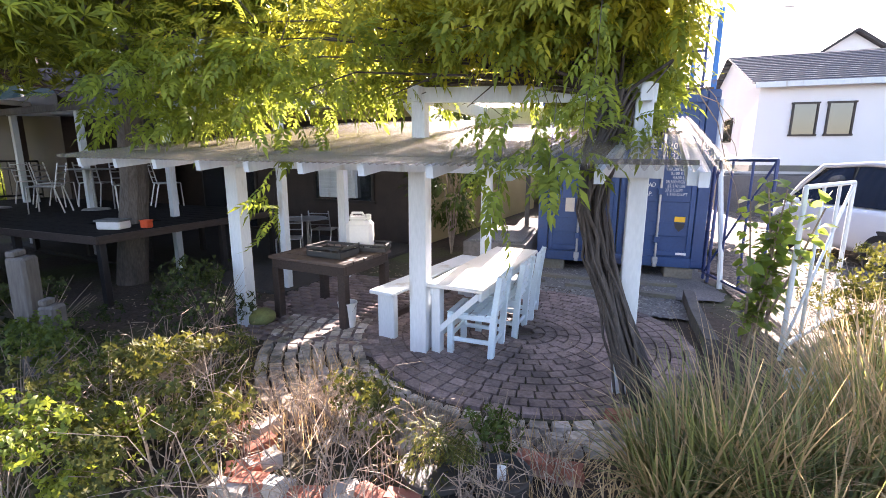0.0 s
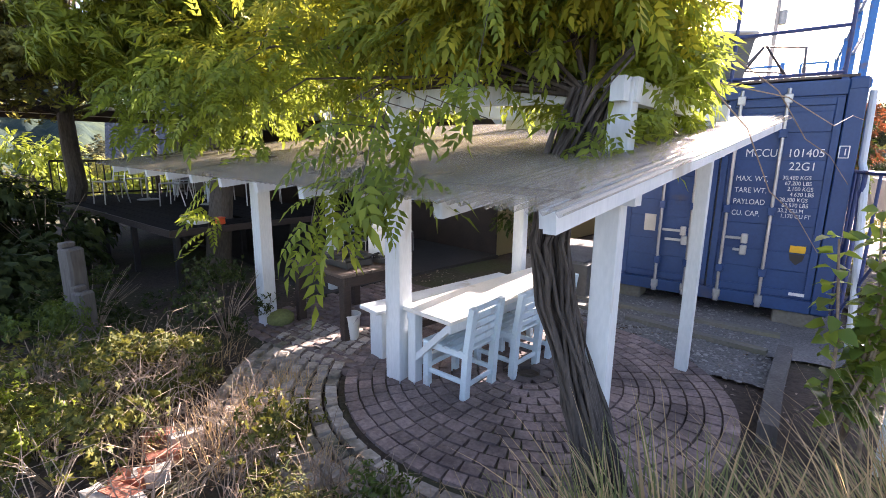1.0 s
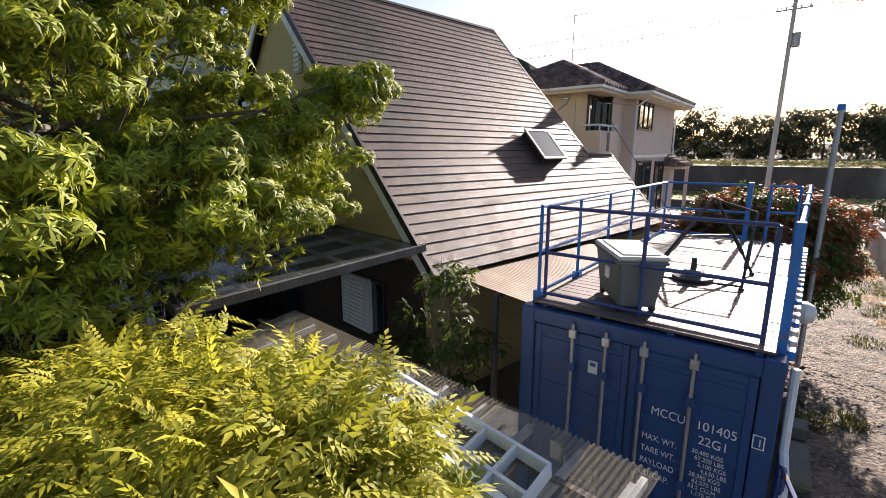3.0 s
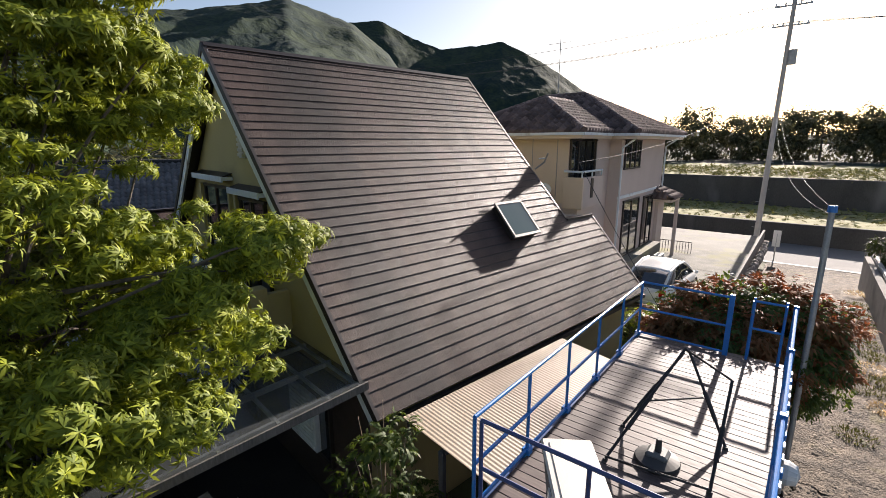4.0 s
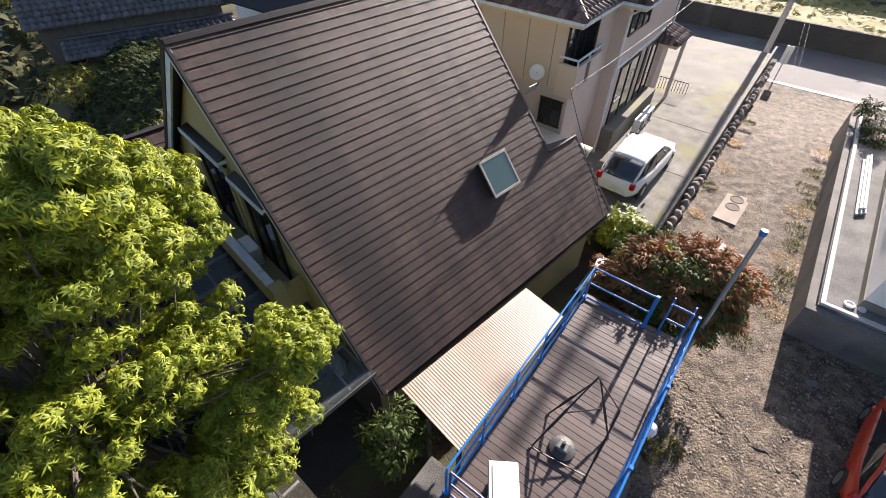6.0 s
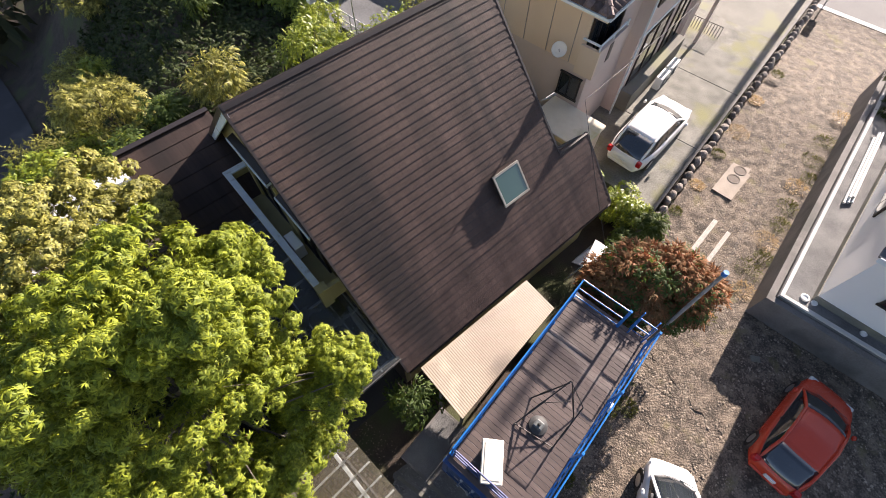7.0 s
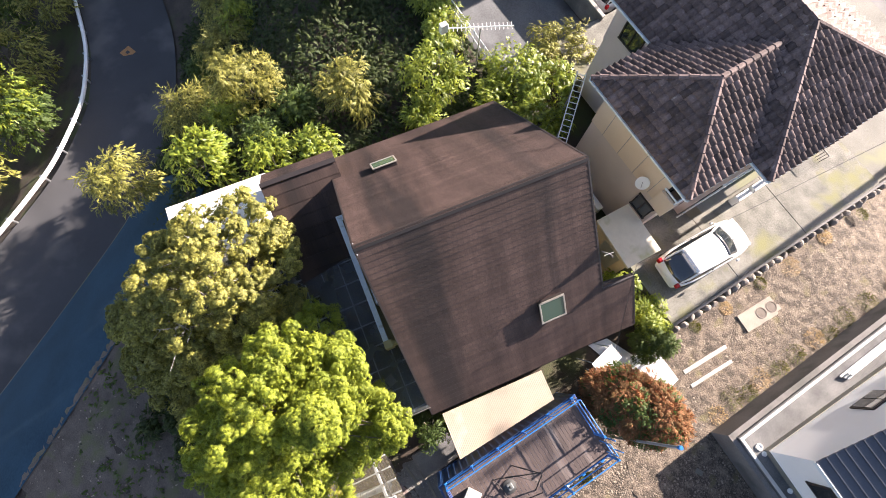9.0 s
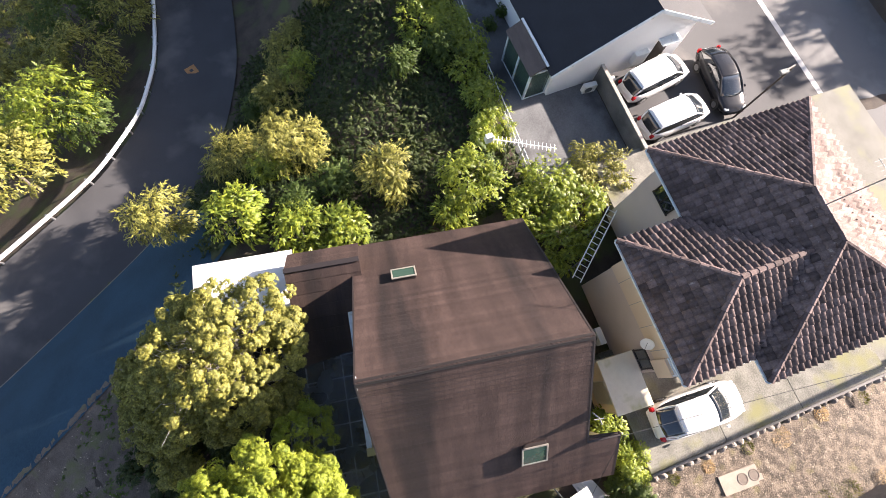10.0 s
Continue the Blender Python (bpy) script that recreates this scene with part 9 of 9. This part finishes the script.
for z in (0.15, 1.0):
    part("rail", tube(bmesh.new(), (0, 0, z), (1.54, 0, z), 0.018), BLACK_STEEL, fg)
bd = thing("stacked_pipes", pose(3.48, 17.6, 1.33, 0, 0, 1), "bundle of long white plastic pipes on the pad", "pipes")
for k, (x, z) in enumerate(((0, 0.05), (0.11, 0.05), (0.22, 0.05), (0.06, 0.14), (0.17, 0.14))):
    part("pipe", tube(bmesh.new(), (x - 0.35, -1.2 + 0.1 * k, z), (x - 0.35, 3.0 + 0.1 * k, z), 0.05, n=10), WHITE_PLASTIC, bd)
for x, y, r in ((3.75, 11.95 - 0.35, 0.14), (4.05, 11.6, 0.10), (5.6, 11.55, 0.10)):
    mh = thing("drain_cap", pose(x - 0.35, y, 1.325), "small round white drain cap", "drain cap", "drain caps")
    part("ring", lathe(bmesh.new(), [(r, 0), (r, 0.05), (r * 0.7, 0.06), (r * 0.5, 0.03), (0.001, 0.03)], 16), WHITE_PLASTIC, mh)
# wooded mountains
def mountain(name, az0, az1, dist, profile, label, seed, depth=420, base=-20, spur=18):
    """A wooded ridge with spurs: columns by bearing, rows from the foot to the crest."""
    na, nr = 200, 60
    az = np.radians(np.linspace(az0, az1, na))
    crest = np.interp(np.degrees(az), [p[0] for p in profile], [p[1] for p in profile])
    A, S = np.meshgrid(az, np.linspace(0, 1, nr), indexing="ij")
    top = dist * np.tan(np.radians(crest))[:, None]
    ridge, grain = np.zeros(A.shape), np.zeros(A.shape)
    for i in range(na):
        for j in range(nr):
            u, w = A[i, j] * dist / 190, S[i, j] * depth / 190
            ridge[i, j] = noise.ridged_multi_fractal((u + 0.6 * w, 0.7 * w, seed * 1.7), 0.9, 2.1, 4, 1.0, 2.0)
            grain[i, j] = noise.noise((u * 12, w * 12, seed * 0.3))
    body = np.sin(np.pi * np.clip(S, 0, 1)) ** 0.7
    D = dist - depth * (1 - S) - spur * (ridge - 1.0) * body
    Z = base + (top - base) * (S ** 1.12) + 13.0 * (ridge - 1.0) * body + 2.5 * grain * (S > 0.03)
    X, Y = -np.sin(A) * D, np.cos(A) * D
    return tagged(link(name, grid_mesh(name, X, Y, Z), FOREST, None, "", True), label, "mountain", kind="structure")


mountain("mountain_near", 38, 130, 900, ((38, 1.0), (41, 5.0), (45, 10.5), (49, 13.5), (56, 15.5), (66, 13.5), (80, 12), (100, 9), (130, 6)), "steep wooded mountain side", 51, 790, spur=18)
mountain("mountain_far", 8, 62, 1250, ((8, 0.5), (14, 2.3), (20.5, 5.0), (26.5, 9.0), (29.5, 10.6), (31.7, 11.6), (35, 11.2), (38.8, 10.9), (42, 12.0), (46, 13.8), (62, 12)), "wooded mountain peak", 52)
mountain("hill_east", -60, 12, 1500, ((-60, 3), (-30, 2.6), (-10, 2.2), (-5, 1.8), (-2, 1.0), (4, 1.0), (12, 1.6)), "low wooded hills", 53)
# woods that fill the valley and the lower hillside
rng = np.random.default_rng(59)
n = 8500
x, y = -46 - 190 * rng.random(n) ** 1.6, rng.uniform(-10, 200, n)
keep = (y < 31) | (x < -60) | (y > 62)
x, y = x[keep], y[keep]
mound = 0.5 + 0.5 * np.sin(x * 0.35 + 1.3 * np.sin(y * 0.21)) * np.sin(y * 0.33 + 1.1 * np.sin(x * 0.17))
pos = np.stack((x, y, H(x, y) + 0.5 + 5.5 * mound * rng.uniform(0.5, 1.0, len(x))), 1)
tagged(link("far_woods", scatter("far_woods", far_spray(rng, 6, 1.3, 1.1, 0.7), pos, rng.normal(0, 1, (len(x), 3)) * (1, 1, 0.5) + (0, 0, 0.5), 1.0, rng, 0.3), LEAF_FAR), "dark woods filling the valley", "woods", kind="stuff")
for x, y, h in ((-57.0, 25.0, 13.6), (-61.0, 23.0, 12.0), (-66.0, 38.0, 13.0), (-42.0, 62.0, 9.0)):
    vp = thing("village_pole", pose(x, y, float(H(x, y))), "thin grey utility pole in the village", "utility pole", "village poles")
    g = 12.0 - float(H(x, y)) - (13.6 - h)
    part("shaft", tube(bmesh.new(), (0, 0, -0.3), (0, 0, g), 0.16, 0.10, 8), POLE_CONCRETE, vp)
    for z in (0.5, 1.2):
        part("crossarm", beam(bmesh.new(), (-0.9, 0.3, g - z), (0.9, -0.3, g - z), 0.1, 0.1), STEEL, vp)
# weeds on the field terraces
rng = np.random.default_rng(60)
n = 5200
x, y = rng.uniform(-26, 24, n), np.where(rng.random(n) < 0.2, rng.uniform(42.3, 53.5, n), rng.uniform(54.3, 70, n))
pos = np.stack((x, y, H(x, y) + rng.uniform(0.05, 0.30, n)), 1)
tagged(link("field_weeds", scatter("field_weeds", far_spray(rng, 7, 0.30, 0.24, 0.09), pos, rng.normal(0, 1, (n, 3)) * (1, 1, 0.3) + (0, 0, 0.6), 1.0, rng, 0.3), LEAF_FIELD), "dry yellow-green weeds on the field terraces", "weeds", kind="stuff")
# tree line behind the fields
rng = np.random.default_rng(61)
for i in range(40):
    x = -58 + i * 2.95 + rng.uniform(-1.0, 1.0)
    y = 97 + rng.uniform(-3, 8)
    g = float(H(x, y))
    h = rng.uniform(6.6, 9.6) + (1.6 if -22 < x < -14 else 0)
    tree("field_tree", x, y, (x, y, g + h * 0.46), (3.2, 3.2, h * 0.5), 0.2, LEAF_FAR, "tree in the row behind the fields", 600 + i, 28, 30, 1.05, (4, 0.7, 0.46, 0.26), 1.0, 4, low=-0.95, far=True)["group"] = "field tree row"
tree("street_tree", -21.7, 60.0, (-21.7, 60.0, 7.2), (3.6, 3.2, 2.6), 0.2, LEAF_OLIVE, "broad pale green tree behind the tiled house", 660, 30, 40, 0.8, (5, 0.45, 0.30, 0.15), 1.0, 6, low=-0.7, far=True)

# ---------------------------------------------------------------- single pieces: paving, bricks, stones
PAVE_C = (-2.20, -2.98)
bed = tagged(part("round_paving", lathe(bmesh.new(), [(1.66, -0.03), (1.66, 0.012), (0.001, 0.012)], 60), SOIL), "round brick paving under the shelter", "paving", kind="structure")
bed.location = (*PAVE_C, 0)
mesh_cache = {}


def paver(w, l, key):
    if key not in mesh_cache:
        me = bpy.data.meshes.new("brick")
        bm = bmesh.new()
        box(bm, -w / 2, -l / 2, 0, w / 2, l / 2, 0.03)
        for v in bm.verts:
            if v.co.z > 0.01:
                v.co.x *= 0.96
                v.co.y *= 0.96
        bm.to_mesh(me)
        bm.free()
        me.materials.append(BRICK_PAVER)
        mesh_cache[key] = me
    return mesh_cache[key]


rng = np.random.default_rng(71)
for k in range(1, 14):
    r = 0.04 + k * 0.1165
    n = max(5, int(2 * math.pi * r / 0.138))
    w, l = 2 * math.pi * r / n - 0.012, 0.106
    for j in range(n):
        a = 2 * math.pi * (j + 0.5 * (k % 2)) / n
        px, py = r * math.cos(a), r * math.sin(a)
        if px < -0.75 and py > 1.0:
            continue
        ob = new("brick", paver(w, l, ("r", k)))
        ob.parent = bed
        ob.matrix_basis = pose(px, py, 0.008 + rng.uniform(-0.003, 0.004), rng.normal(0, 0.6), rng.normal(0, 0.6), math.degrees(a) + 90)
rest = thing("brick_floor", Matrix(), "worn brick floor beside the round paving", "paving", kind="structure")
part("mortar_bed", B(-5.4, -4.0, -0.03, -3.1, -1.3, 0.010, 0), SOIL, rest)
V, Q, o = [], [], 0
for i in range(22):
    for j in range(12):
        x, y = -5.35 + j * 0.185 + (0.09 if i % 2 else 0), -3.95 + i * 0.118
        c, s = math.cos(-0.1), math.sin(-0.1)
        z = 0.034 + rng.uniform(-0.004, 0.004)
        for zz, kk in ((0.005, 1.0), (z, 0.94)):
            for dx, dy in ((-0.085, -0.05), (0.085, -0.05), (0.085, 0.05), (-0.085, 0.05)):
                V.append((x + dx * kk * c - dy * kk * s, y + dx * kk * s + dy * kk * c, zz))
        Q += [(o + 4, o + 5, o + 6, o + 7)] + [(o + a, o + (a + 1) % 4, o + 4 + (a + 1) % 4, o + 4 + a) for a in range(4)]
        o += 8
st_ = link("bricks", from_arrays("bricks", np.array(V), Q), surface("floor_brick", (0.24, 0.185, 0.17), (0.14, 0.105, 0.098), 0.9, scale=3, fine=35, bump=0.7, depth=0.012, vary=0.2, island=True), rest)
st_["kind"] = "stuff"
# cobbled apron of larger setts on the south-west
def sett_mesh(k):
    """One of a few worn pale setts with uneven corners."""
    if ("sett", k) not in mesh_cache:
        rr = np.random.default_rng(60 + k)
        bm = bmesh.new()
        box(bm, -0.066 - 0.008 * rr.random(), -0.052, -0.02, 0.066 + 0.008 * rr.random(), 0.052, 0.034)
        for v in bm.verts:
            v.co.x *= rr.uniform(0.86, 1.0)
            v.co.y *= rr.uniform(0.86, 1.0)
            if v.co.z > 0:
                v.co.x, v.co.y, v.co.z = v.co.x * 0.9, v.co.y * 0.9, v.co.z + rr.uniform(-0.006, 0.004)
        me = bpy.data.meshes.new("sett")
        bm.to_mesh(me)
        bm.free()
        me.materials.append(PALE_SETT)
        mesh_cache[("sett", k)] = me
    return mesh_cache[("sett", k)]


ap = thing("sett_path", Matrix(), "uneven arcs of pale worn setts round the paving", "paving", kind="structure")
for i in range(8):
    r = 1.715 + i * 0.122
    n = int(2 * math.pi * r / 0.155)
    for j in range(n):
        a = 2 * math.pi * (j + 0.5 * (i % 2)) / n
        deg = math.degrees(a)
        if not (186 < deg < 262 or (i < 3 and 262 <= deg < 302)) or (i > 4 and deg > 232 + 6 * math.sin(j)):
            continue
        x, y = PAVE_C[0] + r * math.cos(a), PAVE_C[1] + r * math.sin(a)
        if (x + 3.06) ** 2 + (y + 3.74) ** 2 < 0.02:
            continue
        ob = new("sett", sett_mesh((i * 7 + j) % 5))
        ob.parent = ap
        ob.matrix_basis = pose(x, y, 0.004 + rng.uniform(-0.006, 0.010), rng.normal(0, 2.5), rng.normal(0, 2.5), deg + 90 + rng.normal(0, 4))


def lump(w, d, h, seed):
    """A worn stone or broken brick."""
    rr = np.random.default_rng(seed)
    bm = bmesh.new()
    box(bm, -w / 2, -d / 2, 0, w / 2, d / 2, h)
    bmesh.ops.subdivide_edges(bm, edges=bm.edges[:], cuts=1, use_grid_fill=True)
    for v in bm.verts:
        v.co *= 1 - 0.10 * rr.random()
    return bm


edge = ((-3.30, -5.78, 20, RED_BRICK), (-3.12, -5.76, -8, PALE_STONE), (-2.93, -5.77, 12, RED_BRICK), (-2.76, -5.69, 40, PALE_STONE), (-2.60, -5.66, -15, RED_BRICK), (-2.43, -5.63, 8, RED_BRICK), (-3.45, -5.48, 70, RED_BRICK), (-3.34, -5.60, 62, PALE_STONE),
        (-1.84, -5.10, -12, RED_BRICK), (-1.64, -5.12, -6, RED_BRICK), (-1.32, -4.42, 28, RED_BRICK), (-1.22, -4.52, 60, PALE_STONE), (-3.70, -5.42, 75, RED_BRICK), (-3.40, -5.68, 35, RED_BRICK), (-3.36, -5.85, 10, PALE_STONE), (-3.55, -5.30, 80, PALE_STONE), (-2.25, -5.66, 0, PALE_STONE), (-2.02, -5.60, 30, RED_BRICK))
for i, (x, y, r, mt) in enumerate(edge):
    e = thing("edging_brick", pose(x, y, 0, random.uniform(-6, 6), random.uniform(-6, 6), r), "broken red brick edging the bed" if mt is RED_BRICK else "pale stone edging the bed", "brick" if mt is RED_BRICK else "stone", "bed edging")
    part("block", lump(0.20, 0.10, 0.10, 700 + i), mt, e)
ms = thing("mossy_stone", pose(-5.0, -3.6, 0, 0, 0, 15), "round moss-green stone lying in the bed", "stone")
part("stone", lathe(bmesh.new(), [(0.10, 0.0), (0.155, 0.06), (0.15, 0.12), (0.09, 0.165), (0.001, 0.175)], 16), surface("mossy_stone", (0.24, 0.27, 0.09), (0.13, 0.15, 0.06), 0.9, scale=6, bump=0.6), ms, "", True)
# concrete stepping slabs and mixing tray in the drive
for i, (x, y, w, l, r) in enumerate(((-0.03, 12.65, 0.18, 2.4, -3), (0.60, 12.5, 0.16, 2.3, -3))):
    s = thing("track_slab", pose(x, y, 0.03, 0, 0, r), "long pale concrete slab sunk in the drive", "slab", "drive slabs")
    part("slab", B(-w / 2, -l / 2, -0.04, w / 2, l / 2, 0.03, 0.015), PALE_STONE, s)
pn = thing("concrete_pan", pose(-0.28, 16.3, 0.02, 0, 0, -3), "pale concrete base slab with two round hollows", "slab")
PAN = surface("pan_concrete", (0.40, 0.335, 0.275), (0.26, 0.22, 0.18), 0.9, scale=2, fine=30, bump=0.4)
part("slab", prism(bmesh.new(), ((-0.42, -1.15), (0.42, -1.15), (0.42, 0.62), (0.30, 0.66), (0.30, 0.92), (0.05, 0.92), (0.0, 0.80), (-0.42, 0.80)), -0.02, 0.07), PAN, pn)
PAN_DARK = surface("dark_pan_concrete", (0.20, 0.165, 0.135), (0.13, 0.105, 0.088), 0.95, scale=6, fine=30, bump=0.4)
for y in (-0.05, 0.55):
    part("hollow", lathe(bmesh.new(), [(0.26, 0.06), (0.26, 0.085), (0.22, 0.085), (0.21, 0.074), (0.001, 0.074)], 20, (0, y)), PAN_DARK, pn, "round hollow of darker concrete colour")
wb = thing("pale_block", pose(0.30, 3.2, 0, 0, 0, 3), "pale broken concrete blocks beside the container", "block")
part("block", lump(0.30, 1.1, 0.18, 801), CONCRETE, wb)
part("block", lump(0.32, 0.35, 0.2, 802), CONCRETE, wb).location = (0.0, 1.1, 0)
tl = thing("paving_tile", pose(3.4, 9.4, 0.03, 0, 0, 30), "single pale paving tile on the gravel", "tile")
part("tile", B(-0.15, -0.11, 0, 0.15, 0.11, 0.03), CONCRETE, tl)
# boundary stones along the forecourt
sw = thing("stone_edge", Matrix(), "low dry-stone edge of the forecourt", "wall", kind="structure")
def boulder(seed):
    """A rounded field stone with flats and hollows."""
    rr = np.random.default_rng(seed)
    bm = bmesh.new()
    bmesh.ops.create_icosphere(bm, subdivisions=2, radius=1.0)
    a, c = rr.normal(0, 1, (4, 3)), rr.uniform(0.55, 0.85, 4)
    for v in bm.verts:
        for q, lim in zip(a, c):
            q = Vector(q).normalized()
            over = v.co.dot(q) - lim
            if over > 0:
                v.co -= q * over * 0.8
    return bm


for k in range(46):
    y = 12.2 + k * 0.455 + random.uniform(-0.06, 0.06)
    ob = part("stone", boulder(900 + k), ROCK, sw)
    r = random.uniform(0.85, 1.2)
    ob.matrix_basis = pose(-1.84 + random.uniform(-0.06, 0.06), y, 0.36 - 0.014 * (y - 12), random.uniform(-12, 12), random.uniform(-12, 12), random.uniform(-30, 30)) @ Matrix.Diagonal((0.17 * r, 0.23 * r, 0.21 * r, 1))
part("soil_strip", B(-2.04, 12.0, -0.2, -1.72, 33.4, 0.16, 0.03), SOIL, sw)
part("kerb", B(-2.16, 12.0, 0.1, -2.04, 33.6, NB + 0.06), WALL_CONCRETE, sw)
# white gravel patch and timber frame by the corner of the house
wp_ = thing("white_path", Matrix(), "small white-gravelled corner path", "path", kind="structure")
part("patch", prism(bmesh.new(), ((-3.3, 8.5), (-1.7, 9.0), (-1.1, 9.9), (0.1, 10.45), (0.0, 11.05), (-1.4, 11.0), (-1.9, 9.95), (-3.1, 9.4)), -0.05, 0.06), WHITE_WALL, wp_)
ob = thing("corrugated_offcut", pose(-2.75, 8.3, 0.6, 0, 12, 10), "white corrugated sheet offcut by the hedge", "sheet")
u, v = np.meshgrid(np.linspace(-0.35, 0.35, 40), np.linspace(-0.6, 0.6, 4), indexing="ij")
link("sheet", grid_mesh("sheet", u, v, 0.9 + 0.015 * np.sin(u * 90)), WHITE_PLASTIC, ob, "", True)
for x, y in ((-0.3, -0.5), (0.3, -0.5), (-0.3, 0.5), (0.3, 0.5)):
    part("prop", B(x - 0.02, y - 0.02, -0.75, x + 0.02, y + 0.02, 0.88), WHITE_PAINT, ob)


def pebbles(name, n, region, lo, hi, mat, label, seed, keep=None):
    """Loose stones lying on a gravelled area."""
    rng = np.random.default_rng(seed)
    x, y = rng.uniform(region[0], region[1], n), rng.uniform(region[2], region[3], n)
    if keep is not None:
        k = keep(x, y)
        x, y = x[k], y[k]
    n = len(x)
    r = lo + (hi - lo) * rng.random(n) ** 3
    a = rng.uniform(0, 6.28, n)
    base = np.array(((1, 0, 0), (0, 1, 0), (-1, 0, 0), (0, -1, 0), (0, 0, 0.5)), float)
    c, s = np.cos(a), np.sin(a)
    V = np.zeros((n, 5, 3))
    st = rng.uniform(0.6, 1.2, (n, 1))
    V[:, :, 0] = x[:, None] + r[:, None] * (base[None, :, 0] * c[:, None] - base[None, :, 1] * st * s[:, None])
    V[:, :, 1] = y[:, None] + r[:, None] * (base[None, :, 0] * s[:, None] + base[None, :, 1] * st * c[:, None])
    V[:, :, 2] = H(x, y)[:, None] + 0.02 + r[:, None] * base[None, :, 2]
    T = np.array(((0, 1, 4), (1, 2, 4), (2, 3, 4), (3, 0, 4)))
    F = T[None] + (np.arange(n) * 5)[:, None, None]
    return tagged(link(name, from_arrays(name, V.reshape(-1, 3), tris=F.reshape(-1, 3)), mat), label, "gravel", kind="stuff")


LOOSE = surface("loose_stone", (0.33, 0.27, 0.205), (0.17, 0.138, 0.105), 0.95, scale=3, fine=30, bump=0.3, vary=0.45, island=True)
LOOSE_GREY = surface("loose_grey_stone", (0.30, 0.295, 0.28), (0.16, 0.16, 0.155), 0.95, scale=3, fine=30, bump=0.3, vary=0.45, island=True)
pebbles("drive_stones", 19000, (-1.7, 2.5, 6.0, 33.5), 0.014, 0.064, LOOSE, "loose brown stones of the gravel drive", 81)
pebbles("yard_stones", 17000, (0.4, 9.0, -6.0, 10.8), 0.014, 0.060, LOOSE, "loose brown stones of the gravel yard", 82)
pebbles("bed_stones", 5200, (-3.3, -0.4, -2.0, 0.6), 0.012, 0.030, LOOSE_GREY, "loose grey stones before the container", 83, lambda x, y: np.hypot(x - PAVE_C[0], y - PAVE_C[1]) > 1.68)
# dry weeds of the drive
for i, (x, y, r) in enumerate(((1.9, 12.6, 0.5), (1.9, 14.2, 0.5), (2.0, 16.4, 0.45), (1.4, 9.8, 0.4), (-1.2, 19.0, 0.5), (1.95, 19.5, 0.5), (0.9, 5.2, 0.3), (-1.3, 15.0, 0.3), (0.5, 2.2, 0.25), (0.45, 4.8, 0.3), (2.1, 11.6, 0.4), (2.15, 13.4, 0.35), (2.1, 15.3, 0.4), (1.9, 17.6, 0.45), (2.2, 18.4, 0.4), (2.0, 21.0, 0.5), (2.1, 23.0, 0.45), (-1.4, 13.2, 0.25), (-1.35, 17.2, 0.3), (-1.4, 21.5, 0.35), (-1.3, 24.0, 0.3))):
    tf_ = thing("drive_weeds", pose(x, y, 0.02), "patch of low yellow weeds in the gravel", "weeds", "drive weeds")
    blades("weed_blades", 300, 0, 0, r, 0.14, BLADE_DRY if i % 3 == 1 else LEAF_YELLOW, tf_, 950 + i, 0.012, 1.2)
# dry brush on the pad of the white house
for x, y, r, h in ((2.75, 24.3, 0.35, 1.0), (3.4, 22.6, 0.55, 0.7), (3.2, 23.4, 0.45, 0.8)):
    bush("brush_pile", x, y, r, h, LEAF_BRAMBLE, "dark pile of dry brush on the gravel pad", 970 + int(y * 10), 10, 34, 0.2, (5, 0.12, 0.08, 0.035), stems=26, z=1.32, far=True)["group"] = "brush piles"
